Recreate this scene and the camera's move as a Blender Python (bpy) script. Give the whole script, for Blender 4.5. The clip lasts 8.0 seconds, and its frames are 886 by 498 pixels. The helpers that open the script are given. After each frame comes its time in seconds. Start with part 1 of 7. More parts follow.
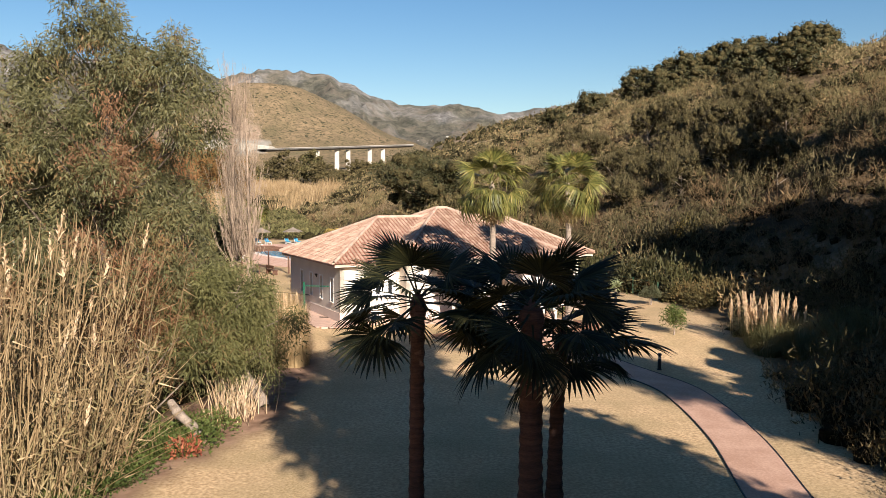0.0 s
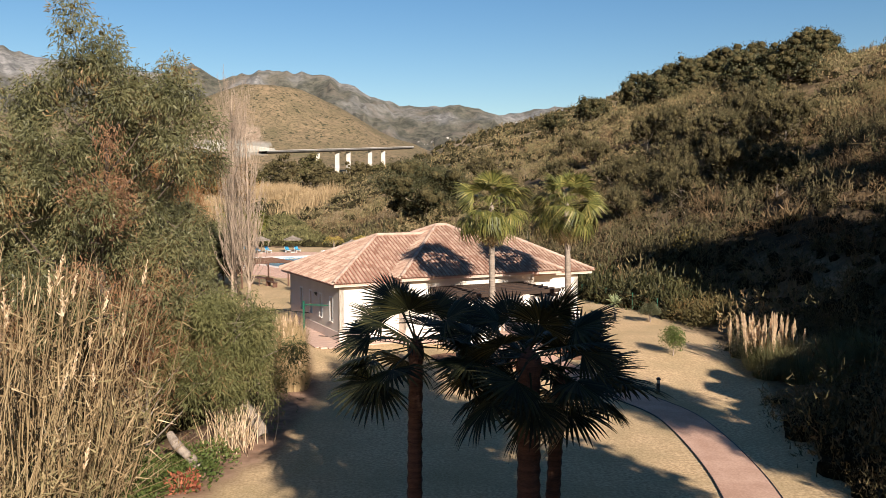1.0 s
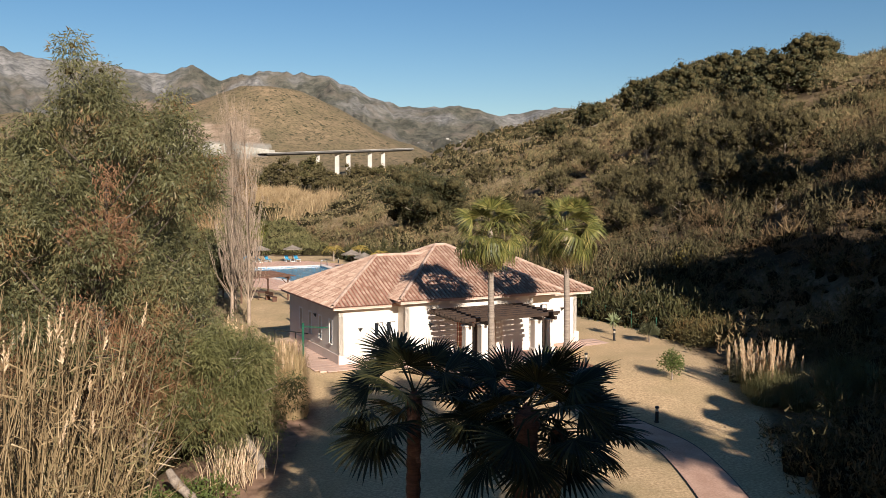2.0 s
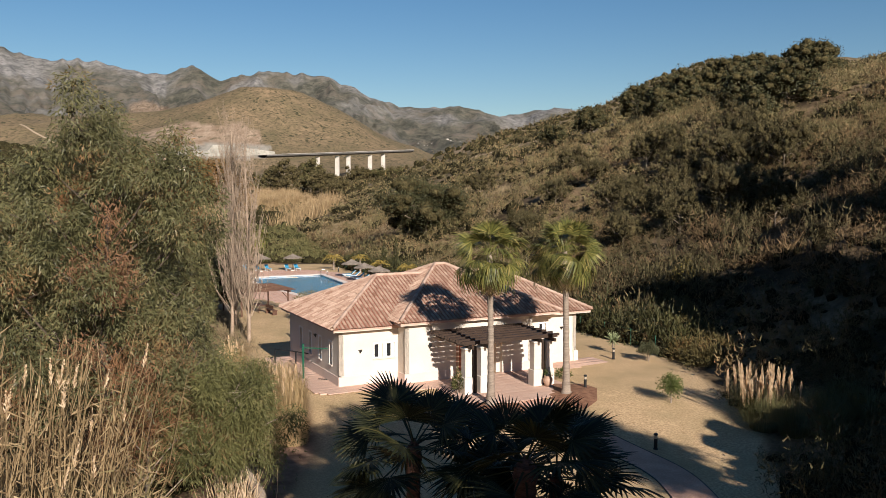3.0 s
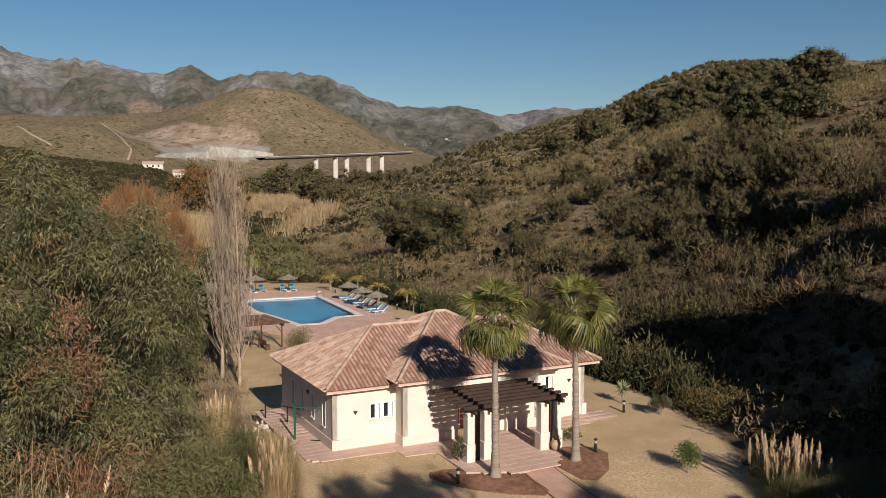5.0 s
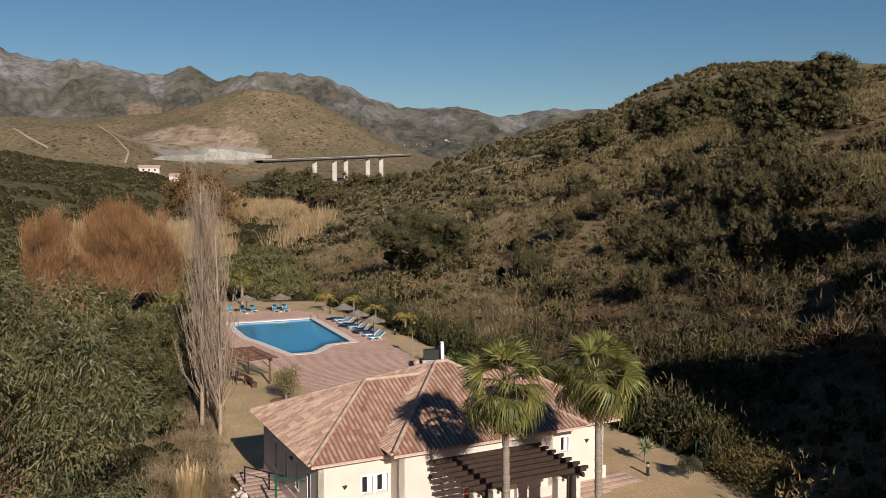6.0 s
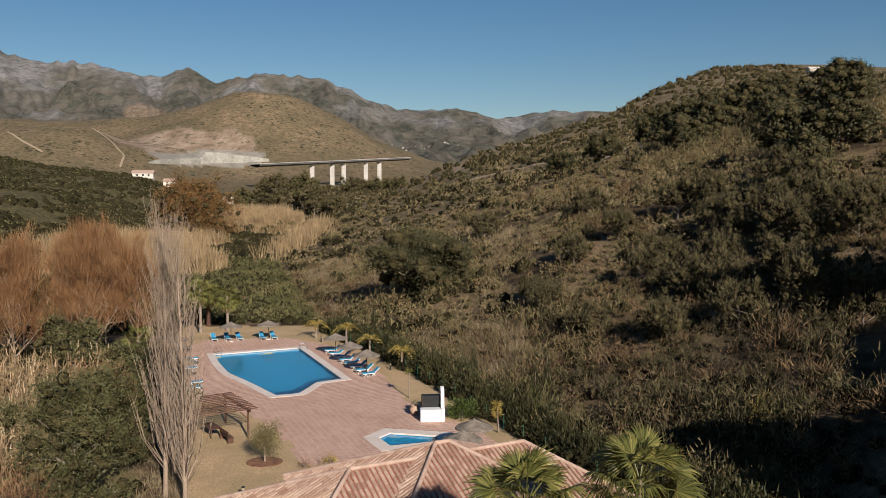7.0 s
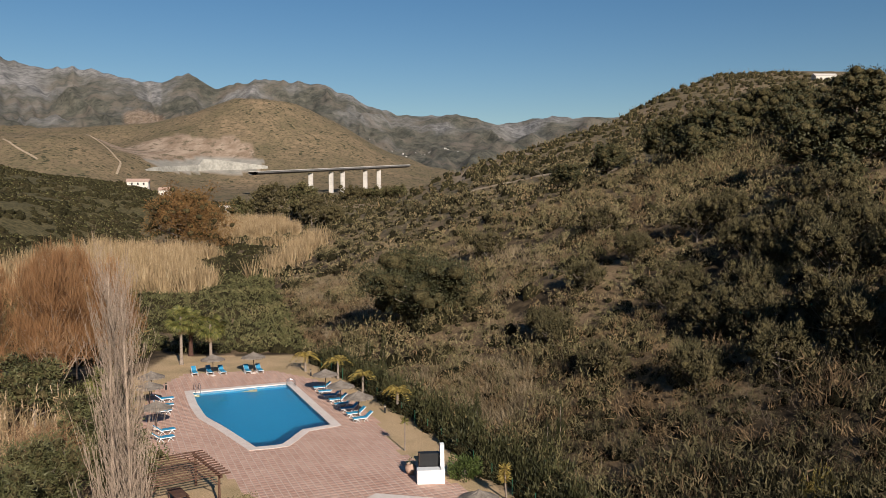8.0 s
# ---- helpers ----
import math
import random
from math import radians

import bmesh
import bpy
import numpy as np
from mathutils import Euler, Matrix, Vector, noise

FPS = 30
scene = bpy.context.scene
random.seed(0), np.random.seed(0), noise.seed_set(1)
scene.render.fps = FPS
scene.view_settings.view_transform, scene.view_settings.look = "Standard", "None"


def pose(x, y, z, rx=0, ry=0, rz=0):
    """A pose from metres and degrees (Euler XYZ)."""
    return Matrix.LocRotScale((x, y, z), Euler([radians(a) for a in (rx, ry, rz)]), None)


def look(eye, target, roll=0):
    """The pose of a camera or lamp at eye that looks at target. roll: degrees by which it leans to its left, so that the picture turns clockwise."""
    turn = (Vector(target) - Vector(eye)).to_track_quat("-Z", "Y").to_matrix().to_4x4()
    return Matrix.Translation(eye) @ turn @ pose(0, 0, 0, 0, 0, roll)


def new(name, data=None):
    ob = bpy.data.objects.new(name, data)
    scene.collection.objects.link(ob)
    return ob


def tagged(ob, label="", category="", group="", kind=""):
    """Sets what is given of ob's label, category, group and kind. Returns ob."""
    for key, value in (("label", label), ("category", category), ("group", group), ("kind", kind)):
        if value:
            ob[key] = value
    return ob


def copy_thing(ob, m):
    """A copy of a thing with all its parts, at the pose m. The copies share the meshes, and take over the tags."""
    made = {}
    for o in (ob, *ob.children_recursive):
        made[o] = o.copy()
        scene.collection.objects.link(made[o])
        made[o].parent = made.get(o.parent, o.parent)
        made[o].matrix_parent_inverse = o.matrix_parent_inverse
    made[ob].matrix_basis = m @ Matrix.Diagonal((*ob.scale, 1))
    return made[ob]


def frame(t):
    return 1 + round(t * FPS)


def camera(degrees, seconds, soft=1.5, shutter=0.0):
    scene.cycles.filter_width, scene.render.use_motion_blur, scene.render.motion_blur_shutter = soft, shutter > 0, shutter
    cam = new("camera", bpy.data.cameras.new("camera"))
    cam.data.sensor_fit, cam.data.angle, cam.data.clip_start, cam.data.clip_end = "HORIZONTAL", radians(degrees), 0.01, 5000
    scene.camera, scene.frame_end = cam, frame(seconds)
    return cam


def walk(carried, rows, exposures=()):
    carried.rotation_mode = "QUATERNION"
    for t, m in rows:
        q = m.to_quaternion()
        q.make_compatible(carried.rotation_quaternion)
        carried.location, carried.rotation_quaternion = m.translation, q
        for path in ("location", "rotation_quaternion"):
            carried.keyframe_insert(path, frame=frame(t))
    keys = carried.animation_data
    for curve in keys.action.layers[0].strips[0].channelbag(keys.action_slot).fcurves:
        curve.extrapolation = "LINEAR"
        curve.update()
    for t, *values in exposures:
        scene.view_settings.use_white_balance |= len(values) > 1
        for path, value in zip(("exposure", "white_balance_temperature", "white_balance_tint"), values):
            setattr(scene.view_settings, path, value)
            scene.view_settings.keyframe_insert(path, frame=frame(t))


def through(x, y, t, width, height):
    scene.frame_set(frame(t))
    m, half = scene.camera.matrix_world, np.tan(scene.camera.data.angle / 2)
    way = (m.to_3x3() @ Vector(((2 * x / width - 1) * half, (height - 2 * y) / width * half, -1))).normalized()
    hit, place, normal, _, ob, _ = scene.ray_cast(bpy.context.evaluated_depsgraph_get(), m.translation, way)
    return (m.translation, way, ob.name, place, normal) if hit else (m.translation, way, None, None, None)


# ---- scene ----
cam = camera(56.0, 8.0, 0.7)
# seconds, x, y, z, yaw, pitch
ROWS = [
    (0.0, 0.001, -0.000, 7.679, -0.01, -4.18),
    (0.5, 0.020, 0.018, 8.208, 0.01, -4.15),
    (1.0, 0.055, 0.032, 8.763, 0.01, -4.13),
    (1.5, 0.077, 0.063, 9.407, -0.00, -4.11),
    (3.0, 0.120, -0.009, 11.328, 0.01, -4.09),
    (3.5, 0.120, 0.002, 11.955, 0.00, -4.09),
    (4.0, 0.114, 0.169, 12.576, 0.00, -4.14),
    (4.5, 0.071, 1.307, 13.260, -0.04, -4.16),
    (6.0, -0.088, 9.182, 16.073, -0.09, -4.12),
    (6.5, -0.162, 13.033, 17.069, -0.14, -4.07),
    (7.0, -0.189, 17.177, 18.167, -0.18, -4.01),
    (7.5, -0.169, 21.434, 19.277, -0.18, -3.84),
    (8.0, -0.141, 25.297, 19.950, -0.17, -3.63),
]
walk(cam, [(t, pose(x, y, z, 90 + pitch, 0, yaw)) for t, x, y, z, yaw, pitch in ROWS],
     [(0.0, 1.03, 6500, 13), (1.5, 0.82, 6400, 12), (3.0, 0.54, 6300, 12), (4.5, 0.29, 6260, 12), (6.2, 0.15, 6250, 12), (8.0, 0.28, 6230, 12)])

# ---- light ----
SUN_AZ = (0.37, -0.929)          # where the sun stands, over the ground
SUN_EL = radians(25.5)
world = bpy.data.worlds.new("sky")
scene.world = world
world.use_nodes = True
wn = world.node_tree.nodes
sky = wn.new("ShaderNodeTexSky")
sky.sky_type, sky.sun_disc = "NISHITA", False
sky.sun_elevation, sky.sun_rotation = SUN_EL, math.atan2(SUN_AZ[0], SUN_AZ[1])
sky.air_density, sky.dust_density, sky.ozone_density = 1.0, 0.1, 1.9
wn["Background"].inputs["Strength"].default_value = 0.052
tone = wn.new("ShaderNodeHueSaturation")
tone.inputs["Saturation"].default_value = 1.28
world.node_tree.links.new(sky.outputs[0], tone.inputs["Color"])
world.node_tree.links.new(tone.outputs[0], wn["Background"].inputs["Color"])
sun_data = bpy.data.lights.new("sun", "SUN")
sun_data.energy, sun_data.angle, sun_data.color = 5.0, radians(0.55), (1.0, 0.915, 0.79)
sun = new("sun", sun_data)
sun.matrix_world = look((60, -120, 90), (60 - SUN_AZ[0] * 100, -120 - SUN_AZ[1] * 100, 90 - 107.5 * math.tan(SUN_EL) * 0.93))

# ---- materials ----
def rgb(c):
    return (*c, 1.0)


def surface(name, a, b, scale=1.0, rough=0.85, bump=0.2, bump_scale=None, fine=6.0, spec=0.3, coords="Object", metal=0.0, island=0.0, stretch=(1, 1, 1)):
    """A two-colour mottled surface: large patches, fine grain and relief."""
    m = bpy.data.materials.new(name)
    m.use_nodes = True
    n, l = m.node_tree.nodes, m.node_tree.links
    p = n["Principled BSDF"]
    p.inputs["Roughness"].default_value, p.inputs["Metallic"].default_value = rough, metal
    p.inputs["Specular IOR Level"].default_value = spec
    geo = n.new("ShaderNodeNewGeometry") if coords == "World" else n.new("ShaderNodeTexCoord")
    at = geo.outputs["Position"] if coords == "World" else geo.outputs["Object"]
    mp = n.new("ShaderNodeMapping")
    mp.inputs["Scale"].default_value = stretch
    l.new(at, mp.inputs["Vector"])
    big, small = n.new("ShaderNodeTexNoise"), n.new("ShaderNodeTexNoise")
    big.inputs["Scale"].default_value, big.inputs["Detail"].default_value = scale, 4
    small.inputs["Scale"].default_value, small.inputs["Detail"].default_value = scale * fine, 6
    l.new(mp.outputs[0], big.inputs["Vector"])
    l.new(mp.outputs[0], small.inputs["Vector"])
    add = n.new("ShaderNodeMath")
    add.operation = "ADD"
    l.new(big.outputs["Fac"], add.inputs[0])
    l.new(small.outputs["Fac"], add.inputs[1])
    ramp = n.new("ShaderNodeMapRange")
    ramp.inputs["From Min"].default_value, ramp.inputs["From Max"].default_value = 0.75, 1.25
    l.new(add.outputs[0], ramp.inputs["Value"])
    fac = ramp.outputs["Result"]
    if island:
        who = n.new("ShaderNodeObjectInfo")
        gi = n.new("ShaderNodeNewGeometry")
        mixr = n.new("ShaderNodeMath")
        mixr.operation = "ADD"
        l.new(gi.outputs["Random Per Island"], mixr.inputs[0])
        l.new(who.outputs["Random"], mixr.inputs[1])
        fr = n.new("ShaderNodeMath")
        fr.operation = "FRACT"
        l.new(mixr.outputs[0], fr.inputs[0])
        mx = n.new("ShaderNodeMix")
        mx.inputs["Factor"].default_value = island
        l.new(fac, mx.inputs[2])
        l.new(fr.outputs[0], mx.inputs[3])
        fac = mx.outputs[0]
    mix = n.new("ShaderNodeMix")
    mix.data_type = "RGBA"
    mix.inputs[6].default_value, mix.inputs[7].default_value = rgb(a), rgb(b)
    l.new(fac, mix.inputs[0])
    l.new(mix.outputs[2], p.inputs["Base Color"])
    if bump:
        bp = n.new("ShaderNodeBump")
        bp.inputs["Strength"].default_value = bump
        bp.inputs["Distance"].default_value = bump_scale or 0.02
        l.new(small.outputs["Fac"], bp.inputs["Height"])
        l.new(bp.outputs["Normal"], p.inputs["Normal"])
    return m


def leafy(name, a, b, c=None, through=0.35, rough=0.5, patch=0.0):
    """Leaves: each one takes its own shade between a and b (and c, dry ones); light passes through."""
    m = bpy.data.materials.new(name)
    m.use_nodes = True
    n, l = m.node_tree.nodes, m.node_tree.links
    p = n["Principled BSDF"]
    geo = n.new("ShaderNodeNewGeometry")
    ramp = n.new("ShaderNodeValToRGB")
    ramp.color_ramp.elements[0].color, ramp.color_ramp.elements[1].color = rgb(a), rgb(b)
    ramp.color_ramp.elements[1].position = 0.7
    if c:
        e = ramp.color_ramp.elements.new(1.0)
        e.color = rgb(c)
    fac = geo.outputs["Random Per Island"]
    if patch:
        no = n.new("ShaderNodeTexNoise")
        no.inputs["Scale"].default_value, no.inputs["Detail"].default_value = patch, 3
        l.new(geo.outputs["Position"], no.inputs["Vector"])
        mr = n.new("ShaderNodeMapRange")
        mr.inputs["From Min"].default_value, mr.inputs["From Max"].default_value = 0.33, 0.67
        l.new(no.outputs["Fac"], mr.inputs["Value"])
        mx = n.new("ShaderNodeMix")
        mx.inputs["Factor"].default_value = 0.6
        l.new(fac, mx.inputs[2])
        l.new(mr.outputs["Result"], mx.inputs[3])
        fac = mx.outputs[0]
    l.new(fac, ramp.inputs["Fac"])
    l.new(ramp.outputs["Color"], p.inputs["Base Color"])
    p.inputs["Roughness"].default_value = rough
    p.inputs["Specular IOR Level"].default_value = 0.25
    tr = n.new("ShaderNodeBsdfTranslucent")
    l.new(ramp.outputs["Color"], tr.inputs["Color"])
    mixs = n.new("ShaderNodeMixShader")
    mixs.inputs["Fac"].default_value = through
    l.new(p.outputs[0], mixs.inputs[1])
    l.new(tr.outputs[0], mixs.inputs[2])
    l.new(mixs.outputs[0], n["Material Output"].inputs["Surface"])
    return m


def plain(name, c, rough=0.6, spec=0.4, metal=0.0):
    d = tuple(v * 0.82 for v in c)
    return surface(name, d, c, scale=3.0, rough=rough, bump=0.08, spec=spec, metal=metal)


M_STUCCO = surface("cream_stucco", (0.6, 0.53, 0.45), (0.71, 0.64, 0.555), 0.7, 0.9, 0.25, 0.01, 30)
M_PLINTH = surface("pink_stucco_plinth", (0.62, 0.5, 0.43), (0.72, 0.6, 0.52), 0.8, 0.9, 0.25, 0.01, 30)
M_TILE = surface("terracotta_tile", (0.25, 0.13, 0.085), (0.58, 0.41, 0.305), 1.0, 0.85, 0.4, 0.015, 9, island=0.6)
M_RIDGE = surface("pale_ridge_tile", (0.38, 0.24, 0.175), (0.58, 0.42, 0.33), 1.5, 0.85, 0.3, 0.01, 9, island=0.6)
M_EAVES = surface("pink_brown_eaves_render", (0.46, 0.28, 0.21), (0.6, 0.42, 0.34), 1.2, 0.9, 0.25, 0.01, 30)
M_FASCIA = surface("red_brown_fascia", (0.25, 0.09, 0.055), (0.36, 0.15, 0.1), 2, 0.7, 0.1)
M_DARKWOOD = surface("dark_stained_wood", (0.028, 0.017, 0.012), (0.06, 0.036, 0.024), 2, 0.6, 0.3, 0.01, 12, stretch=(1, 1, 6))
M_GLASS = plain("dark_window_glass", (0.02, 0.022, 0.025), 0.08, 0.6)
M_WHITE = surface("white_paint", (0.72, 0.71, 0.68), (0.82, 0.81, 0.78), 2, 0.5, 0.05)
M_BLACK = plain("black_metal", (0.02, 0.02, 0.02), 0.5, 0.4)
M_GREENMETAL = plain("green_painted_metal", (0.015, 0.11, 0.06), 0.45, 0.5)
M_PATH = surface("pink_pressed_concrete", (0.42, 0.245, 0.17), (0.57, 0.36, 0.262), 0.9, 0.85, 0.25, 0.01, 14)
M_PAVER = surface("terracotta_paver", (0.44, 0.25, 0.18), (0.61, 0.395, 0.3), 0.3, 0.85, 0.25, 0.01, 20, island=0.45)
M_FPAVER = surface("pale_pink_paver", (0.46, 0.295, 0.22), (0.62, 0.43, 0.34), 0.4, 0.85, 0.25, 0.01, 20, island=0.3)
M_MORTAR = surface("pale_mortar", (0.52, 0.37, 0.285), (0.66, 0.5, 0.4), 1, 0.9, 0.2)
M_COPING = surface("pale_stone_coping", (0.66, 0.54, 0.46), (0.78, 0.68, 0.6), 1.2, 0.8, 0.2)
M_POOLTILE = surface("blue_pool_tile", (0.01, 0.15, 0.275), (0.018, 0.21, 0.35), 6, 0.3, 0.05)
M_MULCH = surface("red_bark_mulch", (0.15, 0.07, 0.04), (0.33, 0.17, 0.1), 3, 0.95, 0.9, 0.04, 14)
M_BARK = surface("grey_bark", (0.16, 0.12, 0.09), (0.36, 0.29, 0.23), 2, 0.95, 0.6, 0.03, 8, stretch=(3, 3, 0.6))
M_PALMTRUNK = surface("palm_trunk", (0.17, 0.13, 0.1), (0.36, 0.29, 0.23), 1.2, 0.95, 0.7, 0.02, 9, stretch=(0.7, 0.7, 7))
# red trunk, darkened with the shade that the near palms stand in
M_SHADETRUNK = surface("shade_darkened_red_trunk", (0.045, 0.025, 0.019), (0.125, 0.062, 0.043), 1.5, 0.95, 0.8, 0.03, 9, stretch=(0.7, 0.7, 7))
M_POPLAR = surface("pale_poplar_bark", (0.24, 0.17, 0.12), (0.44, 0.335, 0.245), 1.5, 0.9, 0.4, 0.02, 8)
M_EUC = leafy("eucalyptus_leaf", (0.036, 0.04, 0.017), (0.195, 0.182, 0.083), (0.34, 0.17, 0.08), 0.24, 0.45, 0.55)
M_PEPPER = leafy("pepper_leaf", (0.05, 0.056, 0.02), (0.19, 0.18, 0.07), (0.28, 0.22, 0.1), 0.3, 0.6, 0.6)
# fronds of the near palms: their shade is painted in as near-black green
M_SHADEFROND = leafy("shade_darkened_frond", (0.009, 0.011, 0.004), (0.03, 0.032, 0.011), (0.075, 0.064, 0.022), 0.12, 0.6)
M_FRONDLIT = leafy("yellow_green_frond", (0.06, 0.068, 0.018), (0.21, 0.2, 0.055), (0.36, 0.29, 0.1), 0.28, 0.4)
M_DRYFROND = leafy("dry_frond", (0.2, 0.14, 0.08), (0.42, 0.32, 0.18), None, 0.25, 0.7)
M_YELLOW = leafy("yellow_frond", (0.26, 0.2, 0.05), (0.54, 0.4, 0.11), None, 0.35, 0.5)
M_CANE = leafy("dry_cane", (0.17, 0.11, 0.055), (0.44, 0.31, 0.165), (0.6, 0.46, 0.29), 0.15, 0.7, 0.4)
M_CANELEAF = leafy("cane_leaf", (0.14, 0.12, 0.05), (0.42, 0.33, 0.17), (0.5, 0.4, 0.25), 0.3, 0.7, 0.5)
M_PLUME = leafy("pampas_plume", (0.54, 0.37, 0.21), (0.82, 0.64, 0.44), None, 0.35, 0.9)


def scrub_leaf(name, hues, patch=0.3, through=0.04):
    """Shoots of wild scrub: the hue goes from bush to bush, the value from shoot to shoot."""
    m = bpy.data.materials.new(name)
    m.use_nodes = True
    n, l = m.node_tree.nodes, m.node_tree.links
    p = n["Principled BSDF"]
    p.inputs["Roughness"].default_value, p.inputs["Specular IOR Level"].default_value = 0.8, 0.15
    geo = n.new("ShaderNodeNewGeometry")
    no = n.new("ShaderNodeTexNoise")
    no.inputs["Scale"].default_value, no.inputs["Detail"].default_value, no.inputs["Roughness"].default_value = patch, 3, 0.65
    l.new(geo.outputs["Position"], no.inputs["Vector"])
    mr = n.new("ShaderNodeMapRange")
    mr.inputs["From Min"].default_value, mr.inputs["From Max"].default_value = 0.3, 0.7
    l.new(no.outputs["Fac"], mr.inputs["Value"])
    mx = n.new("ShaderNodeMix")
    mx.inputs["Factor"].default_value = 0.25
    l.new(mr.outputs["Result"], mx.inputs[2])
    l.new(geo.outputs["Random Per Island"], mx.inputs[3])
    ramp = n.new("ShaderNodeValToRGB")
    ramp.color_ramp.elements[0].color, ramp.color_ramp.elements[1].color = rgb(hues[0]), rgb(hues[-1])
    for k, c in enumerate(hues[1:-1]):
        ramp.color_ramp.elements.new((k + 1) / (len(hues) - 1)).color = rgb(c)
    l.new(mx.outputs[0], ramp.inputs["Fac"])
    scatterer = n.new("ShaderNodeMath")
    scatterer.operation = "MULTIPLY"
    scatterer.inputs[1].default_value = 17.31
    l.new(geo.outputs["Random Per Island"], scatterer.inputs[0])
    fr = n.new("ShaderNodeMath")
    fr.operation = "FRACT"
    l.new(scatterer.outputs[0], fr.inputs[0])
    val = n.new("ShaderNodeMapRange")
    val.inputs["To Min"].default_value, val.inputs["To Max"].default_value = 0.68, 1.32
    l.new(fr.outputs[0], val.inputs["Value"])
    hsv = n.new("ShaderNodeHueSaturation")
    l.new(val.outputs["Result"], hsv.inputs["Value"])
    l.new(ramp.outputs["Color"], hsv.inputs["Color"])
    l.new(hsv.outputs["Color"], p.inputs["Base Color"])
    tr = n.new("ShaderNodeBsdfTranslucent")
    l.new(hsv.outputs["Color"], tr.inputs["Color"])
    mixs = n.new("ShaderNodeMixShader")
    mixs.inputs["Fac"].default_value = through
    l.new(p.outputs[0], mixs.inputs[1])
    l.new(tr.outputs[0], mixs.inputs[2])
    l.new(mixs.outputs[0], n["Material Output"].inputs["Surface"])
    return m


M_SCRUB = scrub_leaf("hill_scrub_leaf", [(0.054, 0.048, 0.02), (0.118, 0.1, 0.043), (0.168, 0.136, 0.066), (0.19, 0.12, 0.06), (0.29, 0.2, 0.105)])
# scrub hues turned down: shade of the near slope is put into the colour
M_SHADEBROOM = scrub_leaf("shade_darkened_broom", [(0.03, 0.027, 0.012), (0.075, 0.064, 0.029), (0.112, 0.091, 0.046), (0.135, 0.087, 0.048)], 0.4)
M_PALESCRUB = scrub_leaf("pale_scrub_leaf", [(0.095, 0.083, 0.036), (0.185, 0.155, 0.07), (0.24, 0.19, 0.098), (0.27, 0.18, 0.095), (0.37, 0.265, 0.145)])
M_BROWNSCRUB = scrub_leaf("brown_dead_scrub", [(0.065, 0.043, 0.022), (0.12, 0.078, 0.04), (0.19, 0.125, 0.066), (0.1, 0.08, 0.038)], 0.35)
M_DEADTWIG = scrub_leaf("bleached_dead_twig", [(0.12, 0.09, 0.062), (0.28, 0.22, 0.16)], 0.6)
# dark end of the grain paints the shade between the twigs
M_TWIG = surface("shaded_twig_mass", (0.012, 0.011, 0.005), (0.14, 0.112, 0.052), 1.1, 0.95, 1.0, 0.25, 6.5, 0.05, "World")


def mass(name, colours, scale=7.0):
    """The close mass of twigs and small leaves inside a bush: each bush has its own hue, broken up by dark gaps, the
    shade inside it painted near-black.
    """
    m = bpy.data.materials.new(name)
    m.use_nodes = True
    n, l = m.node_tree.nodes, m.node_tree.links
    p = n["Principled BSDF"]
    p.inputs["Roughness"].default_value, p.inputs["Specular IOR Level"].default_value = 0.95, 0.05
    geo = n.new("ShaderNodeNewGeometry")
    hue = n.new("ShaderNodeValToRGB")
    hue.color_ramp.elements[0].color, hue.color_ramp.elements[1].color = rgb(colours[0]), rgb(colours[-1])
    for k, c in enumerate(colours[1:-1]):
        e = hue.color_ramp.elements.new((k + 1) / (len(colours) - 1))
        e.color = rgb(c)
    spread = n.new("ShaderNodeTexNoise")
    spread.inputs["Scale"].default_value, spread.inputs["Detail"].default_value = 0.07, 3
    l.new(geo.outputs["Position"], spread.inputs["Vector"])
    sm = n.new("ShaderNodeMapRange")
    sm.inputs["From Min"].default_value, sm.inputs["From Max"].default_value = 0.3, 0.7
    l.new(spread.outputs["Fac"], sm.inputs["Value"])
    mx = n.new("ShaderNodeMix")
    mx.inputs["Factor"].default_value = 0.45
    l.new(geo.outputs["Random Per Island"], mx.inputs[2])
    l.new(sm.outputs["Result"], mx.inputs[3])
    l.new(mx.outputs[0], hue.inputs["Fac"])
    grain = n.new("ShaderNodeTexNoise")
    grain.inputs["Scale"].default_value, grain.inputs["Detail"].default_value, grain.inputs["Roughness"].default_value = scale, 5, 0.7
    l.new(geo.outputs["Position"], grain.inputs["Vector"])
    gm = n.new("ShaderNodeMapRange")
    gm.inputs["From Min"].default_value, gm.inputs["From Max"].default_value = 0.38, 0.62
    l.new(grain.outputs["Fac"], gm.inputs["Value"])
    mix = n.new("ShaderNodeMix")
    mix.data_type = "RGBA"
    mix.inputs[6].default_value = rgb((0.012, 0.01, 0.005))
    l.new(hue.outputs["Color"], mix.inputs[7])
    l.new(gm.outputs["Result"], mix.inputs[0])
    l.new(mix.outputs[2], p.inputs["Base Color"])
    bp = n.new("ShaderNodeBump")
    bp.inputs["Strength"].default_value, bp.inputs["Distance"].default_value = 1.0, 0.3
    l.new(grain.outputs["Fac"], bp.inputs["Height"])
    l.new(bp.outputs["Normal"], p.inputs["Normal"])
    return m


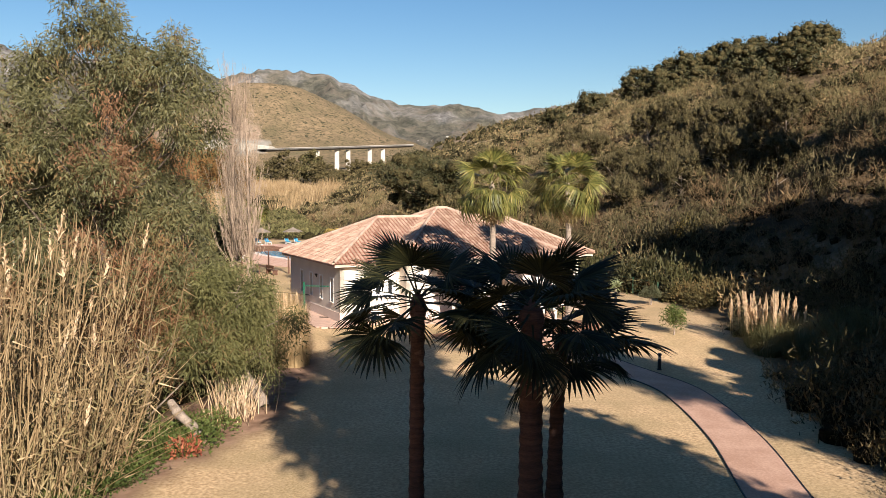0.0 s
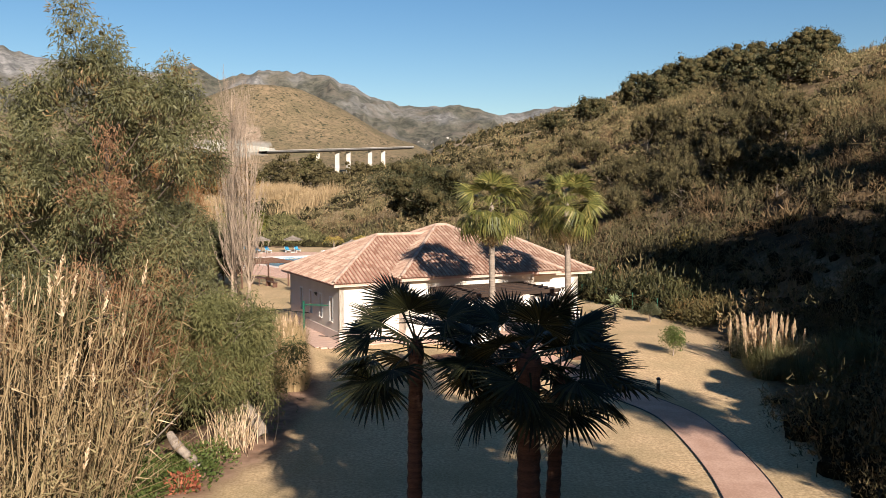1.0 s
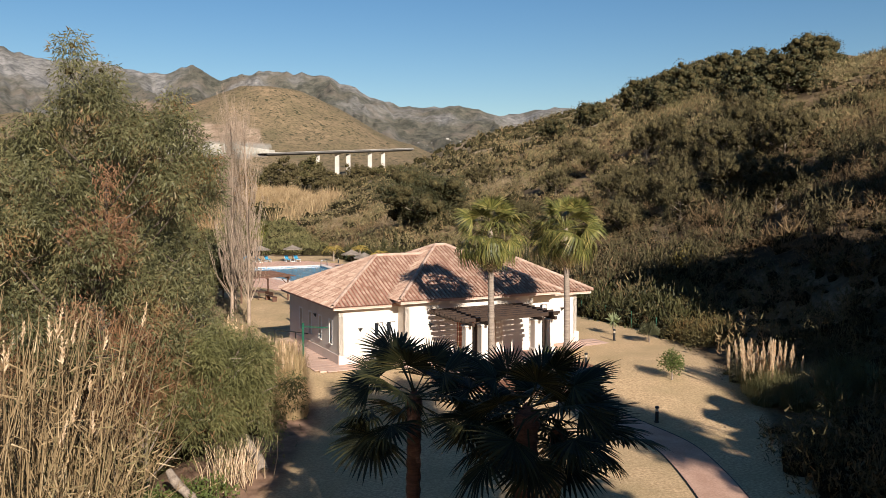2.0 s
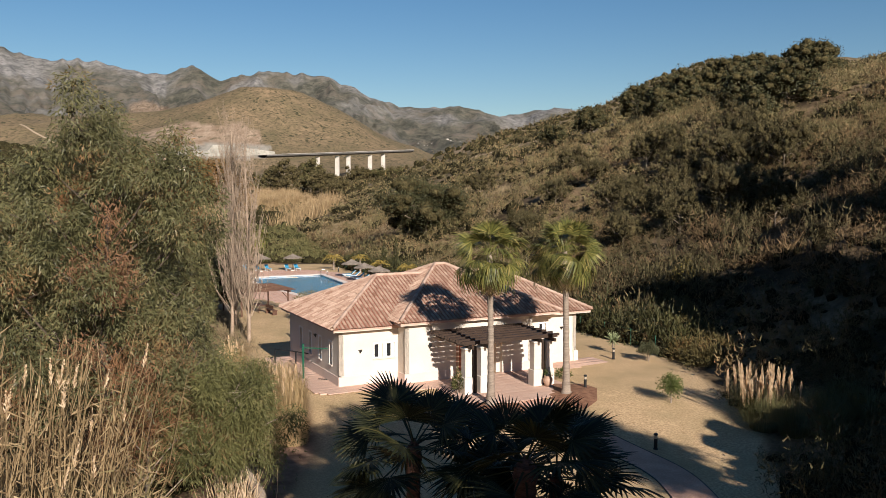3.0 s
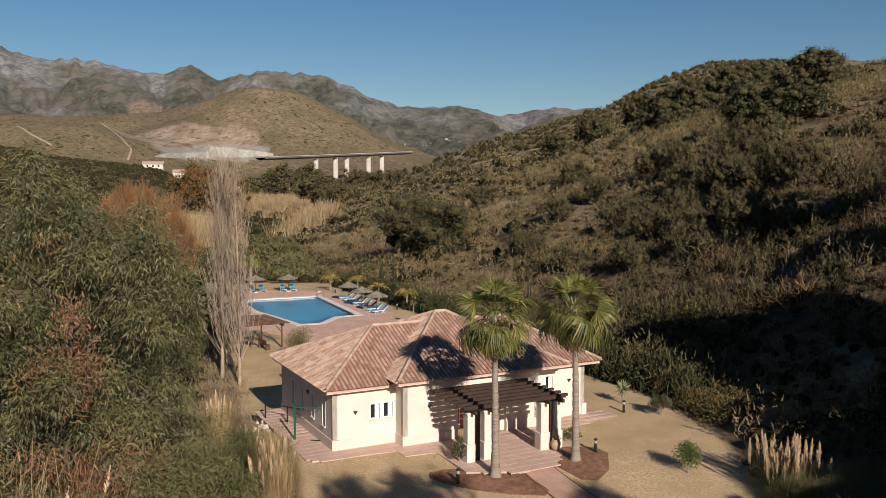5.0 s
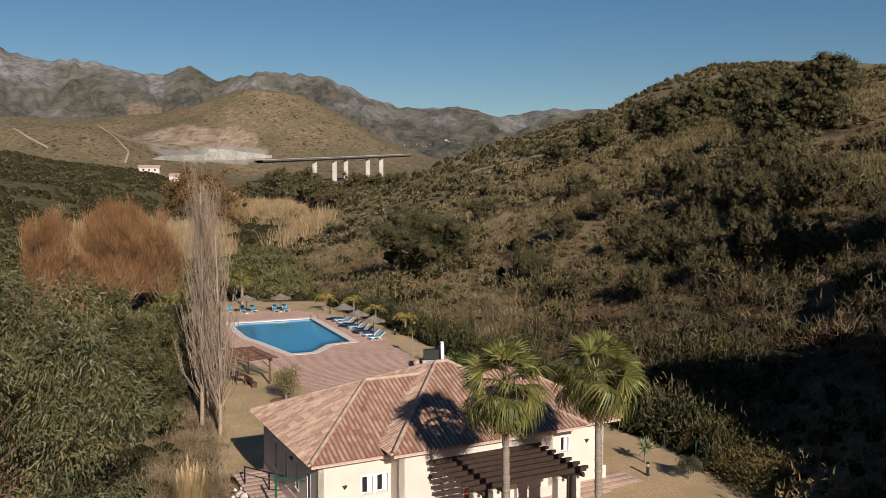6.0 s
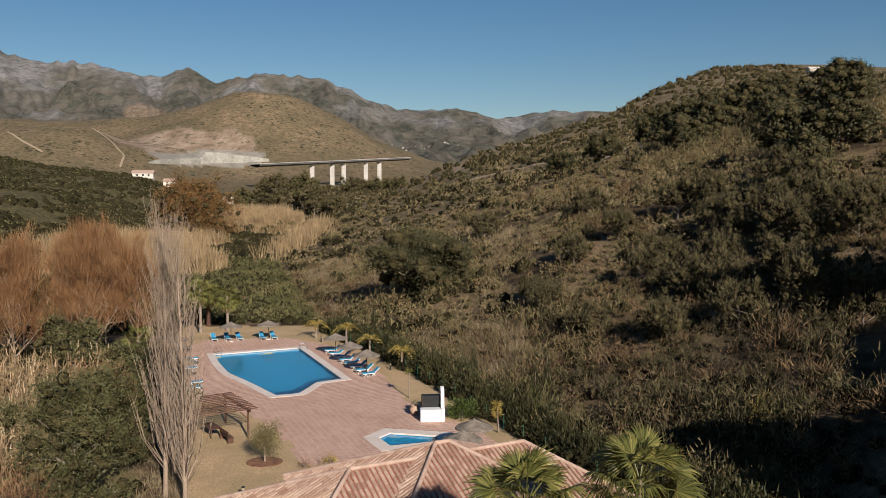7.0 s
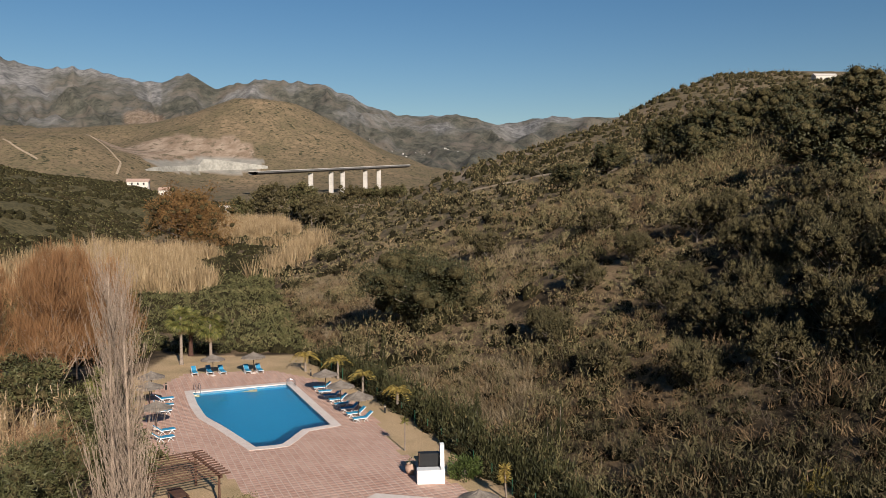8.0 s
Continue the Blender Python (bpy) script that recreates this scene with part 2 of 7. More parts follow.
# hues kept low: the shade inside the bushes is put into the colour
M_MASS = mass("shaded_scrub_mass", [(0.03, 0.027, 0.012), (0.06, 0.052, 0.023), (0.085, 0.07, 0.032), (0.1, 0.072, 0.038)])
M_SHADEMASS = mass("shaded_broom_mass", [(0.016, 0.014, 0.007), (0.034, 0.029, 0.014), (0.05, 0.038, 0.02)])
M_OAK = leafy("dark_oak_leaf", (0.022, 0.025, 0.01), (0.085, 0.08, 0.034), None, 0.1, 0.6, 0.5)
M_GREENTREE = leafy("bright_green_leaf", (0.04, 0.06, 0.015), (0.12, 0.15, 0.04), (0.16, 0.16, 0.05), 0.3, 0.6, 0.4)
M_RED = leafy("rusty_thicket", (0.16, 0.08, 0.034), (0.36, 0.19, 0.085), (0.46, 0.31, 0.17), 0.3, 0.8, 0.2)
M_BROWNLEAF = leafy("brown_autumn_leaf", (0.12, 0.062, 0.022), (0.28, 0.155, 0.055), None, 0.25, 0.7, 0.3)
M_HEDGE = leafy("hedge_leaf", (0.022, 0.023, 0.009), (0.082, 0.078, 0.029), (0.14, 0.118, 0.046), 0.2, 0.6, 0.3)
M_REDLEAF = leafy("red_shrub_leaf", (0.22, 0.05, 0.03), (0.5, 0.18, 0.1), None, 0.3, 0.6)

# ---- building blocks ----
rng = np.random.default_rng(7)


def mesh_object(name, verts, faces, mat, parent=None, label="", smooth=False):
    me = bpy.data.meshes.new(name)
    verts = np.asarray(verts, dtype=np.float32)
    if isinstance(faces, np.ndarray):
        k = faces.shape[1]
        me.vertices.add(len(verts))
        me.vertices.foreach_set("co", verts.ravel())
        me.loops.add(faces.size)
        me.loops.foreach_set("vertex_index", faces.astype(np.int32).ravel())
        me.polygons.add(len(faces))
        me.polygons.foreach_set("loop_start", np.arange(0, faces.size, k, dtype=np.int32))
        me.update(calc_edges=True)
    else:
        me.from_pydata([tuple(v) for v in verts], [], faces)
    if smooth:
        me.polygons.foreach_set("use_smooth", [True] * len(me.polygons))
    me.materials.append(mat)
    ob = new(name, me)
    if parent:
        ob.parent = parent
    if label:
        tagged(ob, label)
    return ob


def part(name, bm, mat, parent=None, label="", smooth=False):
    me = bpy.data.meshes.new(name)
    bm.normal_update()
    bm.to_mesh(me)
    bm.free()
    if smooth:
        me.polygons.foreach_set("use_smooth", [True] * len(me.polygons))
    me.materials.append(mat)
    ob = new(name, me)
    if parent:
        ob.parent = parent
    if label:
        tagged(ob, label)
    return ob


def thing(name, at, turn, label, category, group="", kind=""):
    ob = new(name)
    ob.matrix_basis = pose(*at, 0, 0, turn)
    ob.empty_display_size = 0.2
    return tagged(ob, label, category, group, kind)


def add_box(bm, x0, y0, z0, x1, y1, z1, bevel=0.0):
    r = bmesh.ops.create_cube(bm, size=1.0, matrix=Matrix.Translation(((x0 + x1) / 2, (y0 + y1) / 2, (z0 + z1) / 2)) @ Matrix.Diagonal((abs(x1 - x0), abs(y1 - y0), abs(z1 - z0), 1)))
    if bevel:
        edges = list({e for v in r["verts"] for e in v.link_edges})
        bmesh.ops.bevel(bm, geom=edges, offset=bevel, segments=1, affect="EDGES", profile=0.5)
    return bm


def box(*a, bevel=0.0):
    return add_box(bmesh.new(), *a, bevel=bevel)


def prism(poly, z0, z1):
    bm = bmesh.new()
    lo, hi = [bm.verts.new((x, y, z0)) for x, y in poly], [bm.verts.new((x, y, z1)) for x, y in poly]
    n = len(poly)
    bm.faces.new(hi)
    bm.faces.new(lo[::-1])
    for i in range(n):
        bm.faces.new((lo[i], lo[(i + 1) % n], hi[(i + 1) % n], hi[i]))
    bmesh.ops.recalc_face_normals(bm, faces=bm.faces)
    return bm


def lathe(profile, sides=12):
    bm = bmesh.new()
    rings = [[bm.verts.new((r * math.cos(2 * math.pi * k / sides), r * math.sin(2 * math.pi * k / sides), z)) for k in range(sides)] for r, z in profile]
    for a, b in zip(rings, rings[1:]):
        for k in range(sides):
            bm.faces.new((a[k], a[(k + 1) % sides], b[(k + 1) % sides], b[k]))
    bm.faces.new(rings[0][::-1])
    bm.faces.new(rings[-1])
    return bm


def tubes(paths, sides=5):
    """Tapered tubes; each path is a list of (x, y, z, radius). Returns vertices and quads."""
    V, F, n0 = [], [], 0
    for p in paths:
        p = np.asarray(p, float)
        c, r = p[:, :3], p[:, 3]
        d = np.gradient(c, axis=0)
        d /= np.linalg.norm(d, axis=1)[:, None] + 1e-9
        ref = np.where(np.abs(d[:, 2:3]) > 0.9, np.array([[1.0, 0, 0]]), np.array([[0, 0, 1.0]]))
        a = np.cross(d, ref)
        a /= np.linalg.norm(a, axis=1)[:, None] + 1e-9
        b = np.cross(d, a)
        th = np.arange(sides) * 2 * np.pi / sides
        ring = c[:, None] + r[:, None, None] * (a[:, None] * np.cos(th)[None, :, None] + b[:, None] * np.sin(th)[None, :, None])
        V.append(ring.reshape(-1, 3))
        k = np.arange(sides)
        for s in range(len(p) - 1):
            i = n0 + s * sides
            F.append(np.stack([i + k, i + (k + 1) % sides, i + sides + (k + 1) % sides, i + sides + k], 1))
        n0 += len(p) * sides
    return np.concatenate(V), np.concatenate(F)


def leaves(centres, dirs, length, width, bend=0.15, fold=None):
    """One bent lozenge a leaf, two triangles each: vertices and triangles."""
    n = len(centres)
    d = dirs / (np.linalg.norm(dirs, axis=1)[:, None] + 1e-9)
    side = np.cross(d, rng.normal(size=(n, 3)))
    side /= np.linalg.norm(side, axis=1)[:, None] + 1e-9
    L = np.broadcast_to(np.asarray(length, float), (n,))[:, None]
    W = np.broadcast_to(np.asarray(width, float), (n,))[:, None]
    up = np.cross(side, d)
    mid = centres + d * L * 0.45 + up * L * bend
    V = np.stack([centres, mid + side * W / 2, centres + d * L, mid - side * W / 2], 1).reshape(-1, 3)
    if fold == "blade":
        V = np.stack([centres - side * W / 2, centres + side * W / 2, centres + d * L + up * L * bend], 1).reshape(-1, 3)
        return V, np.arange(3 * n).reshape(-1, 3)
    i = np.arange(n)[:, None] * 4
    F = np.concatenate([i + np.array([[0, 1, 2]]), i + np.array([[0, 2, 3]])], 0)
    return V, F


def joined(pieces):
    V, F, n = [], [], 0
    for v, f in pieces:
        V.append(v)
        F.append(f + n)
        n += len(v)
    return np.concatenate(V), np.concatenate(F)


def unit(n):
    v = rng.normal(size=(n, 3))
    return v / np.linalg.norm(v, axis=1)[:, None]


def hash2(ix, iy, seed):
    h = (ix * 374761393 + iy * 668265263 + seed * 1442695041) & 0xFFFFFFFF
    h = ((h ^ (h >> 13)) * 1274126177) & 0xFFFFFFFF
    return ((h ^ (h >> 16)) & 0xFFFF) / 65535.0


def vnoise(x, y, seed=0):
    x, y = np.asarray(x, float), np.asarray(y, float)
    ix, iy = np.floor(x).astype(np.int64), np.floor(y).astype(np.int64)
    fx, fy = x - ix, y - iy
    fx, fy = fx * fx * (3 - 2 * fx), fy * fy * (3 - 2 * fy)
    a, b, c, d = hash2(ix, iy, seed), hash2(ix + 1, iy, seed), hash2(ix, iy + 1, seed), hash2(ix + 1, iy + 1, seed)
    return (a * (1 - fx) + b * fx) * (1 - fy) + (c * (1 - fx) + d * fx) * fy


def fbm(x, y, octaves=4, seed=0):
    s, amp, tot = 0.0, 1.0, 0.0
    for o in range(octaves):
        s = s + amp * (vnoise(x * 2 ** o, y * 2 ** o, seed + o) - 0.5)
        tot += amp
        amp *= 0.5
    return s / tot


def sstep(a, b, x):
    t = np.clip((x - a) / (b - a), 0, 1)
    return t * t * (3 - 2 * t)


def inside(poly, x, y):
    x, y = np.asarray(x, float), np.asarray(y, float)
    hit = np.zeros(x.shape, bool)
    n = len(poly)
    for i in range(n):
        (x0, y0), (x1, y1) = poly[i], poly[(i + 1) % n]
        if y0 != y1:
            hit ^= ((y0 > y) != (y1 > y)) & (x < (x1 - x0) * (y - y0) / (y1 - y0) + x0)
    return hit


def offset_poly(poly, d):
    """The outline pushed out by d (counter-clockwise outlines grow)."""
    out, n = [], len(poly)
    for i in range(n):
        p, q, r = (np.array(poly[(i + k) % n], float) for k in (-1, 0, 1))
        a, b = (q - p) / np.linalg.norm(q - p), (r - q) / np.linalg.norm(r - q)
        na, nb = np.array([a[1], -a[0]]), np.array([b[1], -b[0]])
        m = (na + nb) / max(0.5, 1 + na @ nb)
        out.append(tuple(q + d * m))
    return out

# ---- the lie of the land ----
TOE_Y = [-60, 0, 20, 29, 40, 50, 58, 70, 80, 90, 100, 112, 125, 140, 200, 375, 475, 600, 900]
TOE_X = [14, 12.4, 12.6, 13.4, 15.8, 16.2, 15.0, 9.7, 5.5, 1.5, -2.5, -8, -15, -20, -36, -70, -90, -120, -200]
POOL = [(-15.2, 91.9), (-13.1, 92.6), (-12.2, 97.0), (-9.9, 98.6), (-16.9, 115.0), (-26.0, 111.0), (-24.1, 106.1), (-21.9, 101.3), (-19.1, 97.6)]
DECK = [(-11.3, 77.6), (-8.6, 69.8), (-1, 67), (6.2, 71), (4.4, 77), (1.8, 82), (-0.6, 85.5), (-3.3, 90.5), (-6.2, 101), (-11.8, 114.7), (-15.6, 118.4), (-20, 122), (-29.5, 120), (-30.5, 113), (-28.2, 101), (-24.6, 91.6), (-19, 88.4), (-15.2, 84.2)]
KID = [(-4.9, 78.9), (-3.9, 76.8), (-0.4, 77.9), (-0.4, 79.4), (-4.1, 80.2)]
SKY_X = [-784, -754, -694, -634, -554, -484, -437, -389, -304, -254, -209, -144, -84, -44, -27, -9, 16, 66, 96, 166, 266, 500, 800]
SKY_Y = [229, 216, 209, 213, 203, 194, 214, 191, 207, 204, 201, 174, 154, 146, 151, 146, 150, 139, 131, 142, 144, 150, 160]

RIDGE_X = [-800, -500, -396, -320, -280, -255, -230, -200]
RIDGE_H = [62, 52, 48, 46, 32, 16, 5, 0]
CONE_X = [-900, -566, -422, -353, -314, -277, -250, -235, -215, -191, -147, -104, -61, -17, 60]
CONE_H = [60, 67, 70, 73, 81, 93, 100, 101, 100, 94, 77, 57, 35, 16, 0]


RAVINES = ((23, 96, 35, 88, 3.2, 2.7), (27, 69, 32, 79, 2.2, 2.2), (28, 112, 40, 104, 2.4, 3.0), (24.5, 101, 31, 98.5, 2.0, 2.0), (26, 106, 28.5, 113.5, 2.2, 2.2), (14, 104, 24, 99, 1.2, 2.0))


def ground_z(x, y):
    x, y = np.asarray(x, float), np.asarray(y, float)
    base = -0.65 + 0.65 * sstep(36, 48, y) - 0.45 * sstep(64, 74, y)
    base = base + 2.0 * sstep(135, 240, y) + 20 * sstep(240, 700, y) + 30 * sstep(700, 1400, y)
    # unseen rise behind the camera, added to hold back sky light
    base = base + 16 * sstep(25, 90, -y)
    # gully with canes beyond the lawn
    gully = -0.9 * sstep(8, 13, -x) * (1 - sstep(60, 75, y)) - 0.5 * sstep(38, 50, -x)
    # valley side with dark scrub
    s = x - np.interp(y, TOE_Y, TOE_X) + 1.5 * fbm(x / 9, y / 9, 3, 5) * sstep(60, 90, y)
    steep = np.interp(y, [20, 60, 80, 110, 600], [0.5, 0.5, 0.4, 0.37, 0.35])
    hill = steep * (np.sqrt(np.clip(s, 0, None) ** 2 + 4) - 2)
    hill = np.where(hill > 28, 28 + (hill - 28) * 0.62, hill)
    hill = np.where(hill > 60, 60 + (hill - 60) * 0.35, hill)
    hill = hill * (1 - 0.08 * sstep(115, 190, y) + 0.03 * sstep(95, 130, x))
    hill = hill + 2.2 * fbm(x / 14, y / 14, 4, 11) * sstep(4, 25, s)
    for ax, ay, bx, by, deep, wide in RAVINES:
        q = np.clip(((x - ax) * (bx - ax) + (y - ay) * (by - ay)) / ((bx - ax) ** 2 + (by - ay) ** 2), 0, 1)
        off = np.hypot(x - ax - q * (bx - ax), y - ay - q * (by - ay))
        hill = hill - deep * np.exp(-(off / wide) ** 2)
    beyond = (x + 10) * -0.766 + (y - 350) * 0.643
    hill = np.clip(hill - 0.5 * np.clip(beyond, 0, None), 0, None)
    left = 0.42 * np.clip(-x - np.interp(y, [0, 100, 250, 430, 700], [62, 70, 98, 112, 200]), 0, None) * (1 - sstep(430, 640, y))
    left = np.where(left > 14, 14 + (left - 14) * 0.32, left) * (1 + 0.25 * fbm(x / 40, y / 40, 3, 6))
    z = base + gully + hill + left
    bumps = lambda cx, cy, sx, sy: np.exp(-(((x - cx) / sx) ** 2 + ((y - cy) / sy) ** 2))
    z = z + 19 * bumps(200, 600, 120, 110)
    spur = 1 - np.abs(2 * vnoise(x / 70 + 0.3 * vnoise(x / 30, y / 30, 8), y / 160, 13) - 1)
    # brown ridge with tracks, and the conical hill behind it
    z = z + np.interp(x, RIDGE_X, RIDGE_H) * np.exp(-((y - 770) / 110) ** 2) * (0.94 + 0.1 * spur)
    z = z + np.interp(x, CONE_X, CONE_H) * np.exp(-((y - 1090) / np.where(y < 1090, 190, 260)) ** 2) * (0.94 + 0.12 * spur)
    z = z + 7 * fbm(x / 90, y / 90, 4, 3) * sstep(450, 800, np.hypot(x, y))
    r = np.hypot(x, y)
    ah = np.where(y > 1, x / np.maximum(y, 1), np.sign(x) * 9) * 1474
    crest = 14 + 3800 * np.interp(ah, SKY_X, SKY_Y) / 1474
    crest = crest + 16 * (1 - np.abs(2 * vnoise(ah / 26, 0 * ah, 61) - 1)) - 16 + 8 * (vnoise(ah / 9, 0 * ah, 62) - 0.5)
    t = np.clip((r - 1500) / 2300, 0, 1)
    # spurs that run down from the crest, split again and again
    bend = 1.3 * vnoise(ah / 60, r / 520, 31) + 0.5 * vnoise(ah / 23, r / 260, 32)
    ridged = sum(0.56 ** o * (1 - np.abs(2 * vnoise(ah / 74 * 2 ** o + bend * (1 + 0.5 * o), r / 1100 * 2 ** o + 3.7 * o, 21 + o) - 1)) for o in range(5)) / 2.15
    rise = (crest - 60) * (0.62 * t + 0.38 * t ** 3) + (ridged - 0.55) * 300 * t ** 0.7 * (1 - t) ** 0.55
    rise = np.where(r > 3800, (crest - 60) - 0.35 * (r - 3800), rise)
    z = z + np.clip(rise, -20, None) * sstep(1450, 1800, r)
    # level platforms and the pit of the pool
    pit = inside(offset_poly(POOL, 0.35), x, y) | inside(offset_poly(KID, 0.6), x, y)
    z = np.where(pit, -3.0, z)
    return z


def gz(x, y):
    return float(ground_z(np.array([x]), np.array([y]))[0])


LAWN_Y = [0, 22, 28.8, 37, 45, 52, 58, 66, 80, 92, 104, 118, 131]
LAWN_X = [-9.5, -8.3, -6.0, -5.7, -7.4, -10.8, -13.6, -16, -21, -27, -31, -35, -35]


def make_ground():
    az = np.concatenate([np.linspace(-33, -4, 210), np.linspace(-4, 33, 110)[1:], np.linspace(33, 327, 44)[1:-1]])
    rad = np.concatenate([[0.0002], np.linspace(0.9, 140, 110), np.geomspace(141, 600, 56), np.geomspace(606, 1500, 80), np.linspace(1520, 3850, 96), np.linspace(3900, 4950, 8)])
    A, R = np.meshgrid(np.radians(az), rad)
    X, Y = R * np.sin(A), R * np.cos(A)
    Z = ground_z(X, Y)
    nr, na = R.shape
    i, j = np.meshgrid(np.arange(nr - 1), np.arange(na), indexing="ij")
    j2 = (j + 1) % na
    F = np.stack([i * na + j, i * na + j2, (i + 1) * na + j2, (i + 1) * na + j], -1).reshape(-1, 4)[:, ::-1]
    V = np.stack([X, Y, Z], -1).reshape(-1, 3)
    m = ground_material()
    ob = mesh_object("ground", V, F.copy(), m, smooth=True)
    me = ob.data
    x, y, z = V.T
    toe = np.interp(y, TOE_Y, TOE_X)
    edge = np.interp(y, LAWN_Y, LAWN_X) + 0.8 * fbm(x / 3, y / 3, 3, 9)
    lawn = sstep(-0.3, 0.5, x - edge) * sstep(-0.2, 0.6, toe - x + 1.2 * fbm(x / 4, y / 4, 3, 8)) * (y < 131)
    soil = sstep(-5.5, -4, x - edge) * (1 - lawn) * (x < 0) * (1 - sstep(42, 50, y))
    far = sstep(150, 270, np.hypot(x, y)) * (x > -0.1 * y) + sstep(230, 420, np.hypot(x, y)) * (x <= -0.1 * y)
    mount = sstep(1450, 1750, np.hypot(x, y))
    rock = mount * sstep(0.72, 1.2, (np.hypot(x, y) - 1500) / 2300 + 1.1 * fbm(x / 160, y / 300, 4, 2) + 0.2 * (x < -0.33 * y))
    ah = x / np.maximum(y, 1) * 1474
    up = (z - 14) / np.maximum(y, 1) * 1474
    wob = 16 * fbm(x / 22, z / 9, 4, 4)
    face = (y > 790) & (y < 1040)
    top = np.interp(x, [-345, -330, -289, -271, -250, -232, -205, -187, -180], [50, 70, 84, 76, 80, 87, 72, 50, 40])
    lo = z - 4
    cut = face * (x > -348) * (x < -180) * (1 - sstep(-1.5, 1.5, lo + wob - top))
    chalk = face * (x > -310) * (x < -182) * (1 - sstep(-1, 1, lo + 0.3 * wob - np.interp(x, [-310, -260, -245, -182], [47, 50, 56, 54]))) * (z > 42)
    quarry = sstep(-556, -545, ah) * (1 - sstep(-484, -474, ah)) * (y > 1350) * (y < 3300) * sstep(126, 130, up + 0.3 * wob) * (1 - sstep(0, 6, up - 152 + 0.32 * np.abs(ah + 525) + wob * 0.5))
    scar = sstep(0.12, 0.2, fbm(x / 16 + 5, y / 30, 3, 71)) * sstep(300, 340, y) * (1 - sstep(700, 760, y)) * (x > -0.2 * y) * 0.7
    cut = np.clip(cut * (z > 42) + scar, 0, 1)
    cut = np.clip(cut + quarry, 0, 1)
    green = sstep(3, 12, -x - np.interp(y, [0, 100, 250, 430, 700], [62, 70, 98, 112, 200])) * (1 - sstep(440, 560, y)) * (x < 0)
    for key, val in (("lawn", lawn), ("soil", soil), ("far", far), ("mount", mount), ("rock", rock), ("cut", cut), ("chalk", chalk), ("green", green)):
        at = me.attributes.new(key, "FLOAT", "POINT")
        at.data.foreach_set("value", np.ascontiguousarray(val, dtype=np.float32))
    return tagged(ob, "dry winter lawn, scrub valley and grey mountains", "ground", kind="structure")


def ground_material():
    m = bpy.data.materials.new("ground")
    m.use_nodes = True
    n, l = m.node_tree.nodes, m.node_tree.links
    p = n["Principled BSDF"]
    p.inputs["Roughness"].default_value, p.inputs["Specular IOR Level"].default_value = 0.95, 0.1
    pos = n.new("ShaderNodeNewGeometry").outputs["Position"]

    def tex(scale, detail=5, lo=0.35, hi=0.65, rough=0.55):
        t = n.new("ShaderNodeTexNoise")
        t.inputs["Scale"].default_value, t.inputs["Detail"].default_value, t.inputs["Roughness"].default_value = scale, detail, rough
        l.new(pos, t.inputs["Vector"])
        r = n.new("ShaderNodeMapRange")
        r.inputs["From Min"].default_value, r.inputs["From Max"].default_value = lo, hi
        l.new(t.outputs["Fac"], r.inputs["Value"])
        return r.outputs["Result"]

    def rocky(scale, lo, hi):
        mp = n.new("ShaderNodeMapping")
        mp.inputs["Scale"].default_value = (1.3, 0.55, 1.3)
        l.new(pos, mp.inputs["Vector"])
        t = n.new("ShaderNodeTexNoise")
        t.inputs["Scale"].default_value, t.inputs["Detail"].default_value, t.inputs["Roughness"].default_value = scale, 12, 0.72
        l.new(mp.outputs[0], t.inputs["Vector"])
        r = n.new("ShaderNodeMapRange")
        r.inputs["From Min"].default_value, r.inputs["From Max"].default_value = lo, hi
        l.new(t.outputs["Fac"], r.inputs["Value"])
        return r.outputs["Result"]

    def blend(f, a, b):
        x = n.new("ShaderNodeMix")
        x.data_type = "RGBA"
        for k, v in ((0, f), (6, a), (7, b)):
            if isinstance(v, tuple):
                x.inputs[k].default_value = rgb(v)
            else:
                l.new(v, x.inputs[k])
        return x.outputs[2]

    def attr(name):
        a = n.new("ShaderNodeAttribute")
        a.attribute_name = name
        return a.outputs["Fac"]

    grass = blend(tex(9, 6), (0.37, 0.245, 0.132), (0.65, 0.46, 0.27))
    grass = blend(tex(0.35, 4, 0.4, 0.7), grass, blend(tex(14, 5), (0.28, 0.2, 0.102), (0.5, 0.368, 0.205)))
    dirt = blend(tex(1.4, 6), (0.17, 0.1, 0.065), (0.34, 0.215, 0.145))
    # soil under the scrub, its colour darkened to carry the shade between bushes
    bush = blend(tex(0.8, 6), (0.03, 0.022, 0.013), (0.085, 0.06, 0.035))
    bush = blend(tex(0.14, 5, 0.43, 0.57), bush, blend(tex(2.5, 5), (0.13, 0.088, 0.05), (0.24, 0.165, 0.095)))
    # far slopes: dry grass dotted with shrubs
    dots = n.new("ShaderNodeTexVoronoi")
    dots.inputs["Scale"].default_value = 0.17
    l.new(pos, dots.inputs["Vector"])
    dr = n.new("ShaderNodeMapRange")
    dr.inputs["From Min"].default_value, dr.inputs["From Max"].default_value = 0.3, 0.36
    l.new(dots.outputs["Distance"], dr.inputs["Value"])
    faro = blend(tex(0.02, 8, 0.35, 0.62, 0.7), (0.29, 0.2, 0.118), (0.14, 0.115, 0.062))
    faro = blend(tex(0.12, 8, 0.42, 0.6, 0.7), faro, (0.17, 0.125, 0.075))
    spots = n.new("ShaderNodeMath")
    spots.operation = "MAXIMUM"
    l.new(dr.outputs["Result"], spots.inputs[0])
    l.new(tex(0.05, 6, 0.44, 0.5), spots.inputs[1])
    faro = blend(spots.outputs[0], (0.05, 0.048, 0.026), faro)
    faro = blend(tex(0.3, 8, 0.5, 0.62, 0.75), faro, (0.07, 0.062, 0.034))
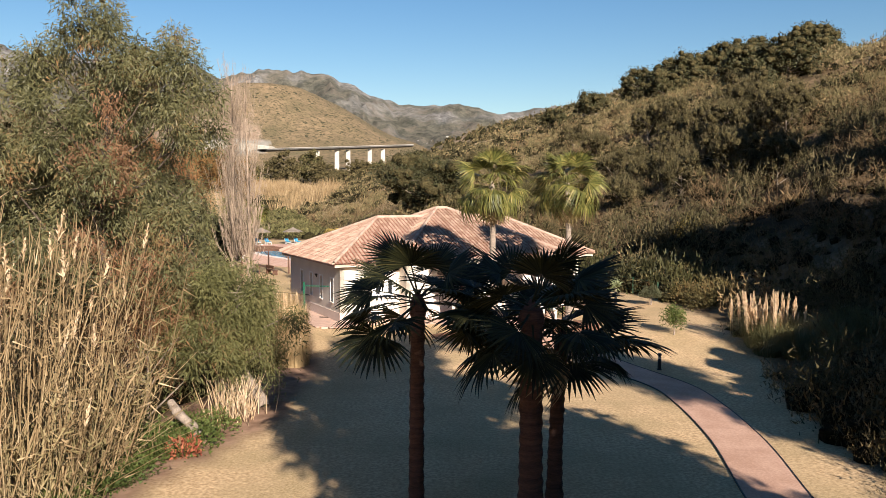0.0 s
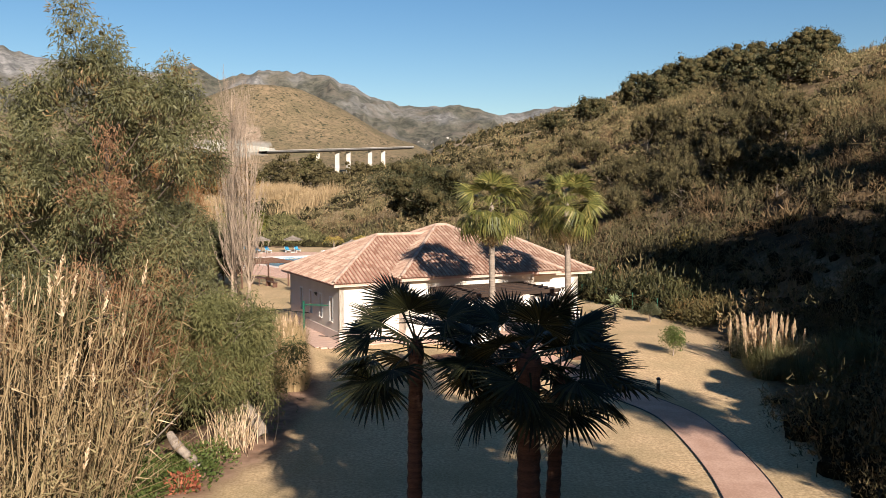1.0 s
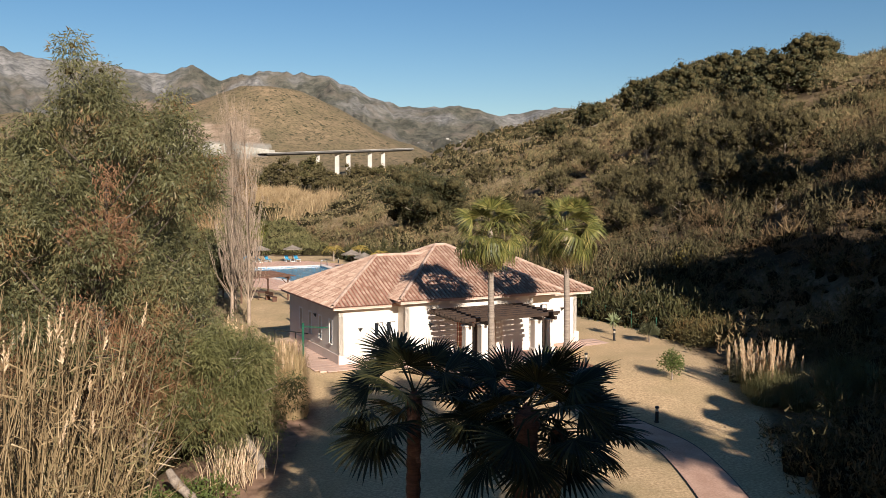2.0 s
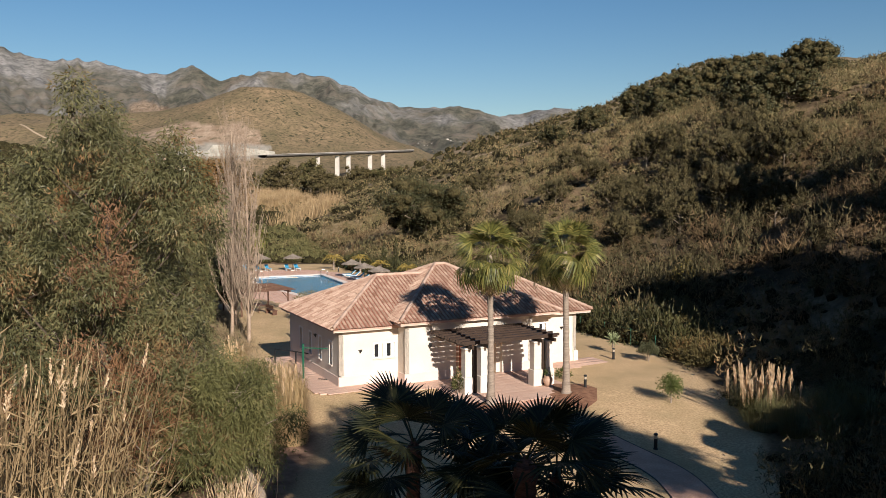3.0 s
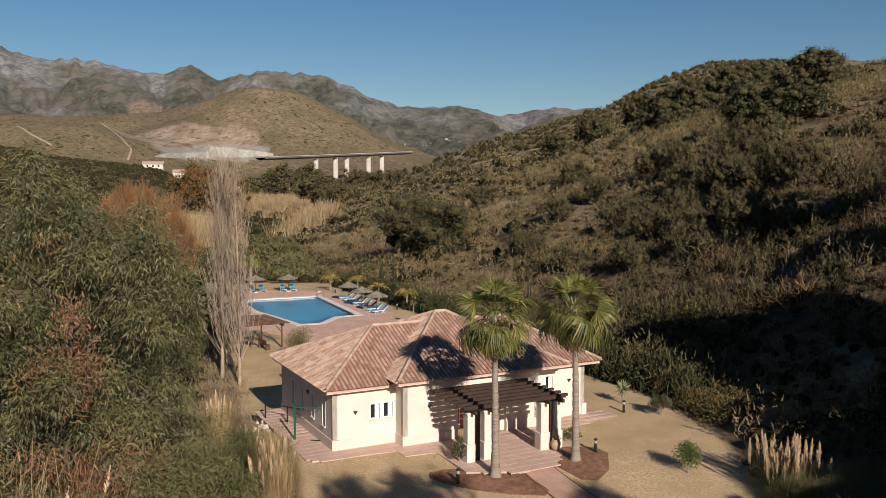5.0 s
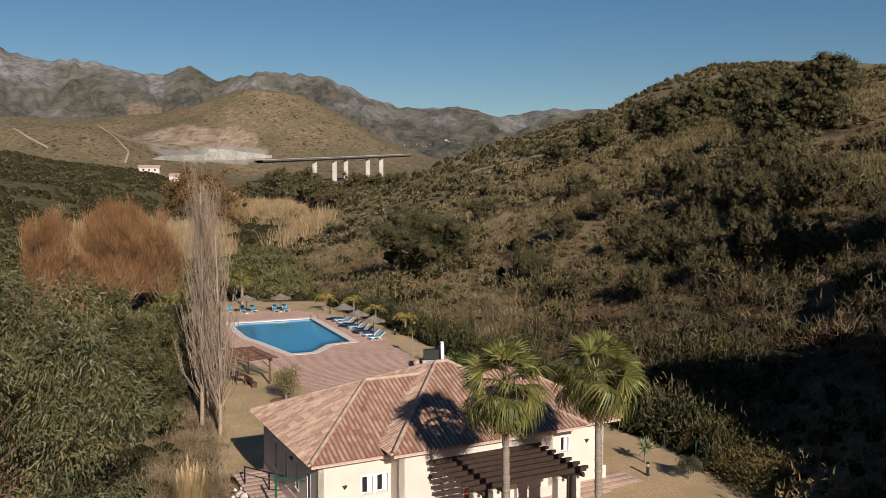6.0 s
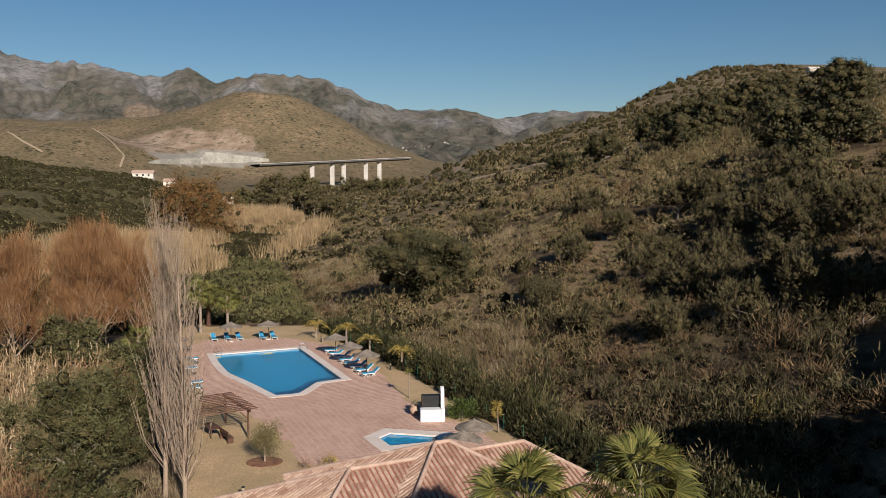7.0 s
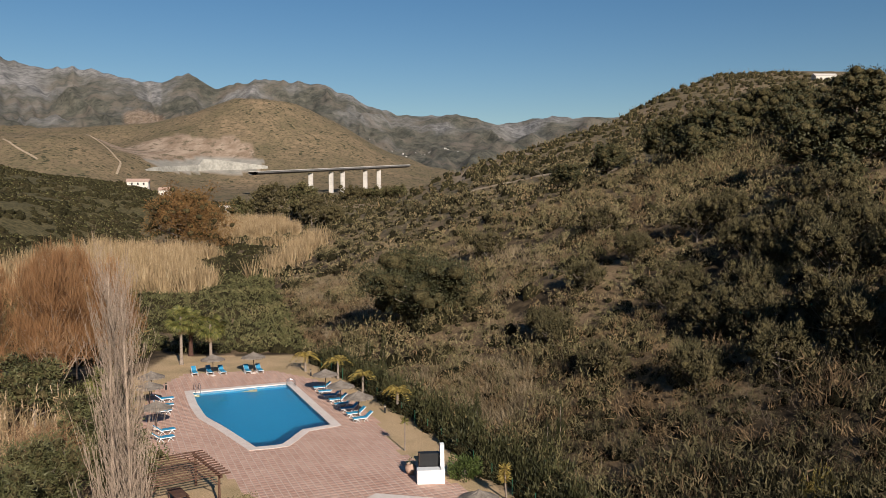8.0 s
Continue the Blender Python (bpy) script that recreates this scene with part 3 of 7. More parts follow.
    heath = blend(rocky(0.02, 0.4, 0.6), (0.07, 0.07, 0.053), (0.17, 0.153, 0.115))
    heath = blend(rocky(0.006, 0.5, 0.62), heath, (0.2, 0.165, 0.125))
    heath = blend(rocky(0.045, 0.58, 0.66), heath, (0.05, 0.05, 0.038))
    stone = blend(rocky(0.03, 0.4, 0.6), (0.14, 0.135, 0.125), (0.34, 0.315, 0.29))
    stone = blend(rocky(0.02, 0.55, 0.66), stone, (0.38, 0.35, 0.32))
    cuts = blend(rocky(0.05, 0.38, 0.62), (0.22, 0.15, 0.098), (0.4, 0.3, 0.215))
    cuts = blend(rocky(0.09, 0.53, 0.6), cuts, (0.14, 0.11, 0.07))
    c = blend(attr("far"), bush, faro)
    c = blend(attr("green"), c, blend(tex(0.6, 8, 0.4, 0.6, 0.7), (0.05, 0.045, 0.02), (0.15, 0.118, 0.056)))
    c = blend(attr("soil"), c, dirt)
    c = blend(attr("lawn"), c, grass)
    c = blend(attr("mount"), c, heath)
    c = blend(attr("rock"), c, stone)
    c = blend(attr("cut"), c, cuts)
    c = blend(attr("chalk"), c, blend(rocky(0.06, 0.35, 0.65), (0.2, 0.185, 0.15), (0.36, 0.32, 0.265)))
    l.new(c, p.inputs["Base Color"])
    t = n.new("ShaderNodeTexNoise")
    t.inputs["Scale"].default_value, t.inputs["Detail"].default_value = 7, 6
    l.new(pos, t.inputs["Vector"])
    b = n.new("ShaderNodeBump")
    b.inputs["Strength"].default_value, b.inputs["Distance"].default_value = 0.4, 0.05
    l.new(t.outputs["Fac"], b.inputs["Height"])
    crag = n.new("ShaderNodeBump")
    crag.inputs["Distance"].default_value = 13
    l.new(rocky(0.02, 0.25, 0.75), crag.inputs["Height"])
    half = n.new("ShaderNodeMath")
    half.operation = "MULTIPLY"
    half.inputs[1].default_value = 0.7
    l.new(attr("mount"), half.inputs[0])
    l.new(half.outputs[0], crag.inputs["Strength"])
    l.new(b.outputs["Normal"], crag.inputs["Normal"])
    l.new(crag.outputs["Normal"], p.inputs["Normal"])
    return m


ground = make_ground()

# ---- the bath house ----
HO, HT = (-5.86, 47.2), 27.0        # front corner of the wing, turn of the house


def barrel_tiles(a, b, c, d, pitch=0.25, course=0.42):
    """Rows of barrel tiles on the slope whose eave runs a-b and whose top runs d-c. Returns the tiles as (origin, along, up, normal, length)."""
    a, b, c, d = (Vector(v) for v in (a, b, c, d))
    along = (b - a).normalized()
    n = along.cross(d - a).normalized()
    if n.z < 0:
        n = -n
    up = n.cross(along).normalized()
    if up.z < 0:
        up = -up
    width, rise = (b - a).length, (d - a).dot(up)
    left, right = (d - a).dot(along), (c - a).dot(along)
    out = []
    x = pitch / 2
    while x < width:
        top = rise
        if x < left:
            top = rise * x / left
        elif x > right:
            top = rise * (width - x) / (width - right)
        y = -0.09
        while y < top - 0.05:
            ln = min(course, top - y)
            out.append((a + along * x + up * y, along, up, n, ln))
            y += course
        x += pitch
    return out


def tile_mesh():
    """One barrel tile, a metre long before it is laid, open below."""
    V, F = [], []
    for y, r, lift in ((0.0, 0.088, 0.034), (1.08, 0.078, 0.012)):
        for k in range(6):
            th = math.pi * k / 5
            V.append((-r * math.cos(th), y, lift + r * 0.8 * math.sin(th)))
    for k in range(5):
        F.append((k, k + 1, 7 + k, 6 + k))
    me = bpy.data.meshes.new("roof_tile")
    me.from_pydata(V, [], F)
    me.materials.append(M_TILE)
    return me, np.array(V)


def make_house():
    house = thing("bath_house", (*HO, 0), HT, "cream stucco pool house with hipped terracotta roof", "house")
    # plan: left wing and right wing under one long hip, a taller middle block in front
    U1, V1, MU0, MU1, MV = 16.6, 9.6, 3.7, 13.8, -1.0
    EW, EM = 3.25, 3.5                     # wall tops
    WU = 12.5                              # end of the middle wall, under the wide roof
    side_win = [(1.2, 0.45), (3.1, 0.45), (5.0, 0.45), (6.9, 0.45)]

    def wall_with_holes(name, p, q, z1, holes, thick=0.28):
        """A wall from p to q (outer face on the right-hand side), pierced by holes (along0, along1, z0, z1)."""
        p, q = Vector((*p, 0)), Vector((*q, 0))
        d = (q - p).normalized()
        nrm = Vector((d.y, -d.x, 0))
        length = (q - p).length
        xs = sorted({0, length, *[h[0] for h in holes], *[h[1] for h in holes]})
        zs = sorted({-0.3, z1, *[h[2] for h in holes], *[h[3] for h in holes]})
        bm = bmesh.new()
        for i in range(len(xs) - 1):
            for j in range(len(zs) - 1):
                cx, cz = (xs[i] + xs[i + 1]) / 2, (zs[j] + zs[j + 1]) / 2
                if any(h[0] < cx < h[1] and h[2] < cz < h[3] for h in holes):
                    continue
                add_box(bm, xs[i], 0, zs[j], xs[i + 1], thick, zs[j + 1])
        bmesh.ops.remove_doubles(bm, verts=bm.verts, dist=0.0005)
        dead = [f for f in bm.faces if any(o is not f and (o.calc_center_median() - f.calc_center_median()).length < 1e-4 for e in f.edges for o in e.link_faces)]
        bmesh.ops.delete(bm, geom=list(set(dead)), context="FACES_ONLY")
        m = Matrix.Translation(p) @ Matrix(((d.x, -nrm.x, 0, 0), (d.y, -nrm.y, 0, 0), (0, 0, 1, 0), (0, 0, 0, 1)))
        bm.transform(m)
        bmesh.ops.recalc_face_normals(bm, faces=bm.faces)
        return part(name, bm, M_STUCCO, house), m

    def window(m, x0, x1, z0, z1, shutter=True):
        w = part("window", box(x0 + 0.04, 0.17, z0 + 0.04, x1 - 0.04, 0.19, z1 - 0.04), M_GLASS, house, "dark glass window pane")
        w.matrix_basis = m
        bm = bmesh.new()
        for a in ((x0, z0, x0 + 0.05, z1), (x1 - 0.05, z0, x1, z1), (x0 + 0.05, z0, x1 - 0.05, z0 + 0.05), (x0 + 0.05, z1 - 0.05, x1 - 0.05, z1),):
            add_box(bm, a[0], 0.12, a[1], a[2], 0.165, a[3])
        part("window_frame", bm, M_WHITE, w)
        part("shutter", box((x0 + x1) / 2 + 0.02, 0.1, z0 + 0.052, x1 - 0.052, 0.14, z1 - 0.052, bevel=0.006), M_WHITE, w, "white half shutter")
        part("sill", box(x0 - 0.08, -0.07, z0 - 0.07, x1 + 0.08, 0.12, z0 - 0.005, bevel=0.01), M_STUCCO, w)
        bm = bmesh.new()
        add_box(bm, x1, -0.012, z0, x1 + 0.09, -0.002, z1 + 0.09)
        add_box(bm, x0 - 0.09, -0.012, z0, x0, -0.002, z1 + 0.09)
        add_box(bm, x0, -0.012, z1, x1, -0.002, z1 + 0.09)
        part("surround", bm, M_WHITE, w)

    def sconce(m, x, z):
        bm = bmesh.new()
        lo = [bm.verts.new((x, -0.03, z - 0.13)), bm.verts.new((x, -0.002, z - 0.13))]
        hi = [bm.verts.new(v) for v in ((x - 0.13, -0.002, z + 0.1), (x - 0.1, -0.16, z + 0.1), (x + 0.1, -0.16, z + 0.1), (x + 0.13, -0.002, z + 0.1))]
        bm.faces.new((lo[0], hi[2], hi[1]))
        bm.faces.new((lo[1], lo[0], hi[1], hi[0]))
        bm.faces.new((lo[0], lo[1], hi[3], hi[2]))
        bm.faces.new(hi)
        s = part("wall_light", bm, M_BLACK, house, "black conical wall light")
        s.matrix_basis = m

    # walls
    _, m = wall_with_holes("wall", (0, 0), (MU0, 0), EW, [(2.2, 2.75, 1.45, 2.3), (2.98, 3.53, 1.45, 2.3)])
    window(m, 2.2, 2.75, 1.45, 2.3)
    window(m, 2.98, 3.53, 1.45, 2.3)
    sconce(m, 1.3, 1.95)
    _, m = wall_with_holes("wall", (MU0, 0), (MU0, MV), EM, [])
    dx = 3.4
    _, m = wall_with_holes("wall", (MU0, MV), (WU, MV), EM, [(dx, dx + 3.2, -0.3, 2.45)])
    sconce(m, 1.6, 2.05)
    wall_with_holes("wall", (WU, MV), (WU, 0), EM, [])
    _, m3 = wall_with_holes("wall", (WU, 0), (U1, 0), EW, [(1.2, 1.72, 1.85, 2.65)])
    window(m3, 1.2, 1.72, 1.85, 2.65)
    sconce(m3, 2.9, 2.25)
    wall_with_holes("wall", (U1, 0), (U1, V1), EW, [])
    wall_with_holes("wall", (U1, V1), (0, V1), EW, [(4, 5.2, -0.3, 2.1)])
    _, m4 = wall_with_holes("wall", (0, V1), (0, 0), EW, [(V1 - a - w, V1 - a, 1.05, 2.4) for a, w in side_win])
    for a, w in side_win:
        window(m4, V1 - a - w, V1 - a, 1.05, 2.4)
    sconce(m4, V1 - 4.1, 2.35)
    # recessed entrance
    _, m5 = wall_with_holes("wall", (MU0 + dx - 0.3, MV + 1.6), (MU0 + dx + 3.5, MV + 1.6), 2.9, [(1.3, 2.4, -0.3, 2.1)])
    door = part("entrance_door", box(1.3, 0.1, 0.0, 2.4, 0.16, 2.1, bevel=0.01), M_FASCIA, house, "red-brown wooden entrance door")
    door.matrix_basis = m5
    bm = bmesh.new()
    add_box(bm, 2.28, 0.05, 1.0, 2.33, 0.1, 1.14, bevel=0.01)
    part("door_handle", bm, M_BLACK, door)
    for du in (dx, dx + 3.2):
        wall_with_holes("wall", (MU0 + du, MV + 0.28), (MU0 + du, MV + 1.6), 2.9, [])
    part("entrance_ceiling", box(MU0 + dx - 0.2, MV + 0.1, 2.6, MU0 + dx + 3.4, MV + 1.8, 2.7), M_STUCCO, house)
    part("shuttered_panel", box(MU0 + dx + 0.12, MV + 1.55, 0.35, MU0 + dx + 0.9, MV + 1.59, 2.0), M_FASCIA, house, "red-brown louvred panel")
    # plinth, 3 cm proud of the walls
    q = 0.04
    for a in ((-q, -q, MU0, 0.0), (MU0 - q, MV - q, MU0, -q), (MU0, MV - q, MU0 + dx, MV), (MU0 + dx + 3.2, MV - q, WU + q, MV), (WU, MV, WU + q, -q), (WU + q, -q, U1 + q, 0), (U1, 0, U1 + q, V1), (-q, 0, 0, V1)):
        part("plinth", box(a[0], a[1], -0.3, a[2], a[3], 0.55), M_PLINTH, house)
    part("corner_pier", box(U1 - 0.25, -0.12, -0.3, U1 + 0.12, 0.1, 0.7, bevel=0.02), M_STUCCO, house)
    # eaves
    OV = 0.55

    def eaves(u0, v0, u1, v1, z, soffit=True):
        part("soffit", box(u0, v0, z - 0.03, u1, v1, z), M_STUCCO, house)
        f = 0.05
        for a in ((u0, v0, u1, v0 + f), (u0, v1 - f, u1, v1), (u0, v0 + f, u0 + f, v1 - f), (u1 - f, v0 + f, u1, v1 - f)):
            part("fascia", box(a[0], a[1], z, a[2], a[3], z + 0.16), M_EAVES, house, "pink-brown rendered eaves band")

    def rail(p, q, r=0.115, mat=M_RIDGE):
        """Ridge of cap tiles from p to q."""
        p, q = Vector(p), Vector(q)
        d = q - p
        n = max(1, int(d.length / 0.42))
        pieces = []
        for k in range(n):
            a, b = p + d * (k / n), p + d * ((k + 1.12) / n)
            pieces.append([(*a, r), (*b, r * 0.82)])
        v, fq = tubes(pieces, 8)
        ob = mesh_object("ridge_cap", v, fq, mat, house)
        ob["kind"] = "stuff"

    tile, tv = tile_mesh()
    laid = []

    def hip(u0, v0, u1, v1, z, r0, r1, rv, rz, fronts):
        """A hipped roof with its eave at z and its ridge from r0 to r1 at rz."""
        A, B, C, D = (u0, v0, z), (u1, v0, z), (u1, v1, z), (u0, v1, z)
        P, Q = (r0, rv, rz), (r1, rv, rz)
        bm = bmesh.new()
        va, vb, vc, vd, vp, vq = (bm.verts.new(k) for k in (A, B, C, D, P, Q))
        for f in ((va, vb, vq, vp), (vb, vc, vq), (vc, vd, vp, vq), (vd, va, vp)):
            bm.faces.new(f)
        part("roof_slope", bm, M_FASCIA, house, "terracotta roof bedding")
        for k, (a, b, c, d) in enumerate(((A, B, Q, P), (B, C, Q, Q), (C, D, P, Q), (D, A, P, P))):
            laid.extend((k in fronts, *t) for t in barrel_tiles(a, b, c, d))
        for a, b in ((A, P), (B, Q), (C, Q), (D, P), (P, Q)):
            lift = Vector((0, 0, 0.08))
            rail(Vector(a) + lift, Vector(b) + lift)

    hip(-OV, -OV, U1 + OV + 0.35, V1 + OV, EW + 0.16, 4.3, 13.4, 4.8, 5.75, (0, 3))
    hip(MU0 - OV, MV - OV, MU1 + OV, V1 + 1.6, EM + 0.16, 8.6, 9.3, 4.9, 6.3, (0, 3))
    eaves(-OV + 0.08, -OV + 0.08, U1 + OV + 0.27, V1 + OV - 0.08, EW)
    eaves(MU0 - OV + 0.08, MV - OV + 0.08, MU1 + OV - 0.08, V1 + 1.52, EM)

    # tiles under the middle roof are not laid
    def roof_m(p):
        e = EM + 0.16
        if not (MU0 - OV < p.x < MU1 + OV and MV - OV < p.y < V1 + 1.6):
            return -1
        return e + min((p.x - MU0 + OV) * (6.3 - e) / (8.6 - MU0 + OV), (MU1 + OV - p.x) * (6.3 - e) / (MU1 + OV - 9.3), (p.y - MV + OV) * (6.3 - e) / (4.9 - MV + OV), (V1 + 1.6 - p.y) * (6.3 - e) / (V1 + 1.6 - 4.9))
    laid = [t for t in laid if t[1].z > roof_m(t[1]) - 0.12]
    laid.sort(key=lambda t: (not t[0], t[1].y))
    for t in laid[:300]:
        _, o, al, up, n, ln = t
        ob = new("roof_tile", tile)
        ob.parent = house
        ob.matrix_basis = Matrix(((al.x, up.x * ln, n.x, o.x), (al.y, up.y * ln, n.y, o.y), (al.z, up.z * ln, n.z, o.z), (0, 0, 0, 1)))
    V, F, k = [], [], 0
    quad = np.array([(i, i + 1, 7 + i, 6 + i) for i in range(5)])
    for t in laid[300:]:
        _, o, al, up, n, ln = t
        V.append(np.array(o) + tv[:, :1] * np.array(al) + tv[:, 1:2] * np.array(up) * ln + tv[:, 2:] * np.array(n))
        F.append(quad + k)
        k += 12
    ob = mesh_object("roof_tile_field", np.concatenate(V), np.concatenate(F), M_TILE, house)
    ob["kind"] = "stuff"
    return house


house = make_house()


def local(u, v, z=0.0):
    c, s = math.cos(radians(HT)), math.sin(radians(HT))
    return (HO[0] + u * c - v * s, HO[1] + u * s + v * c, z)

# ---- plants ----
def fan_frond_mesh(name, mat, blades=30, radius=1.05, petiole=0.9, droop=0.35, seed=0, arc=235, closed=0.6, cup=0.22):
    """One fan-shaped palm frond: a stalk along +x, then a pleated fan, whole near the stalk and split into pointed tips."""
    r = np.random.default_rng(seed)
    V, F = [], []
    for k, (x, w, z) in enumerate(((0, 0.035, 0), (petiole * 0.6, 0.022, 0.02), (petiole, 0.018, 0))):
        V += [(x, -w, z), (x, w, z), (x, 0, z - w)]
        if k:
            i = len(V) - 6
            for a, b in ((0, 1), (1, 2), (2, 0)):
                F.append((i + a, i + b, i + 3 + b, i + 3 + a))
    gap = radians(arc) / (blades - 1)
    b = np.array([petiole, 0, 0])
    for k in range(blades):
        th = (k / (blades - 1) - 0.5) * radians(arc)
        full = radius * (0.74 + 0.26 * math.cos(th * 0.6))
        L = full * r.uniform(0.9, 1.08)
        d = np.array([math.cos(th), math.sin(th), 0.0])
        e = np.array([-d[1], d[0], 0.0])
        dr = droop * r.uniform(0.5, 1.5)
        i = len(V)
        for t, ww in ((0.04, 0.04), (closed, closed), (0.82, 0.36), (1.0, 0.02)):
            z = -cup * full * t * t * (1 - math.cos(th)) * 0.6 - 0.1 * radius * math.cos(th) * t * t - dr * radius * max(0, t - 0.5) ** 1.6 * 1.6
            c = b + d * L * (t - 0.12 * dr * max(0, t - 0.6))
            w = math.tan(gap / 2) * full * ww
            V += [tuple(c + e * w + np.array([0, 0, z])), tuple(c + np.array([0, 0, z + 0.03 * radius * min(ww, 0.5)])), tuple(c - e * w + np.array([0, 0, z]))]
        for t in range(3):
            j = i + 3 * t
            F += [(j, j + 1, j + 4, j + 3), (j + 1, j + 2, j + 5, j + 4)]
    me = bpy.data.meshes.new(name)
    me.from_pydata(V, [], F)
    me.materials.append(mat)
    return me


def trunk_mesh(height, r0, r1, lean=(0, 0), flare=1.5, rings=16, sides=14, rough=0.06, seed=0):
    r = np.random.default_rng(seed)
    bm = bmesh.new()
    prev = None
    for k in range(rings * 2 + 1):
        t = k / (rings * 2)
        rad = (r0 + (r1 - r0) * t) * (1 + (flare - 1) * math.exp(-t * height / 0.45)) * (1 + (rough if k % 2 else -rough))
        cx, cy = lean[0] * t * t, lean[1] * t * t
        ring = [bm.verts.new((cx + rad * math.cos(a) * r.uniform(0.96, 1.04), cy + rad * math.sin(a) * r.uniform(0.96, 1.04), height * t)) for a in (2 * math.pi * q / sides for q in range(sides))]
        if prev:
            for q in range(sides):
                bm.faces.new((prev[q], prev[(q + 1) % sides], ring[(q + 1) % sides], ring[q]))
        prev = ring
    bm.faces.new(prev)
    return bm


def fan_palm(at, height, spread, fronds, mat, trunk_mat, label, lean=(0, 0), r0=0.2, r1=0.15, seed=1, low=-50, droop=0.35, dry=4, flare=1.5, fan=0.46, high=66, arc=235, closed=0.6, roll=40):
    """A fan palm with a ringed trunk and a round crown of single fronds."""
    palm = thing("fan_palm", at, 0, label, "palm tree", "fan palms")
    r = np.random.default_rng(seed)
    part("trunk", trunk_mesh(height, r0, r1, lean, flare, seed=seed), trunk_mat, palm, smooth=True)
    kinds = [fan_frond_mesh("frond", mat, 30, spread * fan, spread * (1.02 - fan), droop * f, seed * 9 + k, arc, closed) for k, f in enumerate((0.5, 0.9, 1.4))]
    dead = fan_frond_mesh("dry_frond", M_DRYFROND, 20, spread * 0.42, spread * 0.36, 1.3, seed * 9 + 5)
    top = Vector((lean[0], lean[1], height))
    for k in range(fronds):
        t = (k + 0.5) / fronds
        el = high - (high - low) * t ** 0.8 + r.uniform(-7, 7)
        az = k * 137.5 + r.uniform(-16, 16)
        ob = new("frond", kinds[min(2, int(t * 3))])
        ob.parent = palm
        s = r.uniform(0.76, 1.1) * (0.75 + 0.25 * min(1, t * 3))
        ob.matrix_basis = Matrix.Translation(top + Vector((0, 0, 0.25 * (1 - t)))) @ pose(0, 0, 0, r.uniform(-roll, roll), -el, az).to_3x3().to_4x4() @ Matrix.Diagonal((s, s, s, 1))
    for k in range(dry):
        ob = new("dry_frond", dead)
        ob.parent = palm
        ob.matrix_basis = Matrix.Translation(top + Vector((0, 0, -0.2))) @ pose(0, 0, 0, r.uniform(-20, 20), 62 + r.uniform(-10, 14), k * 360 / dry + r.uniform(-30, 30)).to_3x3().to_4x4()
    bm = lathe([(r1 * 1.02, 0), (r1 * 1.25, 0.2), (r1 * 1.05, 0.45), (0.03, 0.7)], 10)
    bm.transform(Matrix.Translation(top + Vector((0, 0, -0.35))))
    part("crown_shaft", bm, trunk_mat, palm)
    return palm


def limbs(height, spread, n, r0, seed, rise=0.55, sub=3, fork=0.35):
    """A trunk with forking limbs: tube paths and the tips that bear leaves."""
    r = np.random.default_rng(seed)
    paths, tips = [], []
    lean = r.uniform(-0.06, 0.06, 2) * height
    trunk = [(lean[0] * t * t, lean[1] * t * t, height * 0.8 * t, r0 * (1 - 0.75 * t)) for t in np.linspace(0, 1, 7)]
    paths.append(trunk)
    for k in range(n):
        t = fork + (0.97 - fork) * (k + 0.5) / n
        b = np.array([lean[0] * t * t, lean[1] * t * t, height * 0.8 * t])
        a = k * 2.4 + r.uniform(-0.4, 0.4)
        L = spread * r.uniform(0.75, 1.05) * (1.05 - 0.45 * t)
        up = rise * L * r.uniform(0.7, 1.3) + height * 0.06
        e = b + np.array([math.cos(a) * L, math.sin(a) * L, up])
        mid = (b + e) / 2 + np.array([0, 0, -0.06 * L]) + r.normal(size=3) * 0.05 * L
        rb = r0 * (1 - 0.75 * t) * 0.6
        paths.append([(*b, rb), (*mid, rb * 0.65), (*e, rb * 0.25)])
        tips.append(e)
        for q in range(sub):
            s = r.uniform(0.35, 0.9)
            p0 = b + (e - b) * s
            p1 = p0 + r.normal(size=3) * np.array([0.3, 0.3, 0.2]) * L + np.array([0, 0, 0.16 * L])
            paths.append([(*p0, rb * 0.4), (*((p0 + p1) / 2), rb * 0.3), (*p1, rb * 0.12)])
            tips.append(p1)
    tips.append(np.array([lean[0], lean[1], height * 0.9]))
    return paths, np.array(tips)


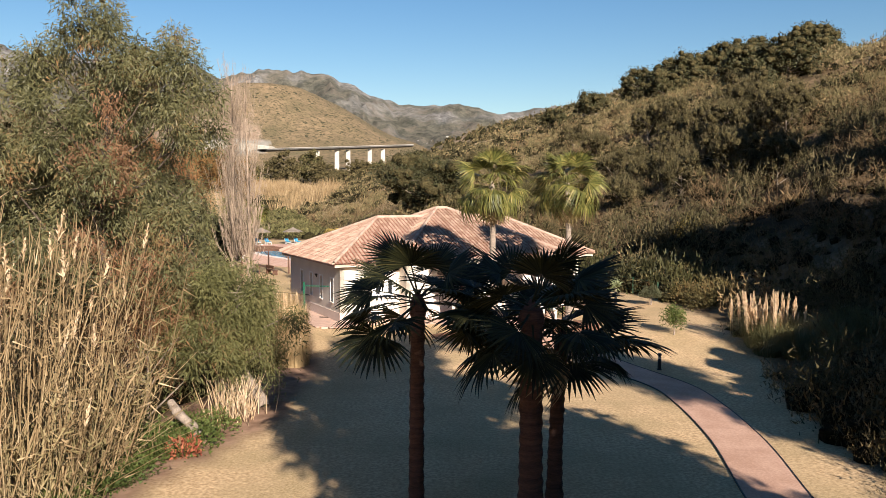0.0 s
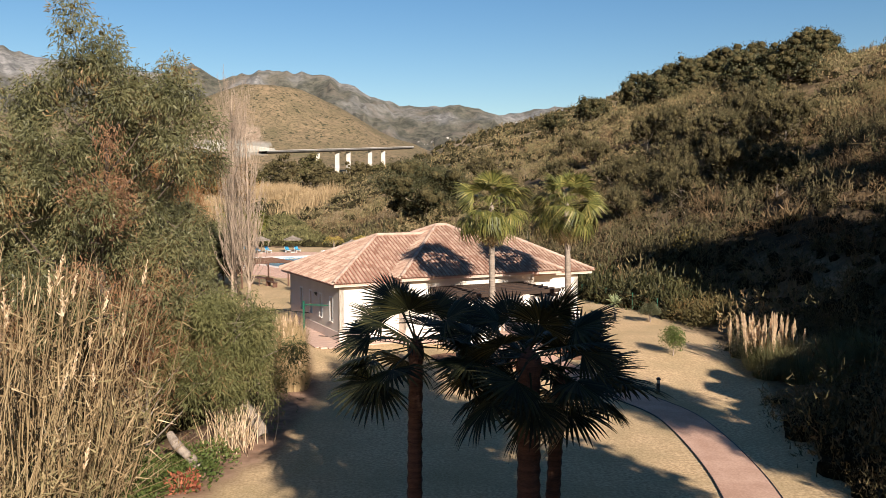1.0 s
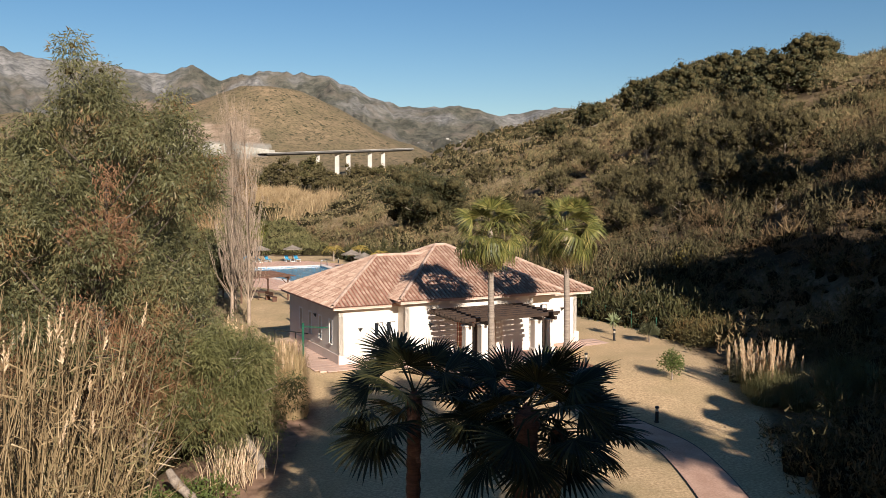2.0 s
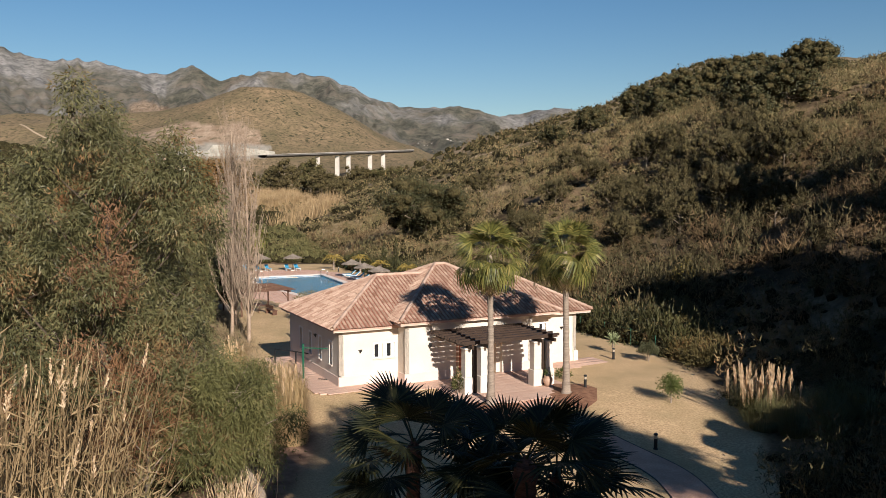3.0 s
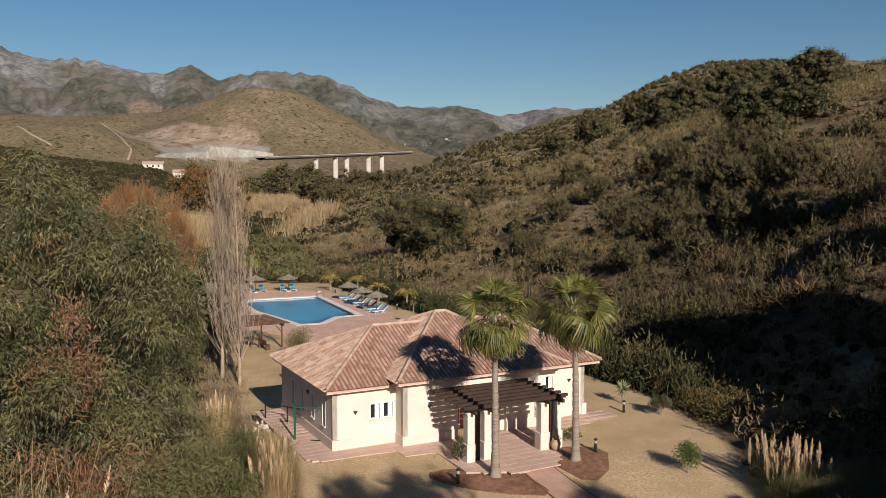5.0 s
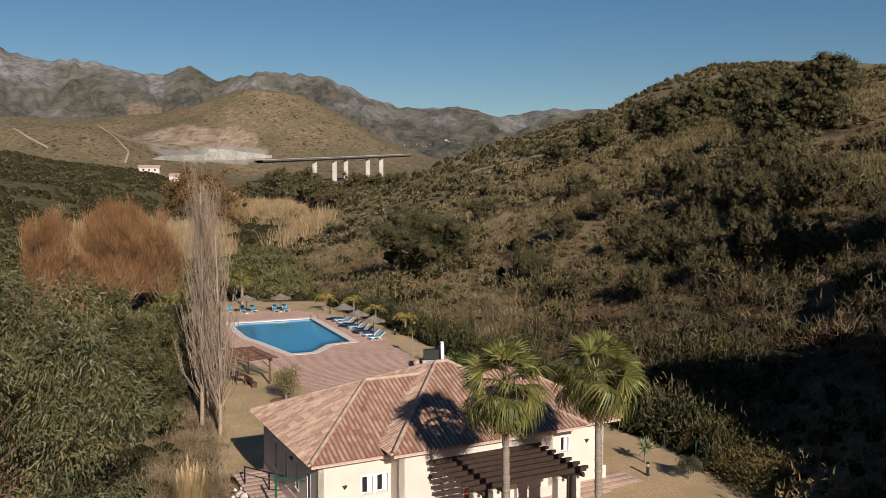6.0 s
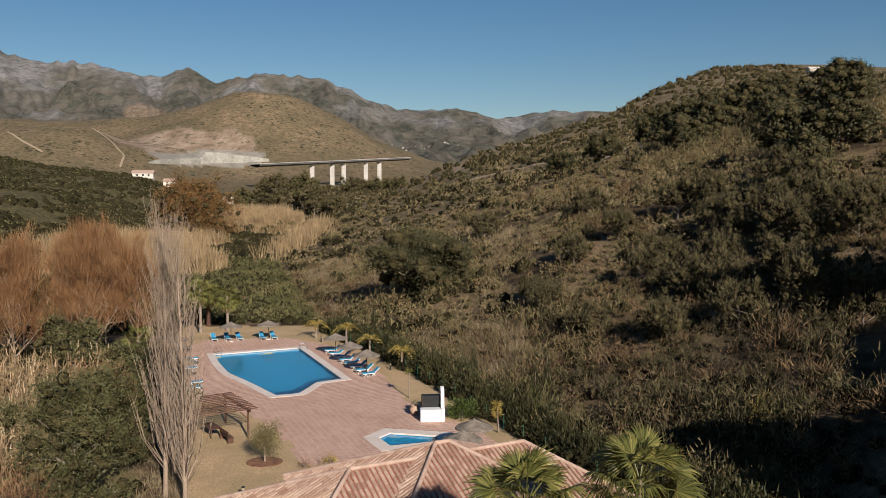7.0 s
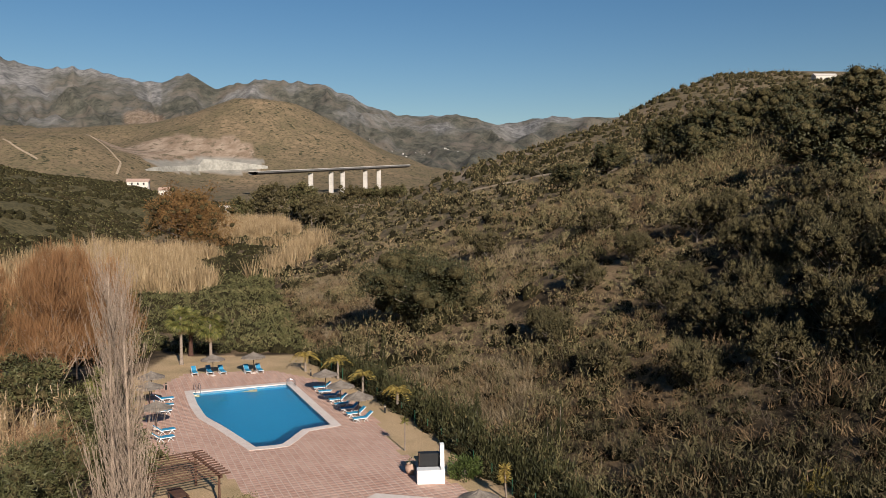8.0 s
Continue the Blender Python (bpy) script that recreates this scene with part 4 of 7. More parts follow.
def leaf_tree(name, at, height, spread, count, mat, label, seed=1, bark=None, r0=0.25, leaf=(0.3, 0.12), clump=1.0, hang=0.0, n=9, rise=0.5, sub=3, fork=0.35, flat=0.7, category="tree", group="", sides=7, fold=None, core=0.0, lift=0.25):
    """A tree: tapered trunk with limbs, and a crown of many single leaves in uneven clumps about the twigs."""
    tree = thing(name, at, 0, label, category, group)
    paths, tips = limbs(height, spread, n, r0, seed, rise, sub, fork)
    v, f = tubes(paths, sides)
    mesh_object("trunk", v, f, bark or M_BARK, tree, smooth=True)
    r = np.random.default_rng(seed + 100)
    w = r.uniform(0.5, 1.5, len(tips))
    pick = r.choice(len(tips), count, p=w / w.sum())
    off = r.normal(size=(count, 3))
    off /= np.linalg.norm(off, axis=1)[:, None]
    off *= (r.uniform(0, 1, count) ** 0.45)[:, None] * clump * np.array([1, 1, flat])
    c = tips[pick] + off
    if hang:
        c[:, 2] -= r.exponential(hang, count)
    c[:, 2] = np.maximum(c[:, 2], 0.15)
    d = off / clump + r.normal(size=(count, 3)) * 0.6
    d[:, 2] += (-0.8 if hang else lift)
    v, f = leaves(c, d, leaf[0] * r.uniform(0.6, 1.3, count), leaf[1] * r.uniform(0.7, 1.2, count), fold=fold)
    nl = len(f)
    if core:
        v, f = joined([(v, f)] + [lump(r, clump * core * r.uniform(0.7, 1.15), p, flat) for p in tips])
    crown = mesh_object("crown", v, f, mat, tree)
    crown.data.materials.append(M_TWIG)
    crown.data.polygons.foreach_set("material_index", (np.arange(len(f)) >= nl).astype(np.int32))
    return tree


def lump(r, rad, at=(0, 0, 0), flat=1.0, detail=1):
    """An uneven closed clump of twigs, as vertices and triangles."""
    bm = bmesh.new()
    bmesh.ops.create_icosphere(bm, subdivisions=detail, radius=1.0)
    v = np.array([q.co for q in bm.verts]) * (rad * r.uniform(0.65, 1.2, len(bm.verts)))[:, None] * np.array([1, 1, flat]) + np.asarray(at)
    f = np.array([[q.index for q in p.verts] for p in bm.faces])
    bm.free()
    return v, f


def tuft(count, rad, height, leaf, seed, up=0.6, fold="blade"):
    """A bush of leaves round a low centre, as vertices and triangles."""
    r = np.random.default_rng(seed)
    d = r.normal(size=(count, 3))
    d[:, 2] = np.abs(d[:, 2]) * 0.9
    d /= np.linalg.norm(d, axis=1)[:, None]
    lump = 1 + 0.35 * np.sin(d[:, 0] * 5 + seed) * np.cos(d[:, 1] * 4 + seed * 2)
    c = d * (r.uniform(0.25, 1, count) ** 0.5 * lump)[:, None] * np.array([rad, rad, height])
    dd = d + r.normal(size=(count, 3)) * 0.5
    dd[:, 2] += up
    return leaves(c, dd, leaf[0] * r.uniform(0.6, 1.4, count), leaf[1] * r.uniform(0.7, 1.3, count), fold=fold)


def scatter(name, xs, ys, sizes, variants, mat, label, category, sink=0.0, tall=None, core=0, swell=0.86):
    """Many bushes as one sheet of stuff: each a turned and scaled copy of one of the variants."""
    zs = ground_z(xs, ys)
    V, F, n, wood = [], [], 0, []
    pick = rng.integers(0, len(variants), len(xs))
    th = rng.uniform(0, 2 * np.pi, len(xs))
    for k, (v, f) in enumerate(variants):
        nl = len(f)
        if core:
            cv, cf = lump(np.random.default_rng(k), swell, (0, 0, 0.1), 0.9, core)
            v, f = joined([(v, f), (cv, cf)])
        idx = np.where(pick == k)[0]
        if not len(idx):
            continue
        c, s, m = np.cos(th[idx])[:, None], np.sin(th[idx])[:, None], sizes[idx][:, None]
        h = m * (tall[idx][:, None] if tall is not None else 1)
        P = np.stack([xs[idx][:, None] + m * (v[:, 0] * c - v[:, 1] * s), ys[idx][:, None] + m * (v[:, 0] * s + v[:, 1] * c), zs[idx][:, None] - sink + h * v[:, 2]], -1)
        V.append(P.reshape(-1, 3))
        F.append((f[None] + (n + np.arange(len(idx)) * len(v))[:, None, None]).reshape(-1, 3))
        wood.append(np.tile(np.arange(len(f)) >= nl, len(idx)))
        n += len(idx) * len(v)
    ob = mesh_object(name, np.concatenate(V), np.concatenate(F), mat)
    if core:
        ob.data.materials.append(M_SHADEMASS if mat in (M_SHADEBROOM, M_BROWNSCRUB) else M_MASS)
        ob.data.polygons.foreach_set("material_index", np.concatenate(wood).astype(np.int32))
    return tagged(ob, label, category, kind="stuff")



# where the canes stand on the valley floor
def cane_land(x, y):
    near = (y > 190) & (y < 288) & (x < -0.29 * (y - 25) + 26 * fbm(y / 16, x / 16, 3, 5)) & (x > -np.interp(y, [0, 100, 250, 430], [60, 74, 104, 112]))
    back = (y > 316) & (y < 408) & (x > -0.265 * (y - 25) + 20 * fbm(y / 14, x / 14, 3, 7)) & (x < -0.178 * (y - 25) + 20 * fbm(y / 14, x / 14, 3, 8))
    return (near | back) & (fbm(x / 25, y / 25, 2, 4) > -0.19)


# the scrub on the valley side
def planted(y0, y1, cell, gap, bare=0.5):
    """Even but irregular places on the slope: one in each cell, a few left out."""
    gx, gy = np.meshgrid(np.arange(-210, 380, cell), np.arange(y0, y1, cell))
    x, y = (gx + rng.uniform(-0.5, 0.5, gx.shape) * cell).ravel(), (gy + rng.uniform(-0.5, 0.5, gx.shape) * cell).ravel()
    toe = np.interp(y, TOE_Y, TOE_X)
    keep = (x > toe - 0.3 + 2.2 * (y > 66) * (y < 128) + 1.6 * (y > 46) * (y <= 66)) & (x < 0.55 * y + 6) & (x < toe + 330) & (rng.uniform(0, 1, x.shape) > gap + bare * (fbm(x / 12, y / 12, 3, 31) < -0.14))
    for ax, ay, bx, by, deep, wide in RAVINES[:2]:
        q = np.clip(((x - ax) * (bx - ax) + (y - ay) * (by - ay)) / ((bx - ax) ** 2 + (by - ay) ** 2), 0, 1)
        keep &= np.hypot(x - ax - q * (bx - ax), y - ay - q * (by - ay)) > 0.6 * wide
    keep &= np.abs(x - np.interp(y, [224, 247, 259, 267, 276], [34, 28, 21, 15, 6])) + 9 * ((y < 224) | (y > 276)) > 2.2
    return x[keep], y[keep]


def sprigs(shoots, blades, leaf, seed, spread=0.75, lean=0.5):
    """A bush of upright leafy shoots that fan out from the ground, as vertices and triangles."""
    r = np.random.default_rng(seed)
    a, rho = r.uniform(0, 2 * np.pi, shoots), np.sqrt(r.uniform(0, 1, shoots)) * spread
    base = np.stack([rho * np.cos(a), rho * np.sin(a), np.zeros(shoots)], 1)
    way = np.stack([base[:, 0] * lean + r.normal(0, 0.12, shoots), base[:, 1] * lean + r.normal(0, 0.12, shoots), np.ones(shoots)], 1)
    h = r.uniform(0.6, 1.15, shoots) * (1.1 - 0.55 * rho ** 2)
    k = np.repeat(np.arange(shoots), blades)
    t = r.uniform(0.2, 1, len(k))
    c = base[k] + way[k] * (h[k] * t)[:, None] + r.normal(size=(len(k), 3)) * (0.13 * (1.25 - t))[:, None]
    d = way[k] + r.normal(size=(len(k), 3)) * 0.85
    return leaves(c, d, leaf[0] * r.uniform(0.6, 1.4, len(k)), leaf[1] * r.uniform(0.7, 1.3, len(k)), 0.1, "blade")


def hillside():
    close = [sprigs(28, 14, (0.13, 0.032), 45 + k, 0.8) for k in range(5)]
    fine = [sprigs(22, 9, (0.2, 0.05), 40 + k, 0.8) for k in range(8)]
    broom = [sprigs(22, 9, (0.2, 0.046), 50 + k, 0.75, 0.4) for k in range(8)]
    mid = [sprigs(16, 8, (0.21, 0.072), 60 + k) for k in range(8)]
    far = [sprigs(9, 4, (0.28, 0.13), 70 + k) for k in range(8)]
    rough = [sprigs(5, 2, (0.4, 0.22), 80 + k) for k in range(8)]
    dead = [joined([tuft(80, 0.95, 0.5, (0.5, 0.034), 30 + k, 0.5), sprigs(7, 7, (0.28, 0.05), 35 + k)]) for k in range(5)]

    def strew(name, x, y, cell, variants, mat, label, swell, flat=1.0):
        size = cell * 0.72 * np.exp(rng.normal(0, 0.42, len(x))) * (1 + 0.6 * (fbm(x / 14, y / 14, 2, 44) > 0.1))
        scatter(name, x, y, np.clip(size, 0.3, 2.1), variants, mat, label, "scrub", 0.12, flat * rng.uniform(0.75, 1.5, len(x)), 1, swell)

    x, y = planted(12, 48, 0.95, 0.05, 0.0)
    free = (np.abs(x - 17.9) > 2.9) | (np.abs(y - 39.5) > 3.4)
    x, y = x[free], y[free]
    strew("bank_scrub", x, y, 1.2, close, M_SHADEBROOM, "scrub on the bank beside the lawn, darkened in colour for its shade", 0.5)
    x, y = planted(48, 108, 1.1, 0.05, 0.0)
    toe = np.interp(y, TOE_Y, TOE_X)
    brown = rng.uniform(0, 1, len(x)) < 0.06 + 0.3 * (y < 94) * (x > toe + 11) + 0.32 * (fbm(x / 12, y / 12, 3, 77) > 0.08) * (x > toe + 6)
    # the near slope takes the broom that carries shade in its colour
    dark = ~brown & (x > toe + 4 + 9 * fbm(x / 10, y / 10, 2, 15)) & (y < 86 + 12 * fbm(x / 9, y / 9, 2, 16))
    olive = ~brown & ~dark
    strew("hillside_broom", x[dark], y[dark], 1.3, broom, M_SHADEBROOM, "grey-green upright broom on the slope, shade put into its colour", 0.5)
    strew("hillside_scrub", x[olive], y[olive], 1.15, fine, M_SCRUB, "grey-green and brown dry scrub on the hillside", 0.5)
    strew("hillside_dead_scrub", x[brown], y[brown], 1.35, dead, M_BROWNSCRUB, "brown dead scrub and grass on the slope", 0.4, 0.8)
    x, y = planted(108, 190, 1.5, 0.2)
    brown = fbm(x / 13, y / 13, 3, 77) > 0.14
    big = ~brown & (rng.uniform(0, 1, len(x)) < 0.2 + 0.5 * (fbm(x / 22, y / 22, 2, 46) > 0.06))
    low = ~brown & ~big
    strew("mid_hillside_scrub", x[low], y[low], 1.2, mid, M_PALESCRUB, "pale olive and straw scrub on the hillside", 0.5, 0.8)
    strew("mid_hillside_broom", x[big], y[big], 2.1, mid + broom[:2], M_SCRUB, "dark grey-green bushes on the hillside", 0.6)
    strew("mid_hillside_dead_scrub", x[brown], y[brown], 1.3, dead, M_BROWNSCRUB, "patches of brown dead scrub on the hillside", 0.4, 0.7)
    x, y = planted(190, 300, 2.2, 0.36)
    big = rng.uniform(0, 1, len(x)) < 0.2
    strew("far_hillside_scrub", x[~big], y[~big], 1.5, far, M_PALESCRUB, "pale olive scrub on the far hillside", 0.6, 0.8)
    strew("far_hillside_broom", x[big], y[big], 2.6, far, M_SHADEBROOM, "dark bushes on the far hillside", 0.7)
    x, y = planted(300, 660, 4.2, 0.3)
    strew("far_hillside_scrub", x, y, 3.0, rough, M_SCRUB, "olive scrub on the far hillside", 0.8)
    # tall dry grass between the bushes
    n = 5000
    y = 92 + rng.uniform(0, 1, n) * 120
    x = np.interp(y, TOE_Y, TOE_X) + 4 + rng.uniform(0, 1, n) ** 1.2 * np.clip((y - 88) * 0.6, 6, 34)
    keep = (fbm(x / 13, y / 13, 3, 77) > -0.06) & (x < 0.55 * y + 6)
    straw = [tuft(12, 0.45, 0.2, (0.65, 0.05), 20 + k, 1.3) for k in range(5)]
    scatter("hillside_dry_grass", x[keep], y[keep], rng.uniform(0.7, 1.5, keep.sum()), straw, M_STRAW, "pale dry grass between hillside bushes", "grass")
    # bleached dead branches that stick out of the thicket
    n = 520
    y = 40 + rng.uniform(0, 1, n) * 62
    x = np.interp(y, TOE_Y, TOE_X) + 3 + rng.uniform(0, 1, n) * 32
    keep = (fbm(x / 8, y / 8, 2, 19) > -0.05) & (x < 0.55 * y + 6)
    bare = [tuft(9, 0.4, 0.3, (1.3, 0.017), 420 + k, 0.9) for k in range(6)]
    scatter("hillside_dead_branches", x[keep], y[keep], rng.uniform(0.7, 1.35, keep.sum()), bare, M_DEADTWIG, "bleached dead branches above the thicket", "branches")
    # valley floor and the opposite slope
    n = 15000
    y = 126 + rng.uniform(0, 1, n) ** 1.2 * 420
    x = -0.62 * y + rng.uniform(0, 1, n) * (np.interp(y, TOE_Y, TOE_X) + 0.62 * y)
    keep = ~cane_land(x, y) & (rng.uniform(0, 1, n) < 0.5 - 0.1 * (x < -0.3 * y) + fbm(x / 20, y / 20, 3, 12) * 1.5)
    x, y = x[keep], y[keep]
    y2 = rng.uniform(127, 215, 1700)
    x2 = np.interp(y2, TOE_Y, TOE_X) - rng.uniform(-1, 1, 1700) ** 2 * (14 + 0.5 * y2)
    keep = ~cane_land(x2, y2) & ((y2 > 133) | (x2 < -38))
    x, y = np.concatenate([x, x2[keep]]), np.concatenate([y, y2[keep]])
    keep = (y > 133) | (x < -38) | (x > -12)
    x, y = x[keep], y[keep]
    big = rng.uniform(0.6, 1.7, len(x))
    near = y < 215
    scatter("valley_bush", x[near], y[near], big[near], [sprigs(9, 5, (0.3, 0.14), 90 + k) for k in range(6)], M_VALLEY, "dark olive bushes covering the valley floor", "bush", 0.15, None, 1)
    scatter("far_valley_bush", x[~near], y[~near], big[~near] * 1.4, [tuft(9, 1.0, 0.8, (0.28, 0.24), 96 + k, 0.0) for k in range(6)], M_VALLEY, "dark olive bushes on the far valley side", "bush", 0.15, None, 1)


M_STRAW = leafy("hill_straw", (0.14, 0.1, 0.055), (0.33, 0.25, 0.15), None, 0.15, 0.8, 0.3)
M_VALLEY = scrub_leaf("valley_leaf", [(0.036, 0.038, 0.015), (0.1, 0.095, 0.038), (0.145, 0.13, 0.054), (0.23, 0.17, 0.085)], 0.12)
hillside()

# ---- paving, beds and the front garden ----
def lay(name, poly, mat, top, label, category, thick=0.12, kind="structure"):
    """A flat slab on the ground. top: its height, or None to follow the ground."""
    bm = prism(poly, top - thick, top)
    ob = part(name, bm, mat)
    return tagged(ob, label, category, kind=kind)


def ribbon(name, line, half, mat, lift, label, category, edge=None):
    """A strip of paving that follows the ground along a line."""
    P = np.array(line, float)
    t = np.linspace(0, len(P) - 1, 60)
    k = np.clip(t.astype(int), 0, len(P) - 2)
    u = (t - k)[:, None]
    p0, p1, p2, p3 = P[np.maximum(k - 1, 0)], P[k], P[k + 1], P[np.minimum(k + 2, len(P) - 1)]
    C = 0.5 * (2 * p1 + (p2 - p0) * u + (2 * p0 - 5 * p1 + 4 * p2 - p3) * u ** 2 + (3 * p1 - p0 - 3 * p2 + p3) * u ** 3)
    D = np.gradient(C, axis=0)
    D /= np.linalg.norm(D, axis=1)[:, None]
    N = np.stack([D[:, 1], -D[:, 0]], 1)

    def strip(nm, a, b, z0, z1, m, **k):
        bm = bmesh.new()
        rows = []
        for c, n in zip(C, N):
            q, w = c + n * a, c + n * b
            za, zb = gz(*q), gz(*w)
            rows.append([bm.verts.new((*q, za + z0)), bm.verts.new((*q, za + z1)), bm.verts.new((*w, zb + z1)), bm.verts.new((*w, zb + z0))])
        for r, s in zip(rows, rows[1:]):
            for i in range(4):
                bm.faces.new((r[i], r[(i + 1) % 4], s[(i + 1) % 4], s[i]))
        bm.faces.new(rows[0])
        bm.faces.new(rows[-1][::-1])
        bmesh.ops.recalc_face_normals(bm, faces=bm.faces)
        return part(nm, bm, m, **k)

    ob = strip(name, -half, half, -0.15, lift, mat)
    tagged(ob, label, category, kind="structure")
    if edge:
        for s in (-1, 1):
            strip("path_edging", s * half, s * (half + 0.03), -0.15, lift + 0.02, edge, parent=ob)
    return ob


path = ribbon("path", [(4.55, 45.4), (6.0, 41.9), (7.9, 38.4), (9.5, 35.0), (9.9, 32.0), (9.75, 27), (9.05, 21.9), (8, 14), (6, 4)], 0.88, M_PATH, 0.03, "pink pressed-concrete garden path", "path", M_BLACK)


def paved(name, cells, size, turn, z, mat, gap, label, near=300, thick=0.05):
    """Square pavers on a mortar bed: the nearest are parts, the rest one field."""
    c, s = math.cos(radians(turn)), math.sin(radians(turn))
    cells = sorted(cells, key=lambda p: p[1])
    h = size / 2
    quad = [(-h, -h), (h, -h), (h, h), (-h, h)]
    V, F = [], []
    for x, y in cells:
        i = len(V)
        V += [(x + (a * c - b * s), y + (a * s + b * c), z - 0.007) for a, b in quad]
        F.append((i, i + 1, i + 2, i + 3))
    bed = mesh_object(name, V, F, M_MORTAR)
    tagged(bed, label, "paving", kind="structure")
    g, b = h - gap / 2, h - gap / 2 - 0.006
    tv = np.array([(-g, -g, -thick), (g, -g, -thick), (g, g, -thick), (-g, g, -thick), (-g, -g, -0.004), (g, -g, -0.004), (g, g, -0.004), (-g, g, -0.004), (-b, -b, 0), (b, -b, 0), (b, b, 0), (-b, b, 0)], float)
    tf = [(8, 9, 10, 11)] + [(i, (i + 1) % 4, 4 + (i + 1) % 4, 4 + i) for i in range(4)] + [(4 + i, 4 + (i + 1) % 4, 8 + (i + 1) % 4, 8 + i) for i in range(4)]
    me = bpy.data.meshes.new("paver")
    me.from_pydata([tuple(v) for v in tv], [], tf)
    me.materials.append(mat)
    r = np.random.default_rng(3)
    for x, y in cells[:near]:
        ob = new("paver", me)
        ob.parent = bed
        ob.matrix_basis = pose(x, y, z + r.uniform(-0.003, 0.003), 0, 0, turn)
    rest = np.array(cells[near:])
    if len(rest):
        R = np.array([[c, -s], [s, c]])
        xy = rest[:, None, :] + (tv[:, :2] @ R.T)[None]
        zz = z + tv[None, :, 2] + r.uniform(-0.003, 0.003, (len(rest), 1))
        VV = np.concatenate([xy, np.broadcast_to(zz[..., None], (*xy.shape[:2], 1))], -1).reshape(-1, 3)
        FF = (np.array(tf)[None] + (np.arange(len(rest)) * 12)[:, None, None]).reshape(-1, 4)
        ob = mesh_object("paver_field", VV, FF, mat, bed)
        ob["kind"] = "stuff"
    return bed


def grid_cells(poly, size, turn, skip=()):
    c, s = math.cos(radians(turn)), math.sin(radians(turn))
    cx, cy = np.mean([p[0] for p in poly]), np.mean([p[1] for p in poly])
    k = np.arange(-90, 91) * size
    A, B = np.meshgrid(k, k)
    X, Y = cx + A * c - B * s, cy + A * s + B * c
    ok = inside(poly, X, Y)
    for q in skip:
        ok &= ~inside(q, X, Y)
    return list(zip(X[ok].tolist(), Y[ok].tolist()))


def house_poly(*uv):
    return [local(u, v)[:2] for u, v in uv]


apron = house_poly((-1.5, -1.1), (3.0, -1.6), (3.4, -2.6), (5.0, -2.8), (4.8, -6.2), (7.3, -7.3), (9.3, -7.2), (11.9, -5.6), (12.2, -2.0), (18.2, -1.5), (18.2, 0.3), (14.0, 0.0), (13.9, -1.05), (3.6, -1.05), (3.55, -0.05), (-0.05, -0.05), (-0.05, 9.8), (-1.5, 9.8))
front_paving = paved("front_paving", grid_cells(apron, 0.6, HT), 0.6, HT, 0.02, M_FPAVER, 0.02, "pink square pavers in front of the entrance", 150)
lay("paving_base", apron, M_FPAVER, 0.008, "pale concrete bed under the pavers", "paving", 0.7)


def bed(pts):
    bm = bmesh.new()
    top, low = [bm.verts.new((x, y, gz(x, y) + 0.03)) for x, y in pts], [bm.verts.new((x, y, gz(x, y) - 0.3)) for x, y in pts]
    cx, cy = np.mean([p[0] for p in pts]), np.mean([p[1] for p in pts])
    mid = bm.verts.new((cx, cy, gz(cx, cy) + 0.16))
    for i in range(len(pts)):
        j = (i + 1) % len(pts)
        bm.faces.new((top[i], top[j], mid))
        bm.faces.new((low[i], low[j], top[j], top[i]))
    bmesh.ops.recalc_face_normals(bm, faces=bm.faces)
    return tagged(part("planting_bed", bm, M_MULCH), "planting bed of red-brown bark mulch", "planting bed", kind="structure")


bed([(-0.6, 43.6), (0.2, 42.9), (1.6, 42.2), (3.2, 41.75), (4.9, 41.6), (5.15, 42.2), (4.2, 44.2), (3.2, 44.6), (1.6, 44.7), (0.2, 44.6), (-0.6, 44.2)])
bed([(5.55, 45.6), (6.9, 43.4), (7.7, 43.3), (8.5, 44.6), (8.9, 46.9), (8.3, 47.9), (6.6, 47.9)])


# front pergola
def entrance_pergola():
    p = thing("entrance_pergola", (*HO, 0), HT, "dark wooden entrance pergola on cream masonry pillars", "pergola")
    for u, w in ((5.75, 0.42), (6.75, 0.42), (10.3, 0.5), (11.15, 0.42)):
        v = -4.75
        bm = bmesh.new()
        add_box(bm, u - w / 2 - 0.06, v - 0.3, -0.5, u + w / 2 + 0.06, v + 0.3, 0.95, bevel=0.02)
        add_box(bm, u - w / 2, v - 0.24, 0.95, u + w / 2, v + 0.24, 2.5, bevel=0.015)
        add_box(bm, u - w / 2 - 0.05, v - 0.29, 2.5, u + w / 2 + 0.05, v + 0.29, 2.6, bevel=0.02)
        part("pillar", bm, M_STUCCO, p, "cream stucco pillar")
    for u in (6.25, 10.75):
        part("post", box(u - 0.08, -4.9, -0.3, u + 0.08, -4.6, 2.62, bevel=0.01), M_DARKWOOD, p)
    for u in (5.75, 6.75, 10.3, 11.15):
        bm = bmesh.new()
        add_box(bm, u - 0.07, -5.5, 2.61, u + 0.07, -1.05, 2.8, bevel=0.01)
        part("main_beam", bm, M_DARKWOOD, p)
    for k in range(7):
        v = -5.3 + k * 0.66
        bm = bmesh.new()
        add_box(bm, 5.25, v - 0.08, 2.84, 11.38, v + 0.08, 3.06)
        add_box(bm, 5.1, v - 0.06, 2.92, 5.25, v + 0.06, 3.06)
        add_box(bm, 11.38, v - 0.06, 2.92, 11.52, v + 0.06, 3.06)
        part("rafter", bm, M_DARKWOOD, p)
    return p


entrance_pergola()


